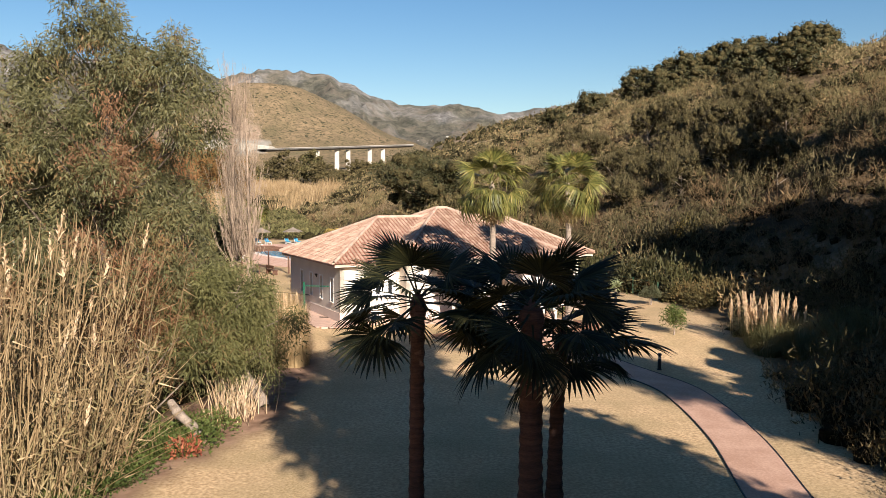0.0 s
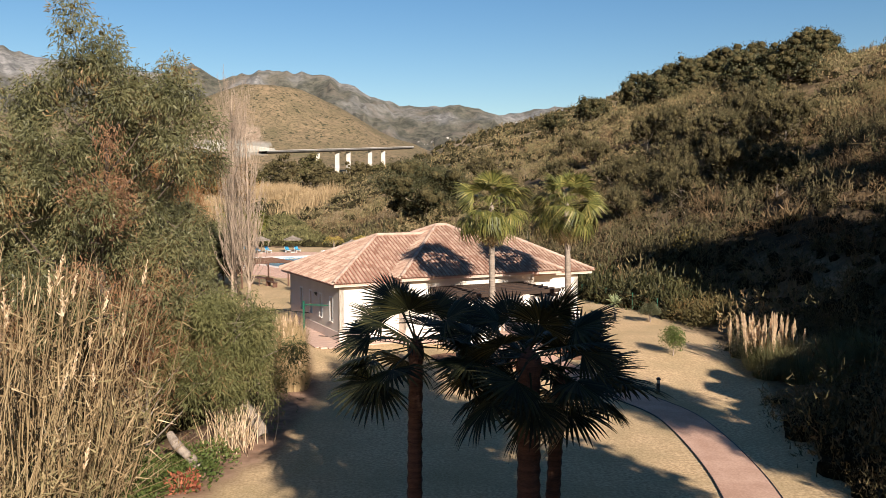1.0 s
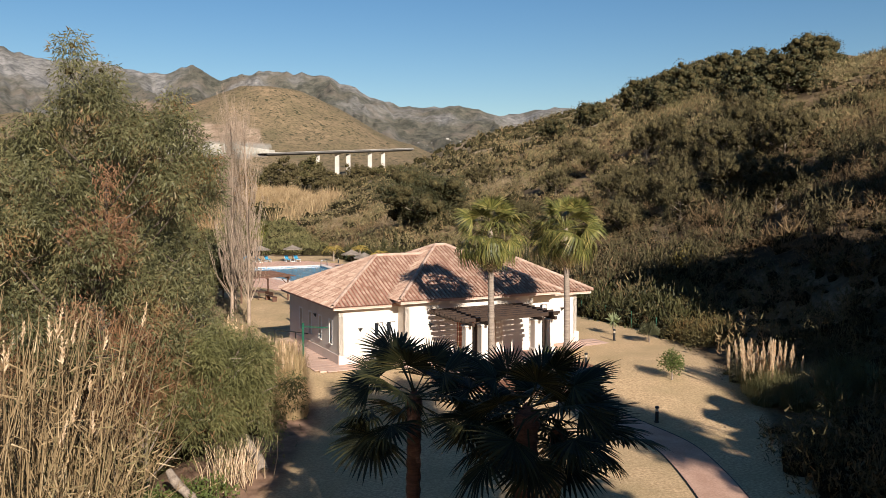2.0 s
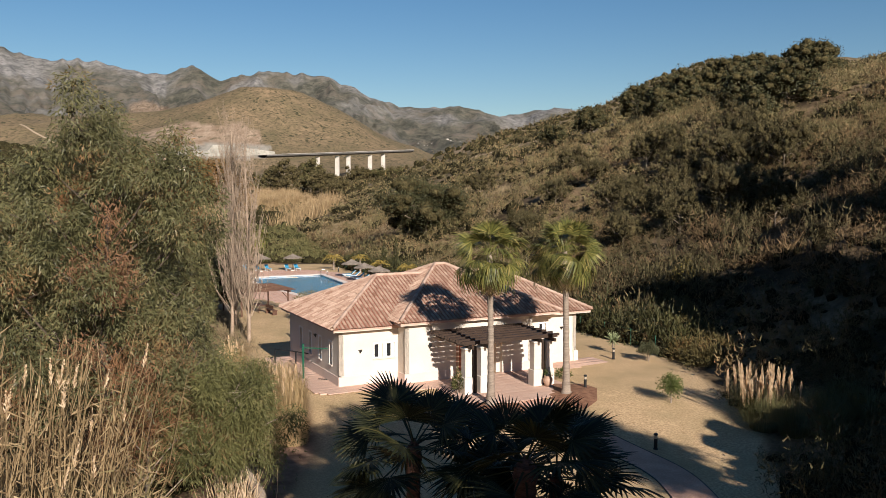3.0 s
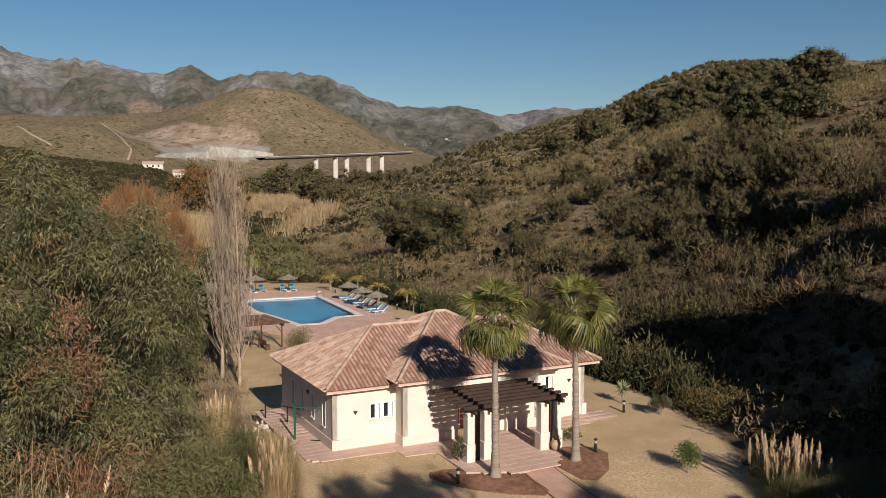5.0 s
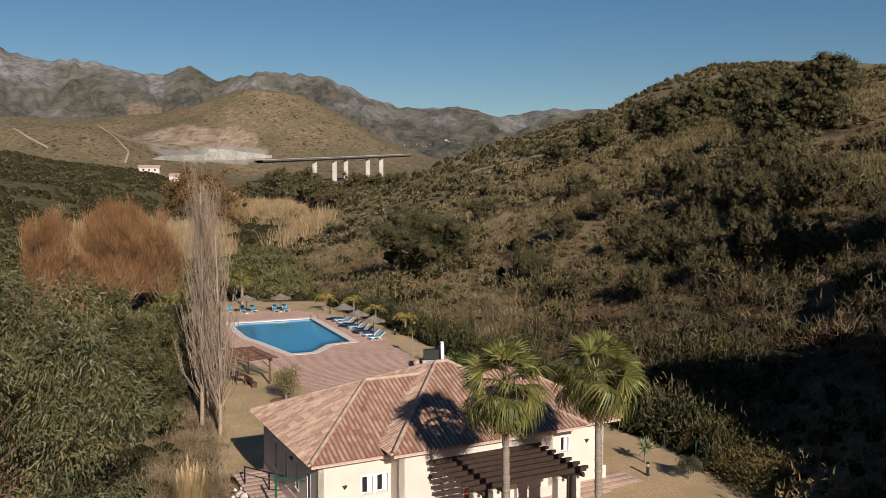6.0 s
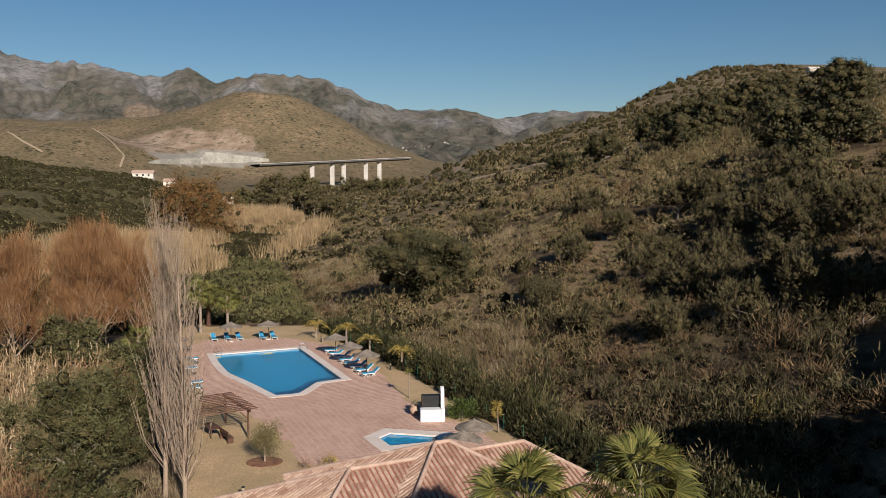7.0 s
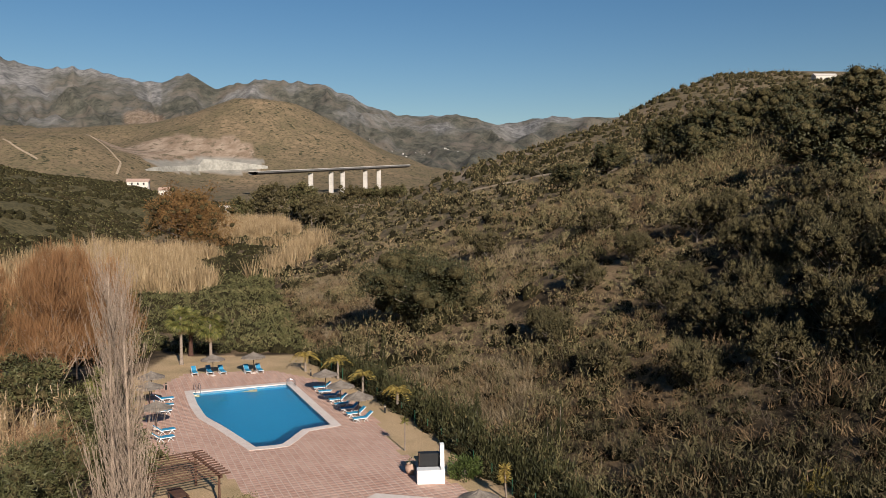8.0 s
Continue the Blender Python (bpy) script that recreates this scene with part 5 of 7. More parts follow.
# a climber and a potted plant at the pillars
def bush(name, at, size, count, mat, label, leaf=(0.16, 0.08), seed=1, category="bush", group="", stem=True, fold=None, up=0.3):
    b = thing(name, at, 0, label, category, group)
    v, f = tuft(count, size[0], size[1], leaf, seed, up, fold)
    v[:, 2] += size[2] if len(size) > 2 else 0
    mesh_object("foliage", v, f, mat, b)
    if stem:
        r = np.random.default_rng(seed)
        h = (size[2] if len(size) > 2 else 0) + size[1] * 0.5
        v, f = tubes([[(0, 0, -0.1, 0.035), (r.uniform(-0.1, 0.1), r.uniform(-0.1, 0.1), h * 0.6, 0.025), (r.uniform(-0.3, 0.3) * size[0], r.uniform(-0.3, 0.3) * size[0], h, 0.01)] for _ in range(4)], 5)
        mesh_object("stem", v, f, M_BARK, b)
    return b


bush("climber", local(5.3, -4.6, 0), (0.35, 1.0, 0.3), 420, M_PEPPER, "thin climbing plant on the pillar", (0.14, 0.07), 5)
bush("flowering_shrub", local(12.6, -4.3, -0.05), (0.45, 0.55, 0.25), 300, M_GREENTREE, "small green shrub beside the pillar", (0.14, 0.07), 6)


def pot(at, r, h, label):
    p = thing("clay_pot", at, 0, label, "pot")
    part("body", lathe([(r * 0.55, 0), (r * 0.95, h * 0.4), (r, h * 0.7), (r * 0.7, h * 0.93), (r * 0.82, h), (r * 0.7, h), (r * 0.6, h * 0.9)], 14), M_TILE, p, smooth=True)
    v, f = tuft(60, r * 0.8, 0.35, (0.22, 0.03), 4, 1.2)
    v[:, 2] += h * 0.95
    mesh_object("plant", v, f, M_GREENTREE, p)
    return p


pot(local(10.75, -5.35, 0.02), 0.28, 0.62, "round terracotta pot by the pergola post")


# ---- garden lights ----
def bollard(at, first=[]):
    if first:
        return copy_thing(first[0], pose(*at))
    b = thing("bollard_light", at, 0, "black and brass garden bollard light", "bollard light", "garden bollards")
    part("post", lathe([(0.12, 0), (0.12, 0.03), (0.085, 0.05), (0.085, 0.5)], 12), M_BLACK, b)
    part("diffuser", lathe([(0.075, 0.5), (0.075, 0.66)], 12), M_BULB, b, "pale frosted diffuser")
    part("cap", lathe([(0.1, 0.66), (0.11, 0.7), (0.06, 0.76)], 12), M_BLACK, b)
    first.append(b)
    return b


M_BULB = plain("frosted_glass", (0.5, 0.42, 0.32), 0.4)
for x, y in ((0.8, 42.9), (8.25, 47.0), (11.5, 55.0), (9.9, 37.6), (-11.4, 55.3), (-12.2, 66.8), (-5.4, 102.9), (-14.9, 119.0), (-29.1, 112.2), (1.0, 73.0)):
    bollard((x, y, max(gz(x, y), -0.9) + (0.02 if y < 70 else 0)))


# ---- green gate at the corner ----
def gate():
    a, b = Vector((-8.25, 49.25, 0)), Vector((-6.65, 48.9, 0))
    d = b - a
    g = thing("metal_gate", (a.x, a.y, 0), math.degrees(math.atan2(d.y, d.x)), "green metal garden gate standing open", "gate")
    L = d.length
    for x in (0, L):
        part("post", box(x - 0.05, -0.05, -0.25, x + 0.05, 0.05, 2.1, bevel=0.008), M_GREENMETAL, g)
        part("cap", box(x - 0.06, -0.06, 2.1, x + 0.06, 0.06, 2.125, bevel=0.005), M_GREENMETAL, g)
    part("top_rail", box(0.05, -0.025, 1.86, L - 0.05, 0.025, 1.92, bevel=0.006), M_GREENMETAL, g)
    # the leaf, swung inwards
    for k in range(9):
        y = 0.1 + k * 0.14
        part("wire", box(L - 0.056, y - 0.005, 0.12, L - 0.046, y + 0.005, 1.7), M_GREENMETAL, g)
    for z in (0.08, 1.7):
        part("leaf_rail", box(L - 0.075, 0.06, z, L - 0.03, 1.3, z + 0.045), M_GREENMETAL, g)
    part("threshold", box(L - 0.7, -0.03, 0.03, L - 0.05, 0.03, 0.07), M_BLACK, g, "dark metal threshold bar")
    s = thing("low_fence", (-7.7, 51.7, 0), 148, "low dark rail fence beside the path", "fence")
    for x in (0.1, 1.9, 3.7):
        part("post", box(x - 0.03, -0.03, -0.8, x + 0.03, 0.03, 1.0), M_BLACK, s)
    part("rail", box(0.05, -0.02, 0.94, 3.7, 0.02, 1.0), M_BLACK, s)
    h = thing("stone_heap", (-10.6, 53.0, gz(-10.6, 53.0)), 0, "heap of pale broken stones by the path", "stones")
    r = np.random.default_rng(90)
    for k in range(26):
        size = r.uniform(0.13, 0.26)
        v, f = lump(r, size, (r.normal() * 0.5, r.normal() * 0.6, 0.1 + 0.25 * r.uniform() * (k > 12)), 0.7)
        mesh_object("stone", v, f, M_COPING, h)


gate()


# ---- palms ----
NEAR = "dark green fan palm in shade on the lawn, shade also put into its colour"
fan_palm((-0.66, 20.3, -0.68), 5.5, 2.5, 22, M_SHADEFROND, M_SHADETRUNK, NEAR, (0.05, 0), 0.19, 0.17, 1, -34, 0.18, 0, high=64, fan=0.48, arc=205, closed=0.58)
fan_palm((2.05, 19.0, -0.68), 5.45, 2.55, 24, M_SHADEFROND, M_SHADETRUNK, NEAR, (0.0, 0.1), 0.29, 0.25, 2, -36, 0.18, 1, high=64, fan=0.48, arc=205, closed=0.58)
fan_palm((2.9, 21.2, -0.68), 4.45, 2.65, 22, M_SHADEFROND, M_SHADETRUNK, NEAR, (0.15, -0.1), 0.2, 0.17, 3, -34, 0.18, 0, high=64, fan=0.48, arc=205, closed=0.58)
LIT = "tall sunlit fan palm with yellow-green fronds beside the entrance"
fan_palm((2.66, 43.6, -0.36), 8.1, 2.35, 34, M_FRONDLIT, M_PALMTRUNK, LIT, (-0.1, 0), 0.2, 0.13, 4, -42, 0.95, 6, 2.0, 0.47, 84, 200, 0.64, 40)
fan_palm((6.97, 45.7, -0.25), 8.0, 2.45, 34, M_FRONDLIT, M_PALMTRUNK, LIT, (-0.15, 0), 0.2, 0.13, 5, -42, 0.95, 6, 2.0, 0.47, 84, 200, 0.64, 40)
FAR = "fan palm at the far end of the pool terrace"
fan_palm((-31.6, 125.5, -0.5), 5.6, 2.3, 28, M_FRONDLIT, M_PALMTRUNK, FAR, (0, 0), 0.2, 0.15, 6, -45, 0.6, 5)
fan_palm((-28.5, 127.2, -0.5), 4.4, 2.3, 28, M_FRONDLIT, M_PALMTRUNK, FAR, (0, 0), 0.19, 0.15, 7, -45, 0.6, 5)
fan_palm((-32.1, 131, -0.5), 4.6, 2.2, 26, M_FRONDLIT, M_SHADETRUNK, FAR, (0, 0), 0.27, 0.22, 8, -45, 0.6, 5)
fan_palm((-29.2, 96.5, -0.9), 4.6, 2.1, 24, M_FRONDLIT, M_PALMTRUNK, "fan palm among the poplars beside the terrace", (0, 0), 0.26, 0.2, 9, -40, 0.5, 4)

# ---- trees on the gully side ----
M_LAUREL = leafy("laurel_leaf", (0.04, 0.044, 0.016), (0.15, 0.14, 0.058), (0.24, 0.18, 0.075), 0.15, 0.5, 0.5)
M_WITHERED = leafy("withered_leaf", (0.1, 0.05, 0.025), (0.26, 0.14, 0.075), (0.3, 0.2, 0.11), 0.15, 0.8, 0.4)
M_RUSSET = leafy("russet_twig", (0.14, 0.07, 0.035), (0.32, 0.17, 0.085), (0.4, 0.27, 0.16), 0.15, 0.8, 0.4)
M_EUCBARK = surface("brown_eucalyptus_bark", (0.05, 0.037, 0.027), (0.14, 0.105, 0.078), 2, 0.95, 0.6, 0.03, 8, stretch=(3, 3, 0.6))
EUC = "tall eucalyptus with drooping grey-green leaves"


def euc(x, y, h, s, n, seed, leaf=(0.2, 0.05), limbs_n=24, clump=0.75):
    return leaf_tree("eucalyptus_tree", (x, y, gz(x, y) - 0.1), h, s, n, M_EUC, EUC, seed, M_EUCBARK, 0.2, leaf, clump, 0.2, limbs_n, 0.6, 6, 0.2, 1.0, fold="blade", core=0.17)


def dead_spray(tree, at, rad, count, seed):
    """A withered bough in the crown: russet leaves that still hang on it."""
    r = np.random.default_rng(seed)
    c = np.array(at) + r.normal(size=(count, 3)) * np.array(rad) * 0.5
    d = r.normal(size=(count, 3)) * 0.6 + np.array([0, 0, -0.7])
    ob = mesh_object("dead_spray", *leaves(c, d, 0.2 * r.uniform(0.6, 1.3, count), 0.045, fold="blade"), M_WITHERED, tree, "withered russet leaves on a dead bough")
    ob["kind"] = "stuff"


gum = euc(-12.6, 30.4, 17.2, 4.4, 85000, 21)
for k, (x, y, z, a, b, n) in enumerate(((1.7, -2.1, 10.4, 0.55, 0.9, 420), (1.5, -2.2, 9.4, 0.6, 0.6, 380), (1.4, -2.2, 12.0, 0.5, 0.7, 300), (0.6, -2.7, 7.5, 0.8, 0.6, 380), (0.6, -2.7, 10.3, 0.6, 0.7, 280), (2.4, -1.8, 6.6, 0.6, 0.5, 220))):
    dead_spray(gum, (x, y, z), (a, a, b), n, 700 + k)
euc(-17.4, 29.5, 13.0, 3.4, 24000, 20)
euc(-16.2, 31.5, 12.6, 4.0, 24000, 22)
euc(-13.4, 37.5, 10.4, 3.4, 30000, 23)
for k, (x, y, h, s) in enumerate(((-19.9, 61.5, 9.4, 3.0), (-21.5, 68.5, 8.0, 2.6))):
    leaf_tree("laurel_tree", (x, y, gz(x, y) - 0.1), h, s, 22000, M_LAUREL, "dark green dense leafy tree in the gully", 250 + k, M_BARK, 0.2, (0.24, 0.06), 0.85, 0.0, 16, 0.5, 5, 0.15, 0.9, fold="blade", core=0.5)
for k, (x, y, h) in enumerate(((-12.6, 31.5, 8.0), (-14.6, 35.0, 8.6), (-10.9, 30.2, 6.2), (-15.5, 29.5, 7.0), (-17.8, 46, 4.6), (-19.4, 51, 4.4), (-22, 56, 4.6), (-25.5, 52, 5.0), (-23.5, 47, 4.5), (-28, 58, 5.5), (-24.5, 75, 6.0))):
    leaf_tree("russet_shrub", (x, y, gz(x, y) - 0.2), h, 2.4, 6500, M_RUSSET, "leafless russet thicket in the gully", 260 + k, M_BARK, 0.07, (0.5, 0.02), 1.0, 0, 14, 0.9, 4, 0.1, 1.1, fold="blade", lift=0.8, group="russet shrubs")
leaf_tree("pepper_tree", (-8.4, 31.0, -0.95), 6.2, 2.5, 44000, M_PEPPER, "drooping green pepper tree with a leaning trunk", 31, M_BARK, 0.16, (0.2, 0.042), 0.55, 0.4, 16, 0.35, 5, 0.3, 0.8, fold="blade")
leaf_tree("pepper_tree", (-10.6, 34.8, -1.2), 5.8, 2.3, 22000, M_PEPPER, "drooping green pepper tree behind the canes", 32, M_BARK, 0.16, (0.2, 0.042), 0.55, 0.4, 15, 0.35, 5, 0.3, 0.8, fold="blade")
leaf_tree("green_shrub_tree", (-9.6, 42.5, -0.9), 3.6, 1.7, 12000, M_PEPPER, "dense green shrub at the lawn's edge", 33, M_BARK, 0.1, (0.2, 0.03), 0.8, 0.3, 9, 0.4, 3, 0.2, 0.8, fold="blade")


def poplar(x, y, h, seed, spread=1.05):
    t = thing("bare_poplar", (x, y, gz(x, y) - 0.1), 0, "bare winter poplar with pale upright branches", "tree", "poplars")
    r = np.random.default_rng(seed)
    v, f = tubes([[(0.25 * math.sin(q * 2 + seed), 0.2 * math.cos(q * 3), h * 0.96 * q, 0.15 * (1 - q) ** 0.8 + 0.012) for q in np.linspace(0, 1, 14)]], 8)
    mesh_object("trunk", v, f, M_POPLAR, t, smooth=True)
    P = []
    for k in range(270):
        q = r.uniform(0.1, 0.95)
        b = np.array([0.25 * math.sin(q * 2 + seed), 0.2 * math.cos(q * 3), h * 0.96 * q])
        a = r.uniform(0, 2 * math.pi)
        L = h * r.uniform(0.12, 0.3) * (1.1 - 0.6 * q)
        out = np.array([math.cos(a), math.sin(a), 0]) * L * r.uniform(0.16, 0.44) * spread
        p1, p2 = b + out * 0.65 + np.array([0, 0, L * 0.4]), b + out + np.array([r.normal() * 0.06, r.normal() * 0.06, L])
        rr = 0.022 * (1 - q) + 0.009
        P.append([(*b, rr), (*p1, rr * 0.75), (*p2, 0.005)])
        for s in range(3):
            w = r.uniform(0.3, 0.9)
            c = p1 + (p2 - p1) * w
            o = np.array([r.normal() * 0.12, r.normal() * 0.12, 0.5]) * r.uniform(0.6, 1.4)
            P.append([(*c, rr * 0.5), (*(c + o), 0.005)])
    v, f = tubes(P, 3)
    mesh_object("crown", v, f, M_POPLAR, t)


for k, (x, y, h) in enumerate(((-17.0, 67.0, 18.0), (-15.3, 64.6, 16.8), (-17.9, 70.5, 16.6))):
    poplar(x, y, h, 50 + k)


# ---- canes, reeds and pampas ----
def canes(name, xs, ys, hs, label, lean=(0.25, 0.0), thick=0.02, leaves_each=10, plume=0.3, mat=None, leaf=(0.55, 0.035), jitter=0.25, sides=3, seed=5, plume_len=0.8):
    """A thicket of cane stems with strap leaves and some feathery plumes."""
    r = np.random.default_rng(seed)
    n = len(xs)
    z = ground_z(xs, ys) - 0.15
    base = np.stack([xs, ys, z], 1)
    a = np.stack([lean[0] + r.normal(size=n) * jitter, lean[1] + r.normal(size=n) * jitter, np.ones(n)], 1)
    tip = base + a * hs[:, None]
    mid = (base + tip) / 2 + r.normal(size=(n, 3)) * 0.03 * hs[:, None] - np.stack([a[:, 0], a[:, 1], 0 * a[:, 0]], 1) * hs[:, None] * 0.1
    v, f = tubes([[(*p, thick), (*m, thick * 0.8), (*q, thick * 0.35)] for p, m, q in zip(base, mid, tip)], sides)
    pieces = [(v, np.concatenate([f[:, [0, 1, 2]], f[:, [0, 2, 3]]]))]
    if leaves_each:
        k = np.repeat(np.arange(n), leaves_each)
        t = r.uniform(0.15, 1.0, len(k))[:, None]
        c = base[k] + (tip[k] - base[k]) * t
        d = r.normal(size=(len(k), 3)) * np.array([0.55, 0.55, 0.8]) + np.array([0.1, 0, 0.35])
        pieces.append(leaves(c, d, leaf[0] * r.uniform(0.6, 1.3, len(k)), leaf[1] * 1.6, -0.15, "blade"))
    ob = mesh_object(name, *joined(pieces), mat or M_CANE)
    tagged(ob, label, "cane thicket", kind="stuff")
    if plume:
        sel = np.where(r.uniform(0, 1, n) < plume)[0]
        k = np.repeat(sel, 46)
        t = r.uniform(0, 1, len(k))
        along = a[k] / np.linalg.norm(a[k], axis=1)[:, None]
        c = tip[k] + along * ((t - 0.35) * plume_len)[:, None]
        d = along * 1.6 + r.normal(size=(len(k), 3)) * 0.45
        pv, pf = leaves(c, d, 0.22 * plume_len * (1.3 - t), 0.05 * plume_len, 0.05)
        po = mesh_object(name + "_plume", pv, pf, M_PLUME)
        tagged(po, "feathery pale cane plumes", "plume", kind="stuff")


M_PALECANE = leafy("bleached_cane", (0.13, 0.088, 0.045), (0.36, 0.255, 0.135), (0.54, 0.42, 0.26), 0.12, 0.6, 0.5)
for k, (n, x0, x1, y0, y1, h0, h1, lean, jit) in enumerate(((240, -14.8, -11.0, 19.5, 24.5, 5.4, 8.9, 0.08, 0.1), (170, -13.8, -9.9, 22.5, 27.5, 5.2, 8.8, 0.13, 0.1), (80, -11.2, -9.4, 20.5, 25.0, 2.6, 5.6, 0.25, 0.17))):
    x, y = rng.uniform(x0, x1, n), rng.uniform(y0, y1, n)
    near = (x - x0) / (x1 - x0)
    keep = fbm(x / 1.1, y / 1.1, 2, 23 + k) > -0.12
    canes("cane_thicket", x[keep], y[keep], (h0 + (h1 - h0) * rng.uniform(0, 1, n) ** 0.8 * (1.1 - 0.35 * near))[keep], "tall dry straw-coloured canes leaning over", (lean, -0.03), 0.025, 9, 0.1, M_PALECANE, (0.6, 0.028), jit, seed=5 + k)
n = 90
x, y = rng.uniform(-13.8, -9.8, n), rng.uniform(19.5, 26.5, n)
canes("fallen_cane", x, y, rng.uniform(1.5, 4.0, n), "broken canes that lean across the thicket", (0.25, -0.2), 0.016, 3, 0, M_PALECANE, (0.5, 0.025), 0.75, seed=15)
n = 260
x, y = rng.uniform(-14.5, -9.6, n), rng.uniform(20, 27, n)
canes("green_cane_thicket", x, y, rng.uniform(2.2, 5.0, n), "half-green canes with strap leaves", (0.08, 0), 0.012, 9, 0, M_CANELEAF, (0.5, 0.03), 0.2, seed=6)


M_ARCHGRASS = leafy("arching_grass_blade", (0.05, 0.056, 0.022), (0.2, 0.18, 0.08), (0.42, 0.32, 0.17), 0.2, 0.7, 0.4)
M_RUSHSTRAW = leafy("straw_rush_blade", (0.2, 0.135, 0.065), (0.5, 0.36, 0.19), (0.3, 0.27, 0.12), 0.25, 0.7, 0.4)


def arching(n, h, spread, r, fall=1.0, width=0.024):
    """Long blades that rise from a tussock and bend over, as vertices and quads."""
    a = r.uniform(0, 2 * np.pi, n)
    out = np.stack([np.cos(a), np.sin(a), np.zeros(n)], 1)
    side = np.stack([-np.sin(a), np.cos(a), np.zeros(n)], 1)
    base = out * (np.sqrt(r.uniform(0, 1, n)) * spread * 0.55)[:, None]
    L, reach = h * r.uniform(0.55, 1.25, n), h * r.uniform(0.15, 0.75, n) * fall
    V = []
    for t in (0.0, 0.3, 0.55, 0.8, 1.0):
        c = base + out * (reach * t ** 1.6)[:, None]
        c[:, 2] = L * (1.55 * t - 0.75 * fall * t * t * (0.5 + reach / h))
        w = side * (width * (1 - 0.85 * t) / 2)
        V += [c - w, c + w]
    V = np.stack(V, 1).reshape(-1, 3)
    k = (np.arange(n) * 10)[:, None, None]
    F = (np.array([[2 * i, 2 * i + 1, 2 * i + 3, 2 * i + 2] for i in range(4)])[None] + k).reshape(-1, 4)
    return V, F


def pampas(name, at, n, h, spread, plumes, label, seed, plume_h=1.0, mat=None, fall=1.0, low=0.7):
    p = thing(name, at, 0, label, "pampas grass")
    r = np.random.default_rng(seed)
    mesh_object("foliage", *arching(n, h, spread, r, fall), mat or M_ARCHGRASS, p, "long arching blades")
    P = []
    for k in range(plumes):
        b = r.normal(size=3) * np.array([spread * 0.3, spread * 0.3, 0])
        t = b + np.array([r.normal() * 0.07 + b[0] * 0.05, r.normal() * 0.07, 1.0]) * h * r.uniform(low, 1.3)
        P.append([(*b, 0.012), (*t, 0.006)])
        m = 230
        s = r.uniform(0, 1, m)
        c = t + (t - b) / np.linalg.norm(t - b) * ((s - 0.3) * plume_h)[:, None]
        w = np.sin(np.clip(s, 0.05, 1) * 3.0)[:, None]
        mesh_object("plume", *leaves(c + r.normal(size=(m, 3)) * 0.022 * w, np.array([0, 0, 1.0]) + r.normal(size=(m, 3)) * 0.2 * w, 0.19 * plume_h, 0.028, 0.06), M_PLUME, p, "creamy feathered plume")
    v, f = tubes(P, 3)
    mesh_object("stalk", v, f, M_CANE, p)
    return p


def arching_grass(x, y, n, h, spread, seed):
    g = thing("arching_grass", (x, y, gz(x, y) - 0.1), 0, "green arching grass tussock on the bank", "grass", "arching grass")
    mesh_object("foliage", *arching(n, h, spread, np.random.default_rng(seed), 1.15), M_ARCHGRASS, g)


pampas("pampas_clump", (16.5, 41.8, gz(16.5, 41.8) - 0.2), 2600, 1.65, 2.0, 62, "pampas grass with tall cream plumes", 61, 1.15, low=0.45)
pampas("pampas_clump", (18.1, 40.7, gz(18.1, 40.7) - 0.2), 1500, 1.5, 1.5, 3, "pampas grass with a few cream plumes", 62, 0.8)
for k, (x, y, n, h, w) in enumerate(((16.0, 40.4, 1500, 1.3, 1.3), (17.1, 39.2, 1800, 1.5, 1.6), (18.6, 39.0, 1700, 1.6, 1.7), (19.9, 40.2, 1500, 1.5, 1.6), (18.0, 37.4, 1700, 1.5, 1.7), (19.8, 37.9, 1400, 1.4, 1.6))):
    arching_grass(x, y, n, h, w, 600 + k)
pampas("pampas_clump", (-7.9, 41.2, -0.8), 2800, 2.0, 1.7, 30, "dry pampas clump at the gully's edge", 63, 0.9, M_RUSHSTRAW, 0.35, 0.9)
pampas("pampas_clump", (-7.3, 39.9, -0.75), 2200, 1.7, 1.4, 5, "dry straw-coloured clump at the lawn's edge", 67, 0.8, M_RUSHSTRAW, 0.35)
pampas("pampas_clump", (-9.0, 44.3, -0.9), 1800, 1.9, 1.4, 14, "dry pampas clump by the gate", 64, 1.0, M_RUSHSTRAW, 0.5)
pampas("pampas_clump", (-7.0, 38.6, -0.75), 1500, 1.2, 1.3, 2, "dry grass clump at the lawn's edge", 65, 0.6, M_RUSHSTRAW, 0.7)
pampas("pampas_clump", (-13.0, 51.0, -0.9), 1600, 1.9, 1.4, 12, "dry pampas clump under the poplars", 66, 1.0, M_RUSHSTRAW, 0.6)
n = 130
canes("cut_reed", rng.normal(-7.6, 0.5, n), rng.normal(30.2, 0.7, n), rng.uniform(0.8, 1.7, n), "pale cut reed stems", (0, 0), 0.022, 0, 0, M_PLUME, jitter=0.22, seed=9)

# low green cover and the red shrub
n = 260
x, y = rng.uniform(-12.5, -7.6, n), rng.uniform(18.5, 29, n)
keep = x < np.interp(y, LAWN_Y, LAWN_X) - 0.9
scatter("ground_ivy", x[keep], y[keep], rng.uniform(0.4, 1.05, keep.sum()), [tuft(110, 0.9, 0.9, (0.15, 0.1), 200 + k, 0.2) for k in range(4)], M_GREENTREE, "low dark green leafy ground cover", "ground cover", 0.1)
bush("red_shrub", (-8.1, 25.6, -0.75), (0.55, 0.5, 0.1), 420, M_REDLEAF, "small shrub with red leaves beside the bed", (0.16, 0.06), 12)


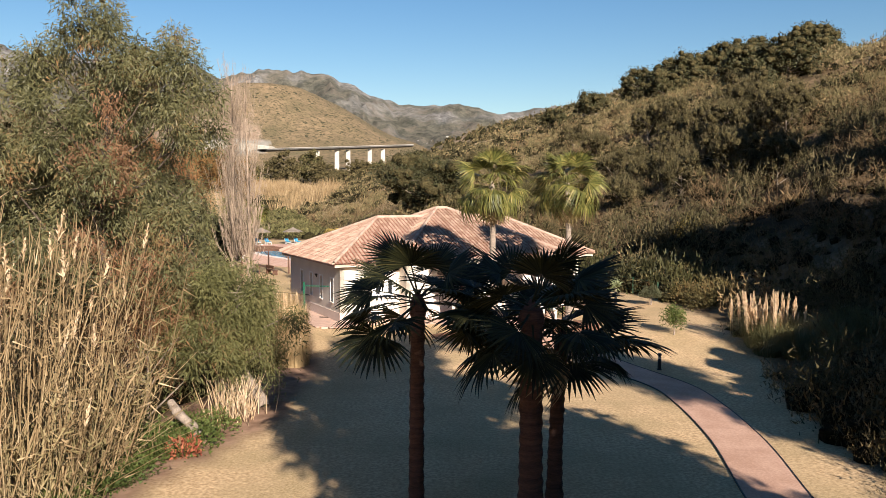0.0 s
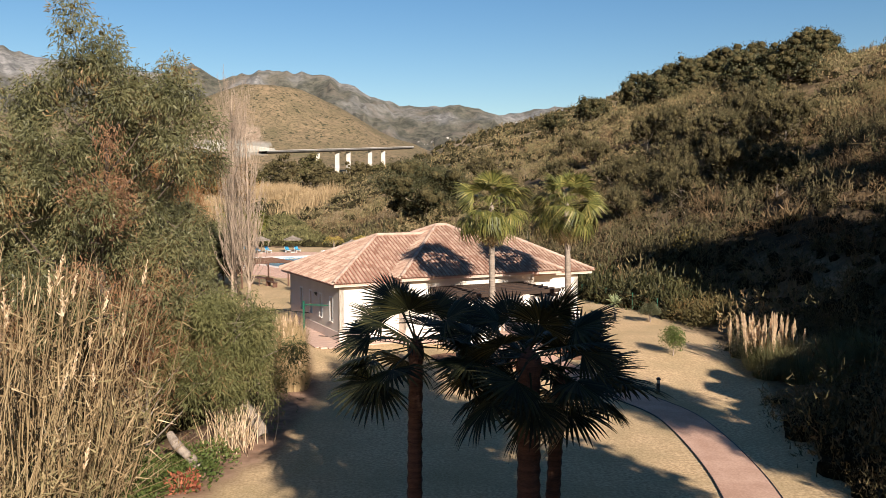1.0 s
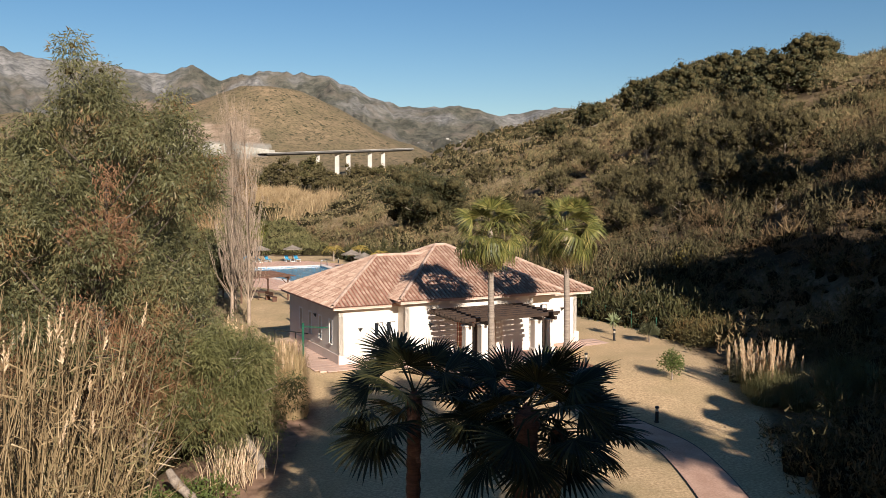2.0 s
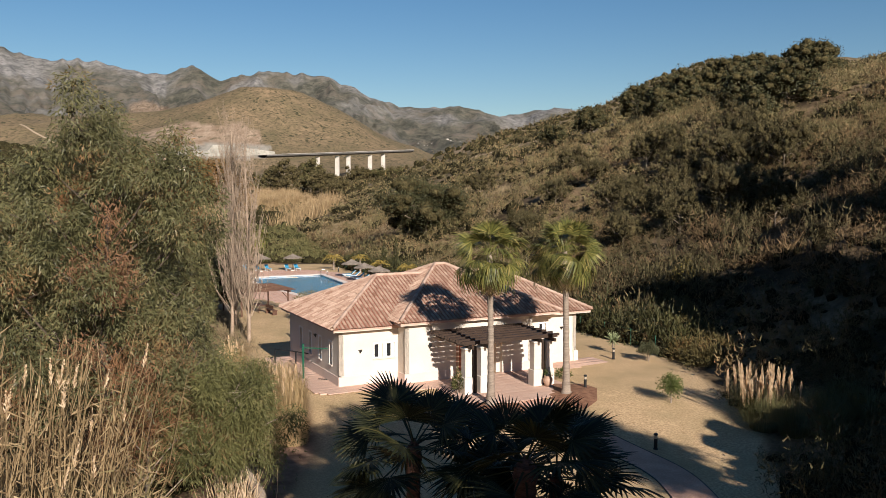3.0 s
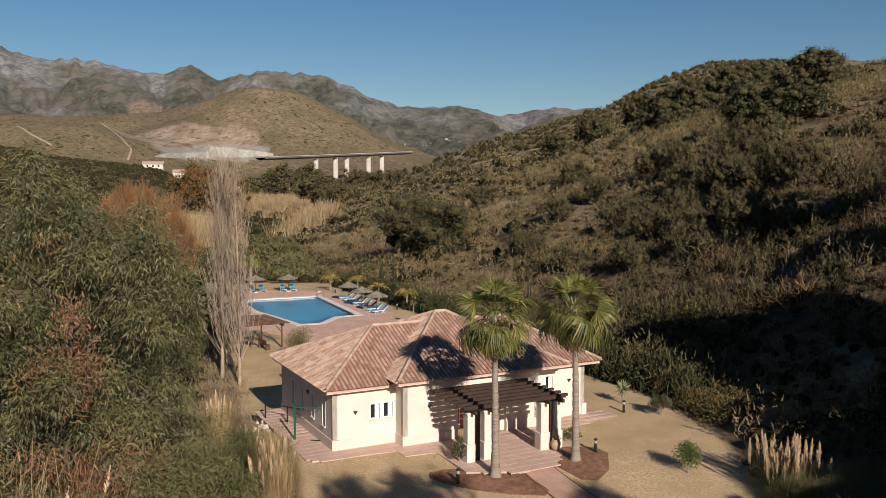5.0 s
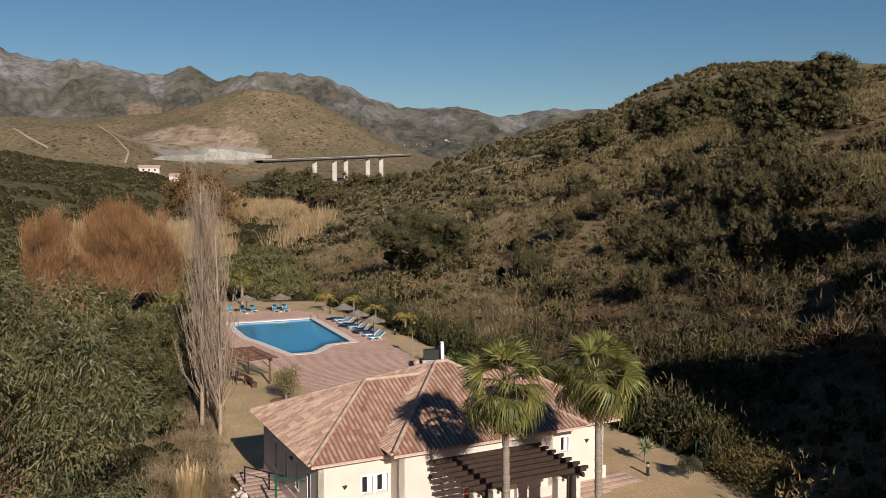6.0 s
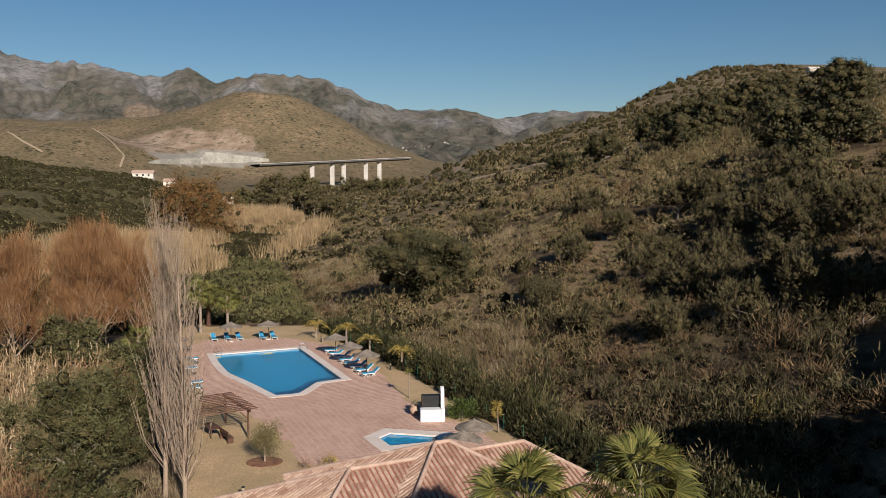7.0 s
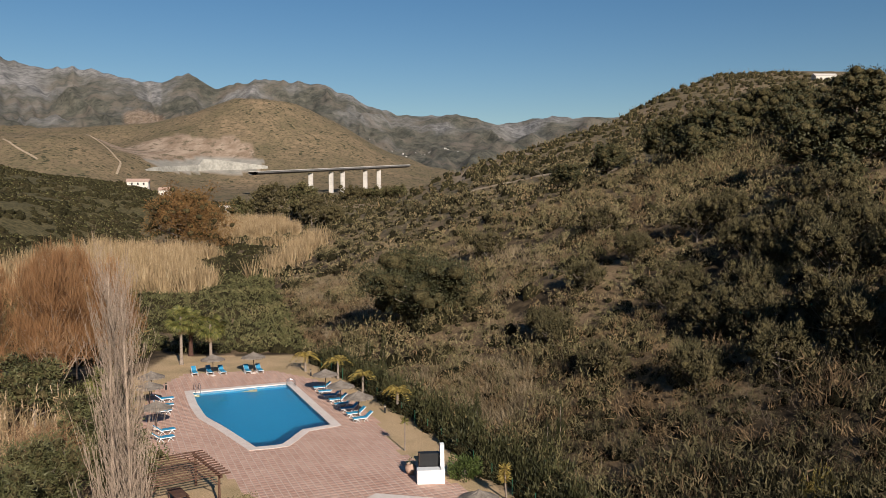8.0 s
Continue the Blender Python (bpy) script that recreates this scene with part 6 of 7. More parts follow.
def log(a, b, r, label):
    L = thing("fallen_log", a, 0, label, "log")
    d = np.array(b) - np.array(a)
    v, f = tubes([[(*(d * t + np.array([0.04, 0.03, 0.0]) * math.sin(t * 7)), r * (1 - 0.25 * t) * (1 + 0.12 * math.sin(t * 11))) for t in np.linspace(0, 1, 8)]], 10)
    mesh_object("stem", v, f, M_BARK, L, smooth=True)


log((-8.1, 27.3, -0.6), (-9.4, 28.2, 0.35), 0.19, "weathered leaning trunk on bare soil")
log((-6.75, 31.0, -0.6), (-8.2, 32.4, 1.2), 0.22, "leaning grey trunk under the pepper tree")

# ---- front lawn shrubs ----
leaf_tree("citrus_tree", (12.4, 44.2, gz(12.4, 44.2) - 0.03), 1.5, 0.55, 1500, M_GREENTREE, "small round citrus tree on the lawn", 71, M_BARK, 0.05, (0.12, 0.06), 0.42, 0, 8, 0.3, 2, 0.35, 0.9)
M_CLIPPED = leafy("clipped_bush_leaf", (0.04, 0.045, 0.022), (0.13, 0.13, 0.068), None, 0.15, 0.6, 0.4)
bush("clipped_bush", (13.7, 54.4, gz(13.7, 54.4)), (0.68, 0.66, 0.55), 4200, M_CLIPPED, "round clipped dark green bush", (0.07, 0.04), 13)


M_YUCCA = leafy("yucca_leaf", (0.16, 0.19, 0.09), (0.34, 0.37, 0.2), None, 0.3, 0.5)


def rosette(name, at, h, n, mat, label, length=0.6, width=0.07, stem=0.07, seed=1, category="yucca", heads=1):
    y = thing(name, at, 0, label, category)
    r = np.random.default_rng(seed)
    P, Q = [], []
    for k in range(heads):
        tip = np.array([r.normal() * 0.18 * (heads > 1), r.normal() * 0.18 * (heads > 1), h * (1 if k == 0 else r.uniform(0.6, 0.9))])
        P.append([(0, 0, -0.1, stem), (tip[0] * 0.6, tip[1] * 0.6, tip[2] * 0.5, stem * 0.8), (*tip, stem * 0.7)])
        d = unit(n)
        d[:, 2] = d[:, 2] * 0.8 + 0.35
        Q.append(leaves(np.repeat(tip[None], n, 0), d, length * r.uniform(0.7, 1.1, n), width, -0.06))
    v, f = tubes(P, 7)
    mesh_object("stem", v, f, M_PALMTRUNK, y)
    mesh_object("foliage", *joined(Q), mat, y)
    return y


rosette("agave_tree", (11.9, 57.2, 0.0), 0.95, 60, M_YUCCA, "young pale green yucca on a thin stem by the hedge", 0.7, 0.1, 0.06, 3)

# ---- pool terrace ----
DZ = -0.43
M_WATER = bpy.data.materials.new("pool_water")
M_WATER.use_nodes = True
_w = M_WATER.node_tree.nodes["Principled BSDF"]
_w.inputs["Transmission Weight"].default_value, _w.inputs["IOR"].default_value, _w.inputs["Roughness"].default_value = 1.0, 1.33, 0.12
_w.inputs["Specular IOR Level"].default_value = 0.3
_w.inputs["Base Color"].default_value = (0.55, 0.85, 0.95, 1)
_n = M_WATER.node_tree.nodes.new("ShaderNodeTexNoise")
_n.inputs["Scale"].default_value = 3.2
_b = M_WATER.node_tree.nodes.new("ShaderNodeBump")
_b.inputs["Strength"].default_value, _b.inputs["Distance"].default_value = 0.6, 0.1
M_WATER.node_tree.links.new(_n.outputs["Fac"], _b.inputs["Height"])
M_WATER.node_tree.links.new(_b.outputs["Normal"], _w.inputs["Normal"])
M_BLUE = surface("blue_mattress", (0.025, 0.2, 0.36), (0.06, 0.32, 0.5), 2, 0.8, 0.1)
M_THATCH = surface("grey_thatch", (0.14, 0.11, 0.085), (0.3, 0.25, 0.2), 2.5, 0.95, 0.9, 0.03, 10)
M_ROSEWOOD = surface("weathered_red_brown_wood", (0.075, 0.035, 0.022), (0.16, 0.085, 0.055), 2, 0.75, 0.3, 0.01, 12)
M_STEEL = plain("polished_steel", (0.6, 0.6, 0.6), 0.25, 0.5, 1.0)

deck = paved("pool_terrace", grid_cells(DECK, 0.5, 22.5, (offset_poly(POOL, 0.45), offset_poly(KID, 0.5))), 0.5, 22.5, DZ, M_PAVER, 0.06, "terracotta-pink paver terrace round the pool", 300)


def pool(name, poly, depth, rim, label):
    p = thing(name, (0, 0, 0), 0, label, "swimming pool")
    # basin
    bm = bmesh.new()
    top, low = [bm.verts.new((x, y, DZ - 0.02)) for x, y in poly], [bm.verts.new((x, y, DZ - depth)) for x, y in poly]
    n = len(poly)
    for i in range(n):
        bm.faces.new((top[i], low[i], low[(i + 1) % n], top[(i + 1) % n]))
    bm.faces.new(low)
    part("basin", bm, M_POOLTILE, p, "blue tiled basin")
    bm = bmesh.new()
    bm.faces.new([bm.verts.new((x, y, DZ - 0.13)) for x, y in poly])
    w = part("water", bm, M_WATER, p, "clear still blue water")
    w.visible_shadow = False
    out = offset_poly(poly, rim)
    inn = offset_poly(poly, -0.06)
    for i in range(n):
        j = (i + 1) % n
        bm = bmesh.new()
        q = [inn[i], inn[j], out[j], out[i]]
        a, b = [bm.verts.new((*v, DZ - 0.1)) for v in q], [bm.verts.new((*v, DZ + 0.03)) for v in q]
        bm.faces.new(b)
        for k in range(4):
            bm.faces.new((a[k], a[(k + 1) % 4], b[(k + 1) % 4], b[k]))
        bmesh.ops.recalc_face_normals(bm, faces=bm.faces)
        part("coping", bm, M_COPING, p, "pale stone coping")
    return p


def round_left(poly):
    """The long curved side gets softer corners."""
    out = []
    n = len(poly)
    for i, q in enumerate(poly):
        if i in (6, 7, 8, 1):
            p, r = np.array(poly[i - 1]), np.array(poly[(i + 1) % n])
            q = np.array(q)
            out += [tuple(q + (p - q) * 0.28), tuple(q * 0.94 + (p + r) * 0.03), tuple(q + (r - q) * 0.28)]
        else:
            out.append(q)
    return out


main_pool = pool("swimming_pool", round_left(POOL), 1.5, 0.75, "large blue swimming pool with pale stone rim")
kids_pool = pool("paddling_pool", KID, 0.42, 1.0, "small blue paddling pool with wide pale rim")


def ladder(at, turn):
    h = thing("pool_ladder", at, turn, "curved steel pool handrails", "pool ladder")
    for s in (-0.25, 0.25):
        pts = [(-0.45, s, 0, 0.022)] + [(-0.45 + 0.45 * (1 - math.cos(a)), s, 0.5 + 0.3 * math.sin(a), 0.022) for a in np.linspace(0, math.pi, 9)] + [(0.45, s, -0.6, 0.022)]
        v, f = tubes([pts], 6)
        mesh_object("handrail", v, f, M_STEEL, h)


ladder((-16.2, 113.6, DZ + 0.02), 200)
ladder((-25.6, 111.4, DZ + 0.02), -60)


def lounger(at, turn, first=[]):
    if first:
        return copy_thing(first[0], pose(*at, 0, 0, turn))
    s = thing("sun_lounger", at, turn, "white plastic sun lounger with blue mattress", "sun lounger", "pool loungers")
    bm = bmesh.new()
    for y in (-0.32, 0.28):
        add_box(bm, -0.95, y, 0.3, 0.4, y + 0.05, 0.36, bevel=0.01)
    for x in (-0.9, -0.35, 0.3):
        add_box(bm, x, -0.27, 0.31, x + 0.05, 0.28, 0.35)
    part("frame", bm, M_WHITE, s)
    for x, d in ((-0.6, -0.22), (-0.6, 0.22), (0.2, -0.22), (0.2, 0.22)):
        for y in (-0.31, 0.31):
            if d < 0:
                v, f = tubes([[(x - 0.22, y, 0.0, 0.03), (x, y, 0.31, 0.03)]], 6)
            else:
                v, f = tubes([[(x + 0.22, y, 0.0, 0.03), (x, y, 0.31, 0.03)]], 6)
            mesh_object("leg", v, f, M_WHITE, s)
    part("mattress", box(-0.95, -0.27, 0.36, 0.36, 0.27, 0.42, bevel=0.02), M_BLUE, s, "blue mattress")
    bm = box(0, -0.29, 0.0, 0.72, 0.29, 0.05, bevel=0.015)
    bm.transform(Matrix.Translation((0.36, 0, 0.36)) @ Matrix.Rotation(radians(-38), 4, "Y"))
    b = part("backrest", bm, M_WHITE, s)
    bm = box(0.02, -0.26, 0.052, 0.7, 0.26, 0.11, bevel=0.02)
    bm.transform(Matrix.Translation((0.36, 0, 0.36)) @ Matrix.Rotation(radians(-38), 4, "Y"))
    part("back_cushion", bm, M_BLUE, b, "blue back cushion")
    first.append(s)
    return s


for k in range(8):
    t = k / 7
    lounger((-12.6 + 5.4 * t, 112.0 - 12.2 * t, DZ), 24 + (k * 37 % 9) - 4)
for x, y in ((-28.3, 119.6), (-26.7, 120.0), (-25.3, 120.2), (-22.5, 120.6), (-21.2, 121.0)):
    lounger((x, y, DZ), 112 + (x * 7 % 8))
for x, y in ((-23.9, 95.8), (-23.3, 93.6), (-26.3, 102.2), (-26.8, 104.4), (-27.6, 107.0)):
    lounger((x, y, DZ), 205 + (y * 5 % 10))
lounger((1.4, 78.4, DZ), 30)
lounger((0.6, 74.2, DZ), 10)


def parasol(at, r=1.35, first=[]):
    if first:
        return copy_thing(first[0], pose(*at, 0, 0, at[0] * 57 % 360))
    p = thing("thatched_parasol", at, 0, "grey thatched parasol on a dark pole", "parasol", "thatched parasols")
    part("pole", lathe([(0.04, 0), (0.04, 2.2)], 8), M_DARKWOOD, p)
    part("base", lathe([(0.3, 0), (0.3, 0.06), (0.08, 0.12), (0.06, 0.14)], 12), M_COPING, p)
    rr = np.random.default_rng(8)
    bm = lathe([(r, 1.84), (r * 0.98, 1.9), (r * 0.55, 2.12), (r * 0.12, 2.38), (0.03, 2.5), (0.02, 2.5)], 26)
    for v in bm.verts:
        v.co.z += rr.uniform(-0.03, 0.03)
        v.co.x *= rr.uniform(0.96, 1.04)
    part("canopy", bm, M_THATCH, p, "grey straw canopy")
    n = 160
    a = rr.uniform(0, 2 * np.pi, n)
    c = np.stack([np.cos(a) * r * 0.97, np.sin(a) * r * 0.97, np.full(n, 1.88)], 1)
    d = np.stack([np.cos(a) * 0.4, np.sin(a) * 0.4, np.full(n, -1.0)], 1)
    v, f = leaves(c, d, 0.16, 0.05)
    mesh_object("fringe", v, f, M_THATCH, p)["kind"] = "stuff"
    first.append(p)
    return p


for x, y in ((-26.0, 119.0), (-21.7, 120.4), (-12.1, 110.9), (-9.9, 105.6), (-7.7, 101.1), (-25.1, 97.4), (-28.4, 105.2), (-29.8, 109.8), (2.2, 75.2), (1.3, 72.3)):
    parasol((x, y, DZ))


# masonry barbecue
def barbecue():
    b = thing("masonry_barbecue", (-0.85, 83.3, DZ), 5, "white masonry barbecue with tall rounded side wall", "barbecue")
    part("counter", box(-0.95, -0.1, -0.1, 0.72, 0.75, 0.98, bevel=0.02), M_WHITE, b)
    part("hearth", box(-0.75, 0.76, 0.3, 0.72, 1.5, 0.9), M_BLACK, b, "black hearth block")
    part("hood", box(-0.8, 0.9, 0.9, 0.72, 1.5, 1.9, bevel=0.03), M_BLACK, b, "black hood block")
    part("grille_frame", box(-0.78, 0.74, 1.0, -0.7, 0.82, 2.0), M_DARKWOOD, b)
    bm = bmesh.new()
    prof = [(-0.1, -0.1), (1.55, -0.1), (1.55, 2.3)] + [(1.05 + 0.5 * math.cos(a), 2.3 + 0.32 * math.sin(a)) for a in np.linspace(0.4, math.pi, 7)] + [(0.5, 1.5), (0.35, 1.1), (-0.1, 1.0)]
    lo, hi = [bm.verts.new((0.74, y, z)) for y, z in prof], [bm.verts.new((1.02, y, z)) for y, z in prof]
    bm.faces.new(lo)
    bm.faces.new(hi[::-1])
    for i in range(len(prof)):
        bm.faces.new((lo[i], lo[(i + 1) % len(prof)], hi[(i + 1) % len(prof)], hi[i]))
    bmesh.ops.recalc_face_normals(bm, faces=bm.faces)
    part("side_wall", bm, M_WHITE, b, "white rounded wing wall")


barbecue()
pot((-2.35, 85.4, DZ), 0.42, 0.8, "large terracotta pot behind the barbecue")
bush("round_shrub", (1.6, 84.6, DZ), (1.25, 1.35, 0.15), 1900, M_GREENTREE, "large round green shrub beside the barbecue", (0.2, 0.09), 14)


# garden pergola with cane roof
def garden_pergola():
    a, b, c = np.array([-14.4, 78.9]), np.array([-17.4, 83.4]), np.array([-18.6, 76.1])
    p = thing("garden_pergola", (a[0], a[1], DZ), math.degrees(math.atan2(*(b - a)[::-1])), "weathered wooden pergola with cane roof", "pergola")
    L, W = 5.4, 5.0
    for x in (0.2, L - 0.2):
        for y in (0.2, W - 0.2):
            part("post", lathe([(0.09, -0.3), (0.08, 2.05)], 8), M_ROSEWOOD, p).location = (x, y, 0)
    for y in (0.2, W - 0.2):
        part("beam", box(-0.3, y - 0.07, 2.05, L + 0.3, y + 0.07, 2.22), M_ROSEWOOD, p)
    for k in range(12):
        x = -0.15 + k * (L + 0.3) / 11
        v, f = tubes([[(x, -0.45, 2.28, 0.05), (x, W + 0.4, 2.28, 0.045)]], 6)
        mesh_object("rafter", v, f, M_ROSEWOOD, p)
    for x in (0.2, L - 0.2):
        for y, s in ((0.2, 1), (W - 0.2, -1)):
            v, f = tubes([[(x, y, 1.4, 0.04), (x, y + 0.6 * s, 2.05, 0.04)]], 6)
            mesh_object("brace", v, f, M_ROSEWOOD, p)
    rr = np.random.default_rng(5)
    n = 150
    s = np.stack([rr.uniform(0.3, L, n), rr.uniform(0.9, W + 0.2, n), rr.uniform(2.33, 2.4, n)], 1)
    d = np.stack([rr.normal(0, 1, n), rr.normal(0, 0.25, n), rr.normal(0, 0.03, n)], 1)
    v, f = leaves(s, d, 1.0, 0.035, 0.02)
    mesh_object("cane_roof", v, f, M_THATCHLEAF, p, "loose brown canes")
    t = thing("garden_bench", (-16.1, 78.2, gz(-16.1, 78.2)), 125, "weathered wooden bench under the pergola", "bench")
    part("seat", box(-0.9, -0.22, 0.42, 0.9, 0.22, 0.47, bevel=0.01), M_ROSEWOOD, t)
    part("backrest", box(-0.9, 0.2, 0.6, 0.9, 0.24, 0.9, bevel=0.01), M_ROSEWOOD, t)
    for x in (-0.8, 0.74):
        part("leg", box(x, -0.2, -0.05, x + 0.06, 0.24, 0.42), M_ROSEWOOD, t)
    e = thing("picnic_table", (-17.6, 79.6, gz(-17.6, 79.6)), 125, "weathered wooden table under the pergola", "table")
    part("tabletop", box(-1.0, -0.45, 0.7, 1.0, 0.45, 0.75, bevel=0.01), M_ROSEWOOD, e)
    for x in (-0.85, 0.79):
        for y in (-0.38, 0.32):
            part("leg", box(x, y, -0.05, x + 0.06, y + 0.06, 0.7), M_ROSEWOOD, e)


M_THATCHLEAF = leafy("loose_cane", (0.12, 0.07, 0.045), (0.26, 0.17, 0.11), None, 0.1, 0.9)
garden_pergola()
tagged(part("mulch_circle", prism([(-12.3 + 1.25 * math.cos(a), 73.4 + 1.1 * math.sin(a)) for a in np.linspace(0, 2 * math.pi, 25)[:-1]], -0.8, gz(-12.3, 73.4) + 0.03), M_MULCH), "round mulch bed under the olive", "planting bed", kind="structure")
M_OLIVE = leafy("olive_leaf", (0.12, 0.1, 0.045), (0.3, 0.25, 0.11), None, 0.3, 0.6)
leaf_tree("olive_tree", (-12.3, 73.5, gz(-12.3, 73.5) - 0.02), 2.6, 1.0, 2600, M_OLIVE, "small grey-green olive tree on the lawn", 72, M_BARK, 0.08, (0.16, 0.05), 0.6, 0, 9, 0.5, 3, 0.25, 0.9)
bush("yellow_shrub", (-7.7, 72.6, DZ), (0.5, 0.6, 0.15), 220, M_YELLOW, "sparse yellow shrub behind the house", (0.14, 0.05), 15)
bush("bare_shrub", (-9.3, 71.9, DZ), (0.35, 0.7, 0.1), 60, M_BROWNLEAF, "small bare brown shrub behind the house", (0.2, 0.03), 16)


def date_palm(at, h, n, mat, label, seed, L=1.75):
    p = thing("date_palm", at, 0, label, "palm tree", "yellow date palms")
    r = np.random.default_rng(seed)
    part("trunk", trunk_mesh(h, 0.13, 0.1, (0, 0), 1.3, 8, 9, 0.05, seed), M_PALMTRUNK, p)
    for k in range(n):
        a, el = k * 2.4 + r.uniform(-0.3, 0.3), r.uniform(0.25, 1.2)
        t = np.linspace(0, 1, 12)
        out = np.array([math.cos(a), math.sin(a), 0])
        spine = np.array([0, 0, h]) + out * (t * L * math.cos(el))[:, None] + np.array([0, 0, 1]) * (t * L * math.sin(el) - 0.9 * t ** 2 * L * 0.8)[:, None]
        side = np.array([-out[1], out[0], 0])
        c = np.repeat(spine[1:], 2, 0)
        s = np.where(np.arange(len(c)) % 2, 1, -1)[:, None]
        d = side * s + out * 0.7 + np.array([0, 0, -0.25])
        v1, f1 = leaves(c, d, 0.34 * L / 1.35, 0.06, -0.1)
        v2, f2 = tubes([[(*q, 0.014) for q in spine[::3]]], 3)
        mesh_object("frond", *joined([(v1, f1), (v2, np.concatenate([f2[:, [0, 1, 2]], f2[:, [0, 2, 3]]]))]), mat, p)


for k, (x, y) in enumerate(((-15.9, 121.4), (-11.6, 117.3), (-8.2, 110.7), (-4.2, 102.8))):
    date_palm((x, y, DZ - 0.05), 1.9 + 0.25 * (k % 2), 13, M_YELLOW, "young date palm with yellowed fronds by the hedge", 80 + k)
rosette("yucca", (-3.0, 91.0, DZ - 0.02), 2.4, 60, M_FRONDLIT, "slender yucca with a yellow-green head", 0.55, 0.06, 0.06, 4)
rosette("yucca", (4.3, 80.2, DZ - 0.02), 2.2, 60, M_YELLOW, "yellow-headed yucca cluster by the terrace", 0.6, 0.06, 0.06, 5, heads=4)


# ---- hedge and fence along the foot of the slope ----
def hedge():
    y = np.arange(56, 127, 0.22)
    x = np.interp(y, TOE_Y, TOE_X) + rng.uniform(0.0, 2.6, len(y))
    scatter("hedge", x, y, rng.uniform(0.7, 1.25, len(y)), [tuft(170, 0.95, 1.3, (0.2, 0.09), 300 + k, 0.3) for k in range(5)], M_HEDGE, "dense dark green hedge below the slope", "hedge", 0.1, rng.uniform(1.3, 2.0, len(y)), 1, 0.82)
    f = thing("wire_fence", (0, 0, 0), 0, "green wire fence at the foot of the slope", "fence")
    pts = [(float(np.interp(q, TOE_Y, TOE_X)) - 0.35, float(q)) for q in np.arange(57, 124, 3.0)]
    for px, py in pts:
        part("post", box(px - 0.025, py - 0.025, gz(px, py) - 0.2, px + 0.025, py + 0.025, gz(px, py) + 1.25), M_GREENMETAL, f)
    for h in (0.35, 0.75, 1.2):
        v, q = tubes([[(px, py, gz(px, py) + h, 0.006) for px, py in pts]], 3)
        mesh_object("wire", v, q, M_GREENMETAL, f)


hedge()
for k, (x, y, h) in enumerate(((7.6, 84.5, 3.6), (8.8, 86.5, 4.2), (-8.5, 121, 3.6), (-6.6, 118, 4.0), (3.0, 96.0, 3.2))):
    c = thing("cypress", (x, y, gz(x, y) - 0.1), 0, "slim dark columnar cypress", "tree", "cypresses")
    v, f = tuft(900, 0.42, h, (0.24, 0.07), 400 + k, 1.6)
    taper = np.clip(1.25 - 0.8 * v[:, 2] / h, 0.15, 1)
    v[:, 0] *= taper
    v[:, 1] *= taper
    mesh_object("foliage", v, f, M_HEDGE, c)
    v, f = tubes([[(0, 0, -0.1, 0.07), (0, 0, h * 0.8, 0.02)]], 6)
    mesh_object("trunk", v, f, M_BARK, c)
M_BRAMBLE = leafy("bramble_leaf", (0.045, 0.042, 0.016), (0.14, 0.11, 0.042), (0.24, 0.135, 0.055), 0.2, 0.6, 0.5)
scatter("brown_bramble", rng.uniform(15.9, 19, 70), rng.uniform(52, 66, 70), rng.uniform(0.9, 1.4, 70), [tuft(380, 1, 1.1, (0.15, 0.06), 320 + k, 0.2) for k in range(3)], M_BRAMBLE, "brown-leaved bramble bank beside the lawn", "bramble", 0.1)
M_YELLOWBUSH = leafy("mustard_leaf", (0.1, 0.085, 0.02), (0.24, 0.18, 0.05), None, 0.25, 0.7)
bush("yellow_bush", (20.4, 69.0, gz(20.4, 69.0)), (1.4, 1.4, 0.1), 1200, M_YELLOWBUSH, "mustard-yellow bush on the slope", (0.18, 0.1), 17)
bush("dark_thicket", (20.3, 42.0, gz(20.3, 42.0)), (2.2, 1.8, 0.0), 3600, M_SHADEBROOM, "grey-green thicket behind the pampas grass", (0.16, 0.03), 18)

# ---- trees on the slope ----
OAKS = "dark evergreen oak on the hillside"


def oak(x, y, h, s, n, seed, leaf=(0.32, 0.16), label=OAKS):
    leaf_tree("oak_tree", (x, y, gz(x, y) - 0.2), h, s, n, M_OAK, label, seed, M_BARK, 0.3, leaf, s * 0.34, 0, 13, 0.25, 5, 0.08, 0.75, group="hillside oaks", fold="blade", core=0.6)


oak(-2.6, 128.5, 8.4, 6.6, 28000, 100, (0.28, 0.15), "large dark evergreen oak above the pool")
for k, (x, y, h, s) in enumerate(((47, 203, 9, 5), (54, 196, 9, 5.5), (61, 200, 10, 5.5), (69, 205, 10, 5.5), (77, 208, 10, 5.5), (88, 203, 11, 6), (95, 210, 9, 5), (46, 176, 7, 4.5), (51.5, 181, 8, 4.5), (66, 184, 8, 5), (73, 190, 8, 5), (47, 131, 6.5, 4.2), (51.5, 126, 6.5, 4), (45, 121, 5, 3.2), (36, 205, 6, 4), (27, 204, 5, 3.5), (58, 160, 6, 4), (80, 180, 8, 5))):
    oak(x, y, h, s, 4000, 110 + k, (0.36, 0.28))
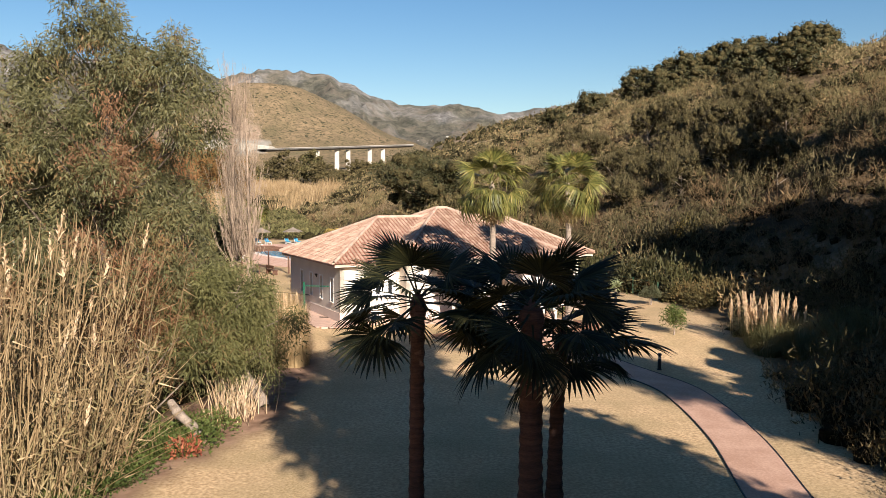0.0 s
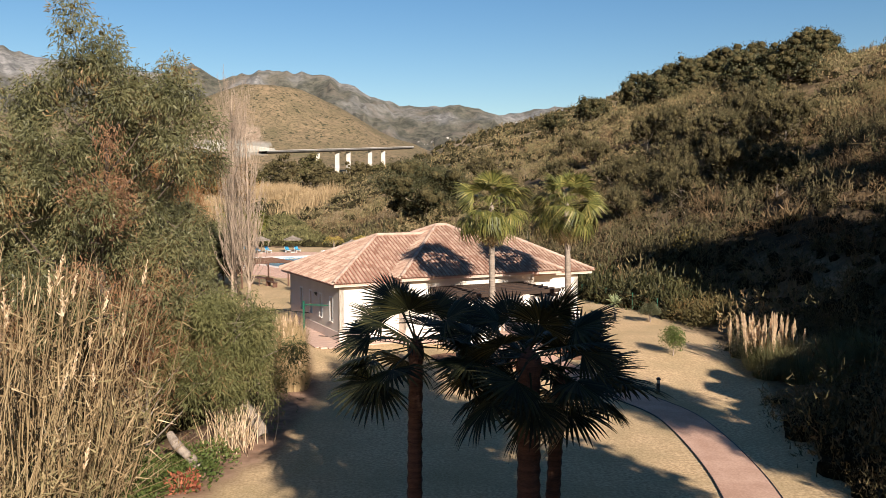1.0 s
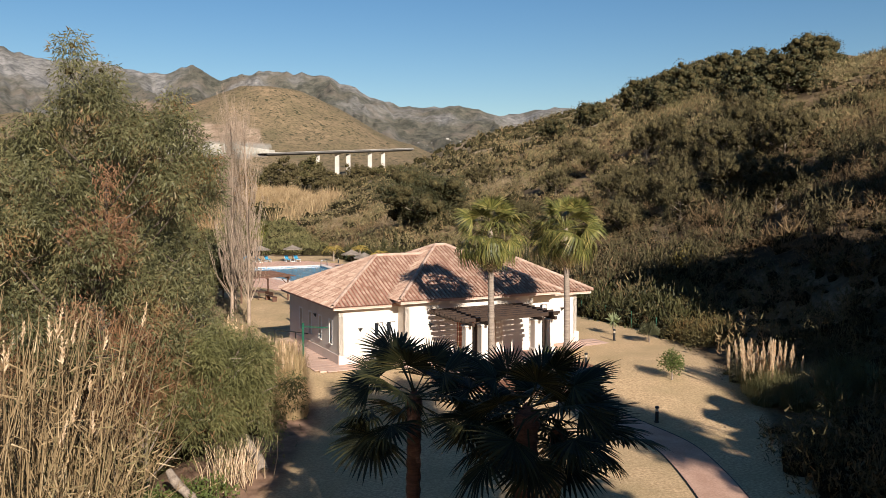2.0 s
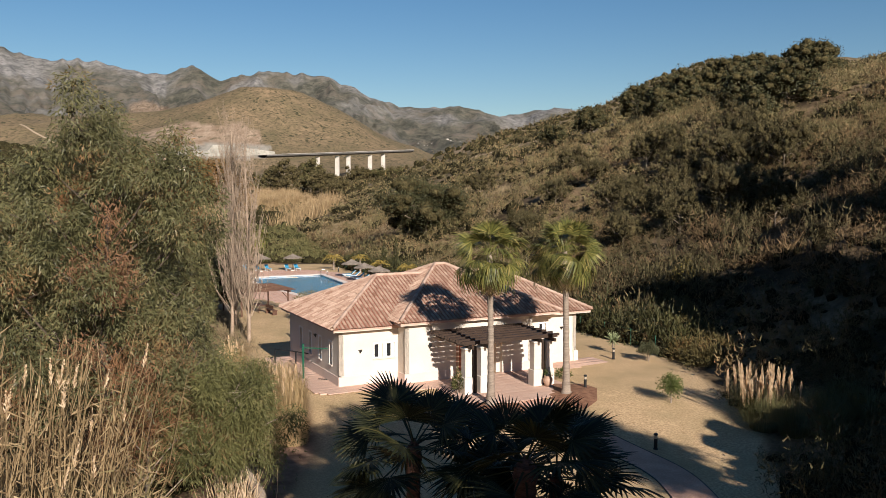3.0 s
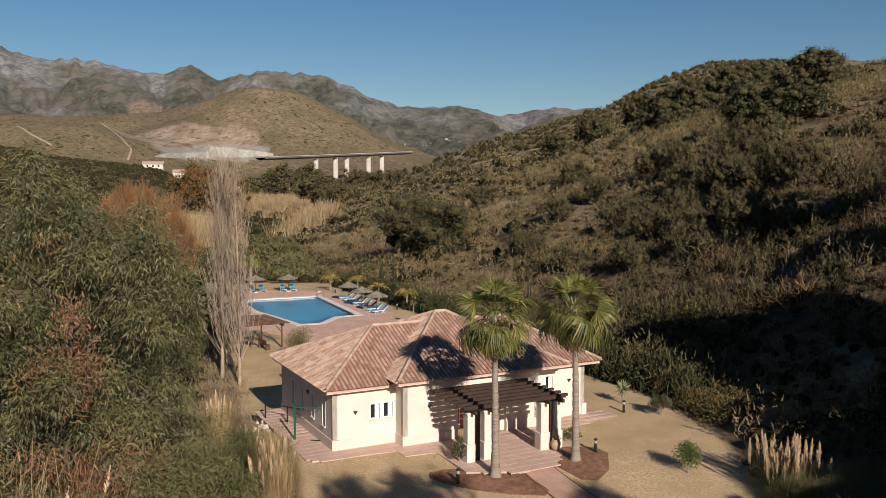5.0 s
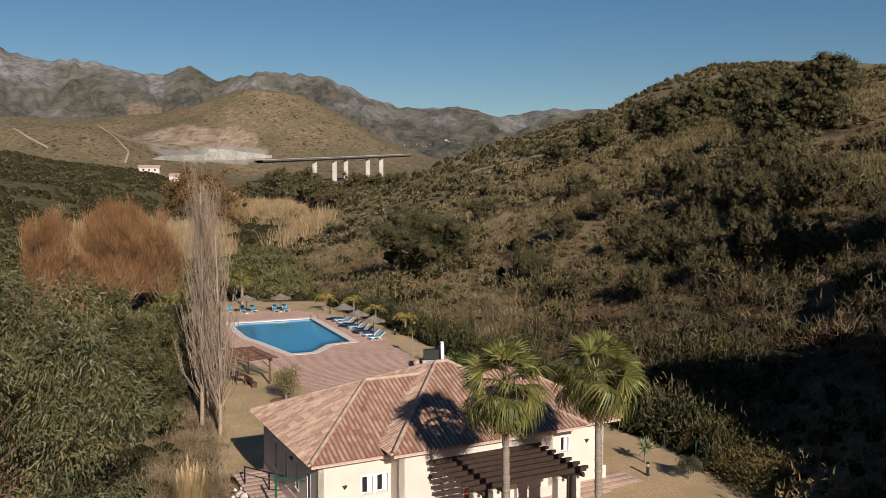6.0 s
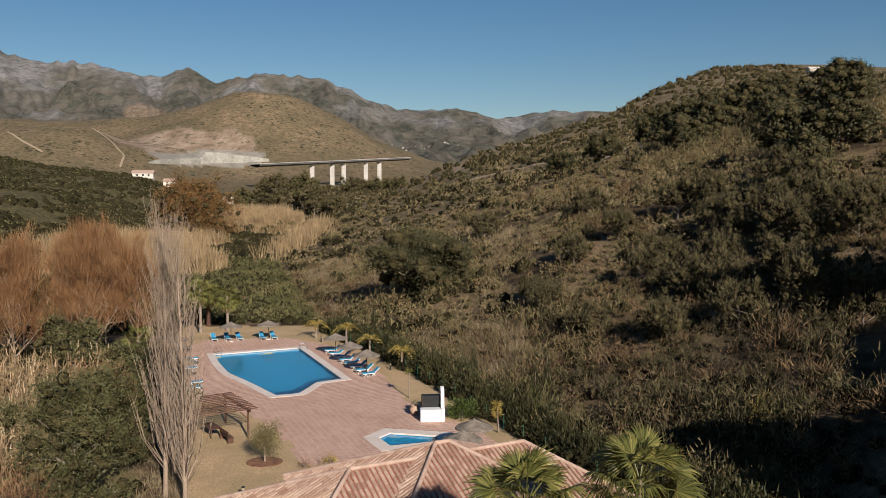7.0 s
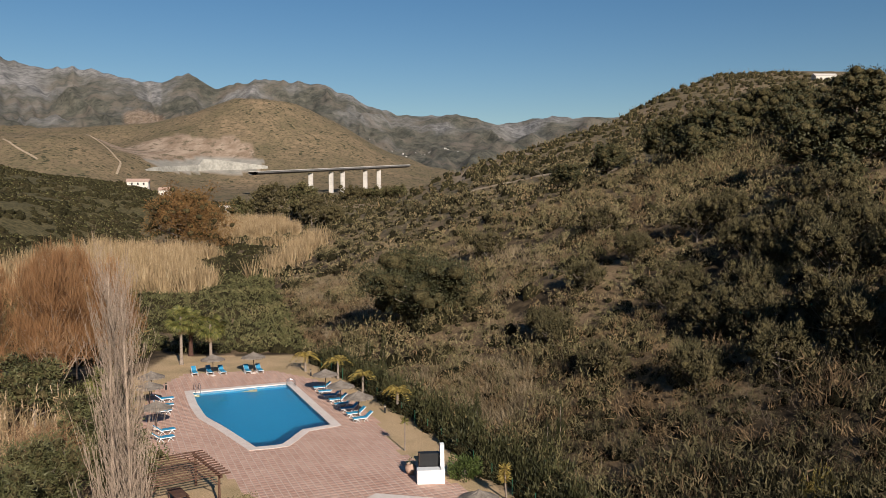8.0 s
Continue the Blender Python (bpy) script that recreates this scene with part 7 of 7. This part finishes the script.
for k, (x, y, h, s) in enumerate(((24.2, 98.0, 4.0, 2.8), (26.2, 92.5, 4.2, 2.8), (29.5, 86.5, 4.0, 2.8), (24.8, 110, 3.6, 2.4), (31.5, 92.0, 3.6, 2.6), (7.0, 154, 4.0, 2.8), (28, 101, 3.6, 2.6), (16, 118, 3.0, 2.2), (10.5, 110, 2.6, 2.0), (34, 108, 4.0, 2.6), (28.5, 82, 5.0, 2.6), (32, 80, 5.0, 2.8), (33.5, 97, 4.6, 3.0), (26.6, 95.4, 4.6, 2.2), (36.3, 108.7, 5.4, 3.2), (36.8, 100.5, 5.6, 3.2), (33, 120.8, 5.0, 3.0), (30, 123, 4.6, 2.8), (41, 114, 5.6, 3.4), (22.4, 123, 3.4, 2.4), (22.5, 144.5, 3.6, 2.6), (11, 106.4, 2.8, 2.0), (19, 87, 3.0, 2.2), (32.5, 113, 4.6, 3.0), (21.5, 104.6, 3.0, 2.2), (38, 93, 5.0, 3.0), (40, 104, 5.2, 3.2), (14, 95, 2.6, 1.9), (24, 84, 3.2, 2.2))):
    leaf_tree("scrub_tree", (x, y, gz(x, y) - 0.2), h, s, 4200, M_SHADEBROOM, "tall grey-green bush on the slope", 140 + k, M_BARK, 0.1, (0.3, 0.085), s * 0.27, 0, 12, 0.75, 4, 0.08, 1.25, "bush", "slope bushes", sides=4, fold="blade", core=0.5, lift=0.9)

# ---- gully side beyond the lawn ----
n = 1100
y = rng.uniform(33, 118, n)
x = np.interp(y, LAWN_Y, LAWN_X) - 2.2 - rng.uniform(0, 1, n) * (10 + y * 0.3)
keep = ~inside(offset_poly(DECK, 2.5), x, y)
x, y = x[keep], y[keep]
dry = fbm(x / 7, y / 7, 2, 52) > -0.02
scatter("gully_bush", x[~dry], y[~dry], rng.uniform(0.5, 1.3, (~dry).sum()), [tuft(60, 1.0, 0.95, (0.26, 0.08), 340 + k, 0.4) for k in range(5)], M_PEPPER, "tangled olive-green bushes in the gully", "bush", 0.15, None, 1)
scatter("gully_dry_scrub", x[dry], y[dry], rng.uniform(0.5, 1.2, dry.sum()), [tuft(70, 1.0, 0.7, (0.6, 0.04), 345 + k, 0.8) for k in range(5)], M_STRAW, "straw-coloured dry scrub in the gully", "scrub", 0.15, None, 1, 0.5)
n = 420
y = rng.uniform(48, 78, n)
x = np.interp(y, LAWN_Y, LAWN_X) - rng.uniform(-0.8, 5, n)
scatter("gully_dry_grass", x, y, rng.uniform(0.5, 1.0, n), [tuft(26, 0.6, 0.3, (0.6, 0.035), 430 + k, 1.2) for k in range(5)], M_STRAW, "dry grass at the lawn's edge under the poplars", "grass")
n = 900
y = rng.uniform(58, 100, n)
x = -24 - rng.uniform(0, 17, n) - (y - 62) * 0.1
canes("gully_cane", x, y, rng.uniform(2.0, 4.2, n), "dry canes in the gully", (0.05, 0), 0.03, 7, 0.25, M_CANE, (0.7, 0.06), 0.15, seed=11)
for k, (x, y, h) in enumerate(((-38, 107, 13), (-42, 111, 15), (-46, 106, 13), (-41, 118, 15), (-36, 115, 12.5), (-49, 114, 13.5), (-45, 122, 14))):
    leaf_tree("rusty_tree", (x, y, gz(x, y) - 0.2), h, 3.2, 7500, M_RED, "leafless rusty-brown tree in the gully", 160 + k, M_POPLAR, 0.13, (1.1, 0.045), 0.62, 0, 20, 1.3, 6, 0.1, 1.9, group="rusty trees", fold="blade", lift=2.2)
for k, (x, y, h, s) in enumerate(((-25.5, 86, 6.0, 2.8), (-36, 98, 6, 3.2), (-21.5, 79, 5, 2.4))):
    leaf_tree("carob_tree", (x, y, gz(x, y) - 0.2), h, s, 5000, M_LAUREL, "dense green carob tree below the terrace", 170 + k, M_BARK, 0.16, (0.32, 0.14), s * 0.36, 0, 10, 0.4, 4, 0.2, 0.8, fold="blade", core=0.55)

M_BROWNOLIVE = leafy("brown_olive_leaf", (0.05, 0.045, 0.02), (0.14, 0.11, 0.05), None, 0.15, 0.7, 0.1)
# ---- valley: canes, trees, houses, bridge ----
n = 5200
y = 188 + rng.uniform(0, 1, n) * 222
x = -0.17 * (y - 25) - rng.uniform(0, 1, n) * np.where(y > 300, 45, 75)
keep = cane_land(x, y)
xs, ys = np.concatenate([x[keep], rng.normal(-39, 2.5, 140)]), np.concatenate([y[keep], rng.normal(255, 16, 140)])
scatter("valley_cane", xs, ys, rng.uniform(0.8, 1.35, len(xs)), [tuft(26, 0.9, 0.5, (3.8, 0.17), 360 + k, 3.2) for k in range(5)], M_CANE, "golden dry cane field on the valley floor", "cane field", 0.2)
leaf_tree("brown_tree", (-84, 300, gz(-84, 300) - 0.3), 20, 13.5, 20000, M_BROWNLEAF, "large brown autumn tree in the valley", 180, M_BARK, 0.5, (0.6, 0.36), 3.2, 0, 18, 0.22, 6, 0.05, 0.95, core=0.4, fold="blade")
for k, (x, y, h) in enumerate(((-78, 412, 19), (-66, 418, 20), (-86, 425, 15), (-58, 400, 14), (-95, 420, 11), (-48, 395, 9), (-70, 440, 19), (-86, 566, 9), (-60, 570, 8), (-52, 575, 7), (-43, 570, 8), (-34, 574, 8), (-100, 560, 10), (-27, 570, 8), (-112, 556, 10))):
    leaf_tree("valley_tree", (x, y, gz(x, y) - 0.3), h, 6.5, 1600, (M_BROWNOLIVE, M_VALLEY, M_BROWNOLIVE)[k % 3], "olive-green tree below the bridge", 190 + k, M_BARK, 0.3, (0.7, 0.45), 2.2, 0, 11, 0.35, 3, 0.1, 0.9, group="valley trees", core=0.6)


M_DUST = surface("pale_dust_track", (0.3, 0.22, 0.145), (0.46, 0.36, 0.25), 0.3, 0.95, 0.2, None, 6, 0.1, "World")
ribbon("dirt_track", [(-318, 789), (-304, 781), (-281, 747), (-272, 737), (-263, 705)], 0.8, M_DUST, 0.5, "pale dirt track down the brown ridge", "track")
ribbon("dirt_track", [(-369, 733), (-348, 711), (-331, 697), (-318, 686)], 0.75, M_DUST, 0.5, "pale dirt track across the brown ridge", "track")
ribbon("hill_track", [(5, 276), (15, 267), (21, 259), (28, 247), (33.5, 227)], 0.9, M_DUST, 0.25, "narrow bare track across the scrub hillside", "track")


def far_house(at, turn, w, d, h, roof, label):
    f = thing("white_house", at, turn, label, "house", "far houses")
    part("wall", box(0, 0, -1.5, w, d, h), M_STUCCO, f)
    bm = bmesh.new()
    o = 0.4
    a = [bm.verts.new(v) for v in ((-o, -o, h), (w + o, -o, h), (w + o, d + o, h), (-o, d + o, h), (-o, d / 2, h + d * 0.28), (w + o, d / 2, h + d * 0.28))]
    for q in ((0, 1, 5, 4), (2, 3, 4, 5), (0, 4, 3), (1, 2, 5), (3, 2, 1, 0)):
        bm.faces.new([a[i] for i in q])
    part("roof", bm, roof, f)
    for k in range(3):
        x = w * (0.2 + 0.27 * k)
        part("window", box(x, -0.06, h * 0.35, x + 0.9, -0.01, h * 0.35 + 1.1), M_GLASS, f)


far_house((-167, 470, gz(-161, 472)), 12, 11, 6, 2.5, M_RIDGE, "low white farmhouse on the far hillside")
far_house((-151.5, 474, gz(-149, 476) - 0.8), 8, 7, 6.0, 4.0, M_TILE, "white cottage with a red roof on the hillside")
far_house((-118, 470, gz(-116, 471) - 0.3), -5, 5.5, 4, 3.0, M_STUCCO, "small pale hut in the valley")

far_house((214, 505, gz(214, 505) - 0.5), 0, 12, 6, 3.2, M_STUCCO, "long white house on the crest of the hill")


def bridge(off, piers):
    b = thing("road_viaduct", (off[0], off[1], off[2]), 0, "concrete road viaduct on tall piers across the valley", "bridge", "viaduct decks")
    P = [(-141, 653.3, 37.9), (-90.9, 719, 42.6), (-32, 796, 48.4)]
    V, F = [], []
    d = np.array([114.5, 150]) / 188.7
    nn = np.array([d[1], -d[0]])
    for x, y, z in P:
        for s, dz in ((-5.5, 0), (-5.5, -0.9), (-2.6, -2.1), (2.6, -2.1), (5.5, -0.9), (5.5, 0)):
            V.append((x + nn[0] * s, y + nn[1] * s, z + dz))
    for k in range(len(P) - 1):
        for j in range(6):
            F.append((k * 6 + j, k * 6 + (j + 1) % 6, k * 6 + 6 + (j + 1) % 6, k * 6 + 6 + j))
    mesh_object("deck", V, F, M_ASPHALT, b)
    for s in (-5.3, 5.3):
        v, f = tubes([[(x + nn[0] * s, y + nn[1] * s, z + 0.4, 0.22) for x, y, z in P]], 4)
        mesh_object("parapet", v, f, M_CONCRETE, b)
    for x, y in piers:
        z = np.interp(y, [q[1] for q in P], [q[2] for q in P]) - 2.6
        g = min(gz(x, y), z - 3) - 6
        bm = box(x - 1.9, y - 1.2, g - off[2], x + 1.9, y + 1.2, z, bevel=0.3)
        part("pier", bm, M_CONCRETE, b)


def retaining_wall():
    """A pale wall at the foot of the cut, with one taller bay."""
    line = [(-255, 752), (-251, 765), (-244, 800), (-232, 830), (-228, 835), (-218, 843), (-199, 853), (-173, 867)]
    tall = [1.5, 4, 5, 5.5, 11, 10.5, 8, 3]
    bm = bmesh.new()
    rows = []
    for (x, y), h in zip(line, tall):
        z = gz(x, y)
        rows.append([bm.verts.new(v) for v in ((x, y, z - 3), (x - 1.2, y + 0.8, z + h), (x - 2.6, y + 1.8, z + h), (x - 2.6, y + 1.8, z - 3))])
    for a, b in zip(rows, rows[1:]):
        for k in range(4):
            bm.faces.new((a[k], a[(k + 1) % 4], b[(k + 1) % 4], b[k]))
    bm.faces.new(rows[0])
    bm.faces.new(rows[-1][::-1])
    bmesh.ops.recalc_face_normals(bm, faces=bm.faces)
    tagged(part("retaining_wall", bm, M_SHOTCRETE), "pale concrete retaining wall below the road cut", "retaining wall", kind="structure")


M_SHOTCRETE = surface("weathered_shotcrete", (0.24, 0.225, 0.19), (0.42, 0.39, 0.33), 0.08, 0.95, 0.2, 0.1, 5, 0.1, "World")
retaining_wall()
M_ASPHALT = surface("dark_weathered_concrete", (0.09, 0.085, 0.08), (0.16, 0.15, 0.14), 0.1, 0.9, 0.1)
M_CONCRETE = surface("pale_concrete", (0.42, 0.38, 0.33), (0.58, 0.53, 0.47), 0.1, 0.9, 0.1)
bridge((0, 0, 0), ((-104.9, 700.5), (-90.9, 719), (-82.5, 730), (-65.6, 752), (-54.8, 766.3)))

V, F = [], []
for k in range(26):
    ah, up, yy = rng.uniform(-150, 60), rng.uniform(78, 108), 1450.0
    while yy < 2600 and (gz(ah / 1474 * yy, yy) - 17) / yy * 1474 < up:
        yy += 12
    xx = ah / 1474 * yy
    zz = gz(xx, yy)
    w, d, h = rng.uniform(3, 6), rng.uniform(4, 7), rng.uniform(1.2, 2.4)
    i = len(V)
    V += [(xx + a * w / 2, yy + b * d / 2, zz + c) for c in (-3, h) for a, b in ((-1, -1), (1, -1), (1, 1), (-1, 1))]
    F += [(i, i + 1, i + 5, i + 4), (i + 1, i + 2, i + 6, i + 5), (i + 2, i + 3, i + 7, i + 6), (i + 3, i, i + 4, i + 7), (i + 4, i + 5, i + 6, i + 7)]
tagged(mesh_object("far_village", V, F, M_CONCRETE), "white houses of a far village", "village", kind="stuff")

# ---- trees that stand behind the camera's way and shade the garden ----
SHADE = "tall eucalyptus on the bank behind the garden"
for k, (x, y, h, s, n) in enumerate(((8.6, 2.2, 21.4, 4.4, 12000), (11.2, 4.0, 23, 4.4, 10000), (10.5, -3.0, 20, 4.4, 10000), (13.4, 1.5, 13, 4.6, 14000), (11.6, 6.0, 10, 3.6, 9000), (16.5, -4.0, 10, 4.0, 8000), (31.4, 44.6, 8.4, 4.0, 7000), (33.2, 39.5, 7.4, 4.2, 7000), (30.6, 41.5, 11.5, 3.4, 9000), (33.6, 36.0, 10.6, 3.4, 9000), (35.4, 34.0, 6.0, 4.2, 7000), (38.0, 28, 5.8, 4.4, 7000), (41, 22, 6.6, 4.5, 6000), (29, 36, 6.0, 3.4, 6000), (31, 25, 7.5, 3.6, 6000), (25.5, 29, 4.6, 2.8, 6000), (27.5, 37, 5.0, 3.2, 6000), (26, 13, 7, 4.0, 8000), (23.6, 6.0, 8.6, 4.0, 7000), (24.6, 11, 8.0, 4.0, 7000), (25.6, 16.5, 6.2, 4.0, 7000), (19.5, -3, 9, 4, 8000), (27.6, 42, 13.6, 2.8, 9000), (25.8, 41.2, 8.2, 2.2, 8000), (25.2, 37.5, 6.0, 2.0, 7000))):
    leaf_tree("eucalyptus_tree", (x, y, gz(x, y) - 0.1), h, s, n, M_EUC, SHADE, 220 + k, M_BARK, 0.28, (0.6, 0.28) if y < 8 else (0.2, 0.045), 1.1, 0.2, 14, 0.6, 4, 0.15, 0.9, sides=4, fold="blade", core=0.55 if y < 8 and x < 17 else 0.9)
leaf_tree("eucalyptus_tree", (21.6, 5.6, gz(21.6, 5.6) - 0.1), 17, 2.6, 5000, M_EUC, SHADE, 245, M_EUCBARK, 0.2, (0.5, 0.2), 0.9, 0.2, 12, 0.4, 5, 0.72, 0.9, fold="blade", core=0.5)
for k, (x, y, h, s) in enumerate(((39.5, 58.5, 16.5, 3.0), (43.5, 58.5, 16.0, 3.2), (47.5, 55.5, 15.0, 3.2), (43.5, 64.5, 16.5, 2.8), (40.0, 46.5, 12.5, 2.6), (43.0, 43.0, 14.0, 2.6))):
    leaf_tree("eucalyptus_tree", (x, y, gz(x, y) - 0.1), h, s, 5000, M_EUC, "tall eucalyptus high on the slope beside the garden", 270 + k, M_EUCBARK, 0.2, (0.5, 0.24), 1.0, 0.2, 12, 0.3, 5, 0.7, 0.9, fold="blade", core=0.8)
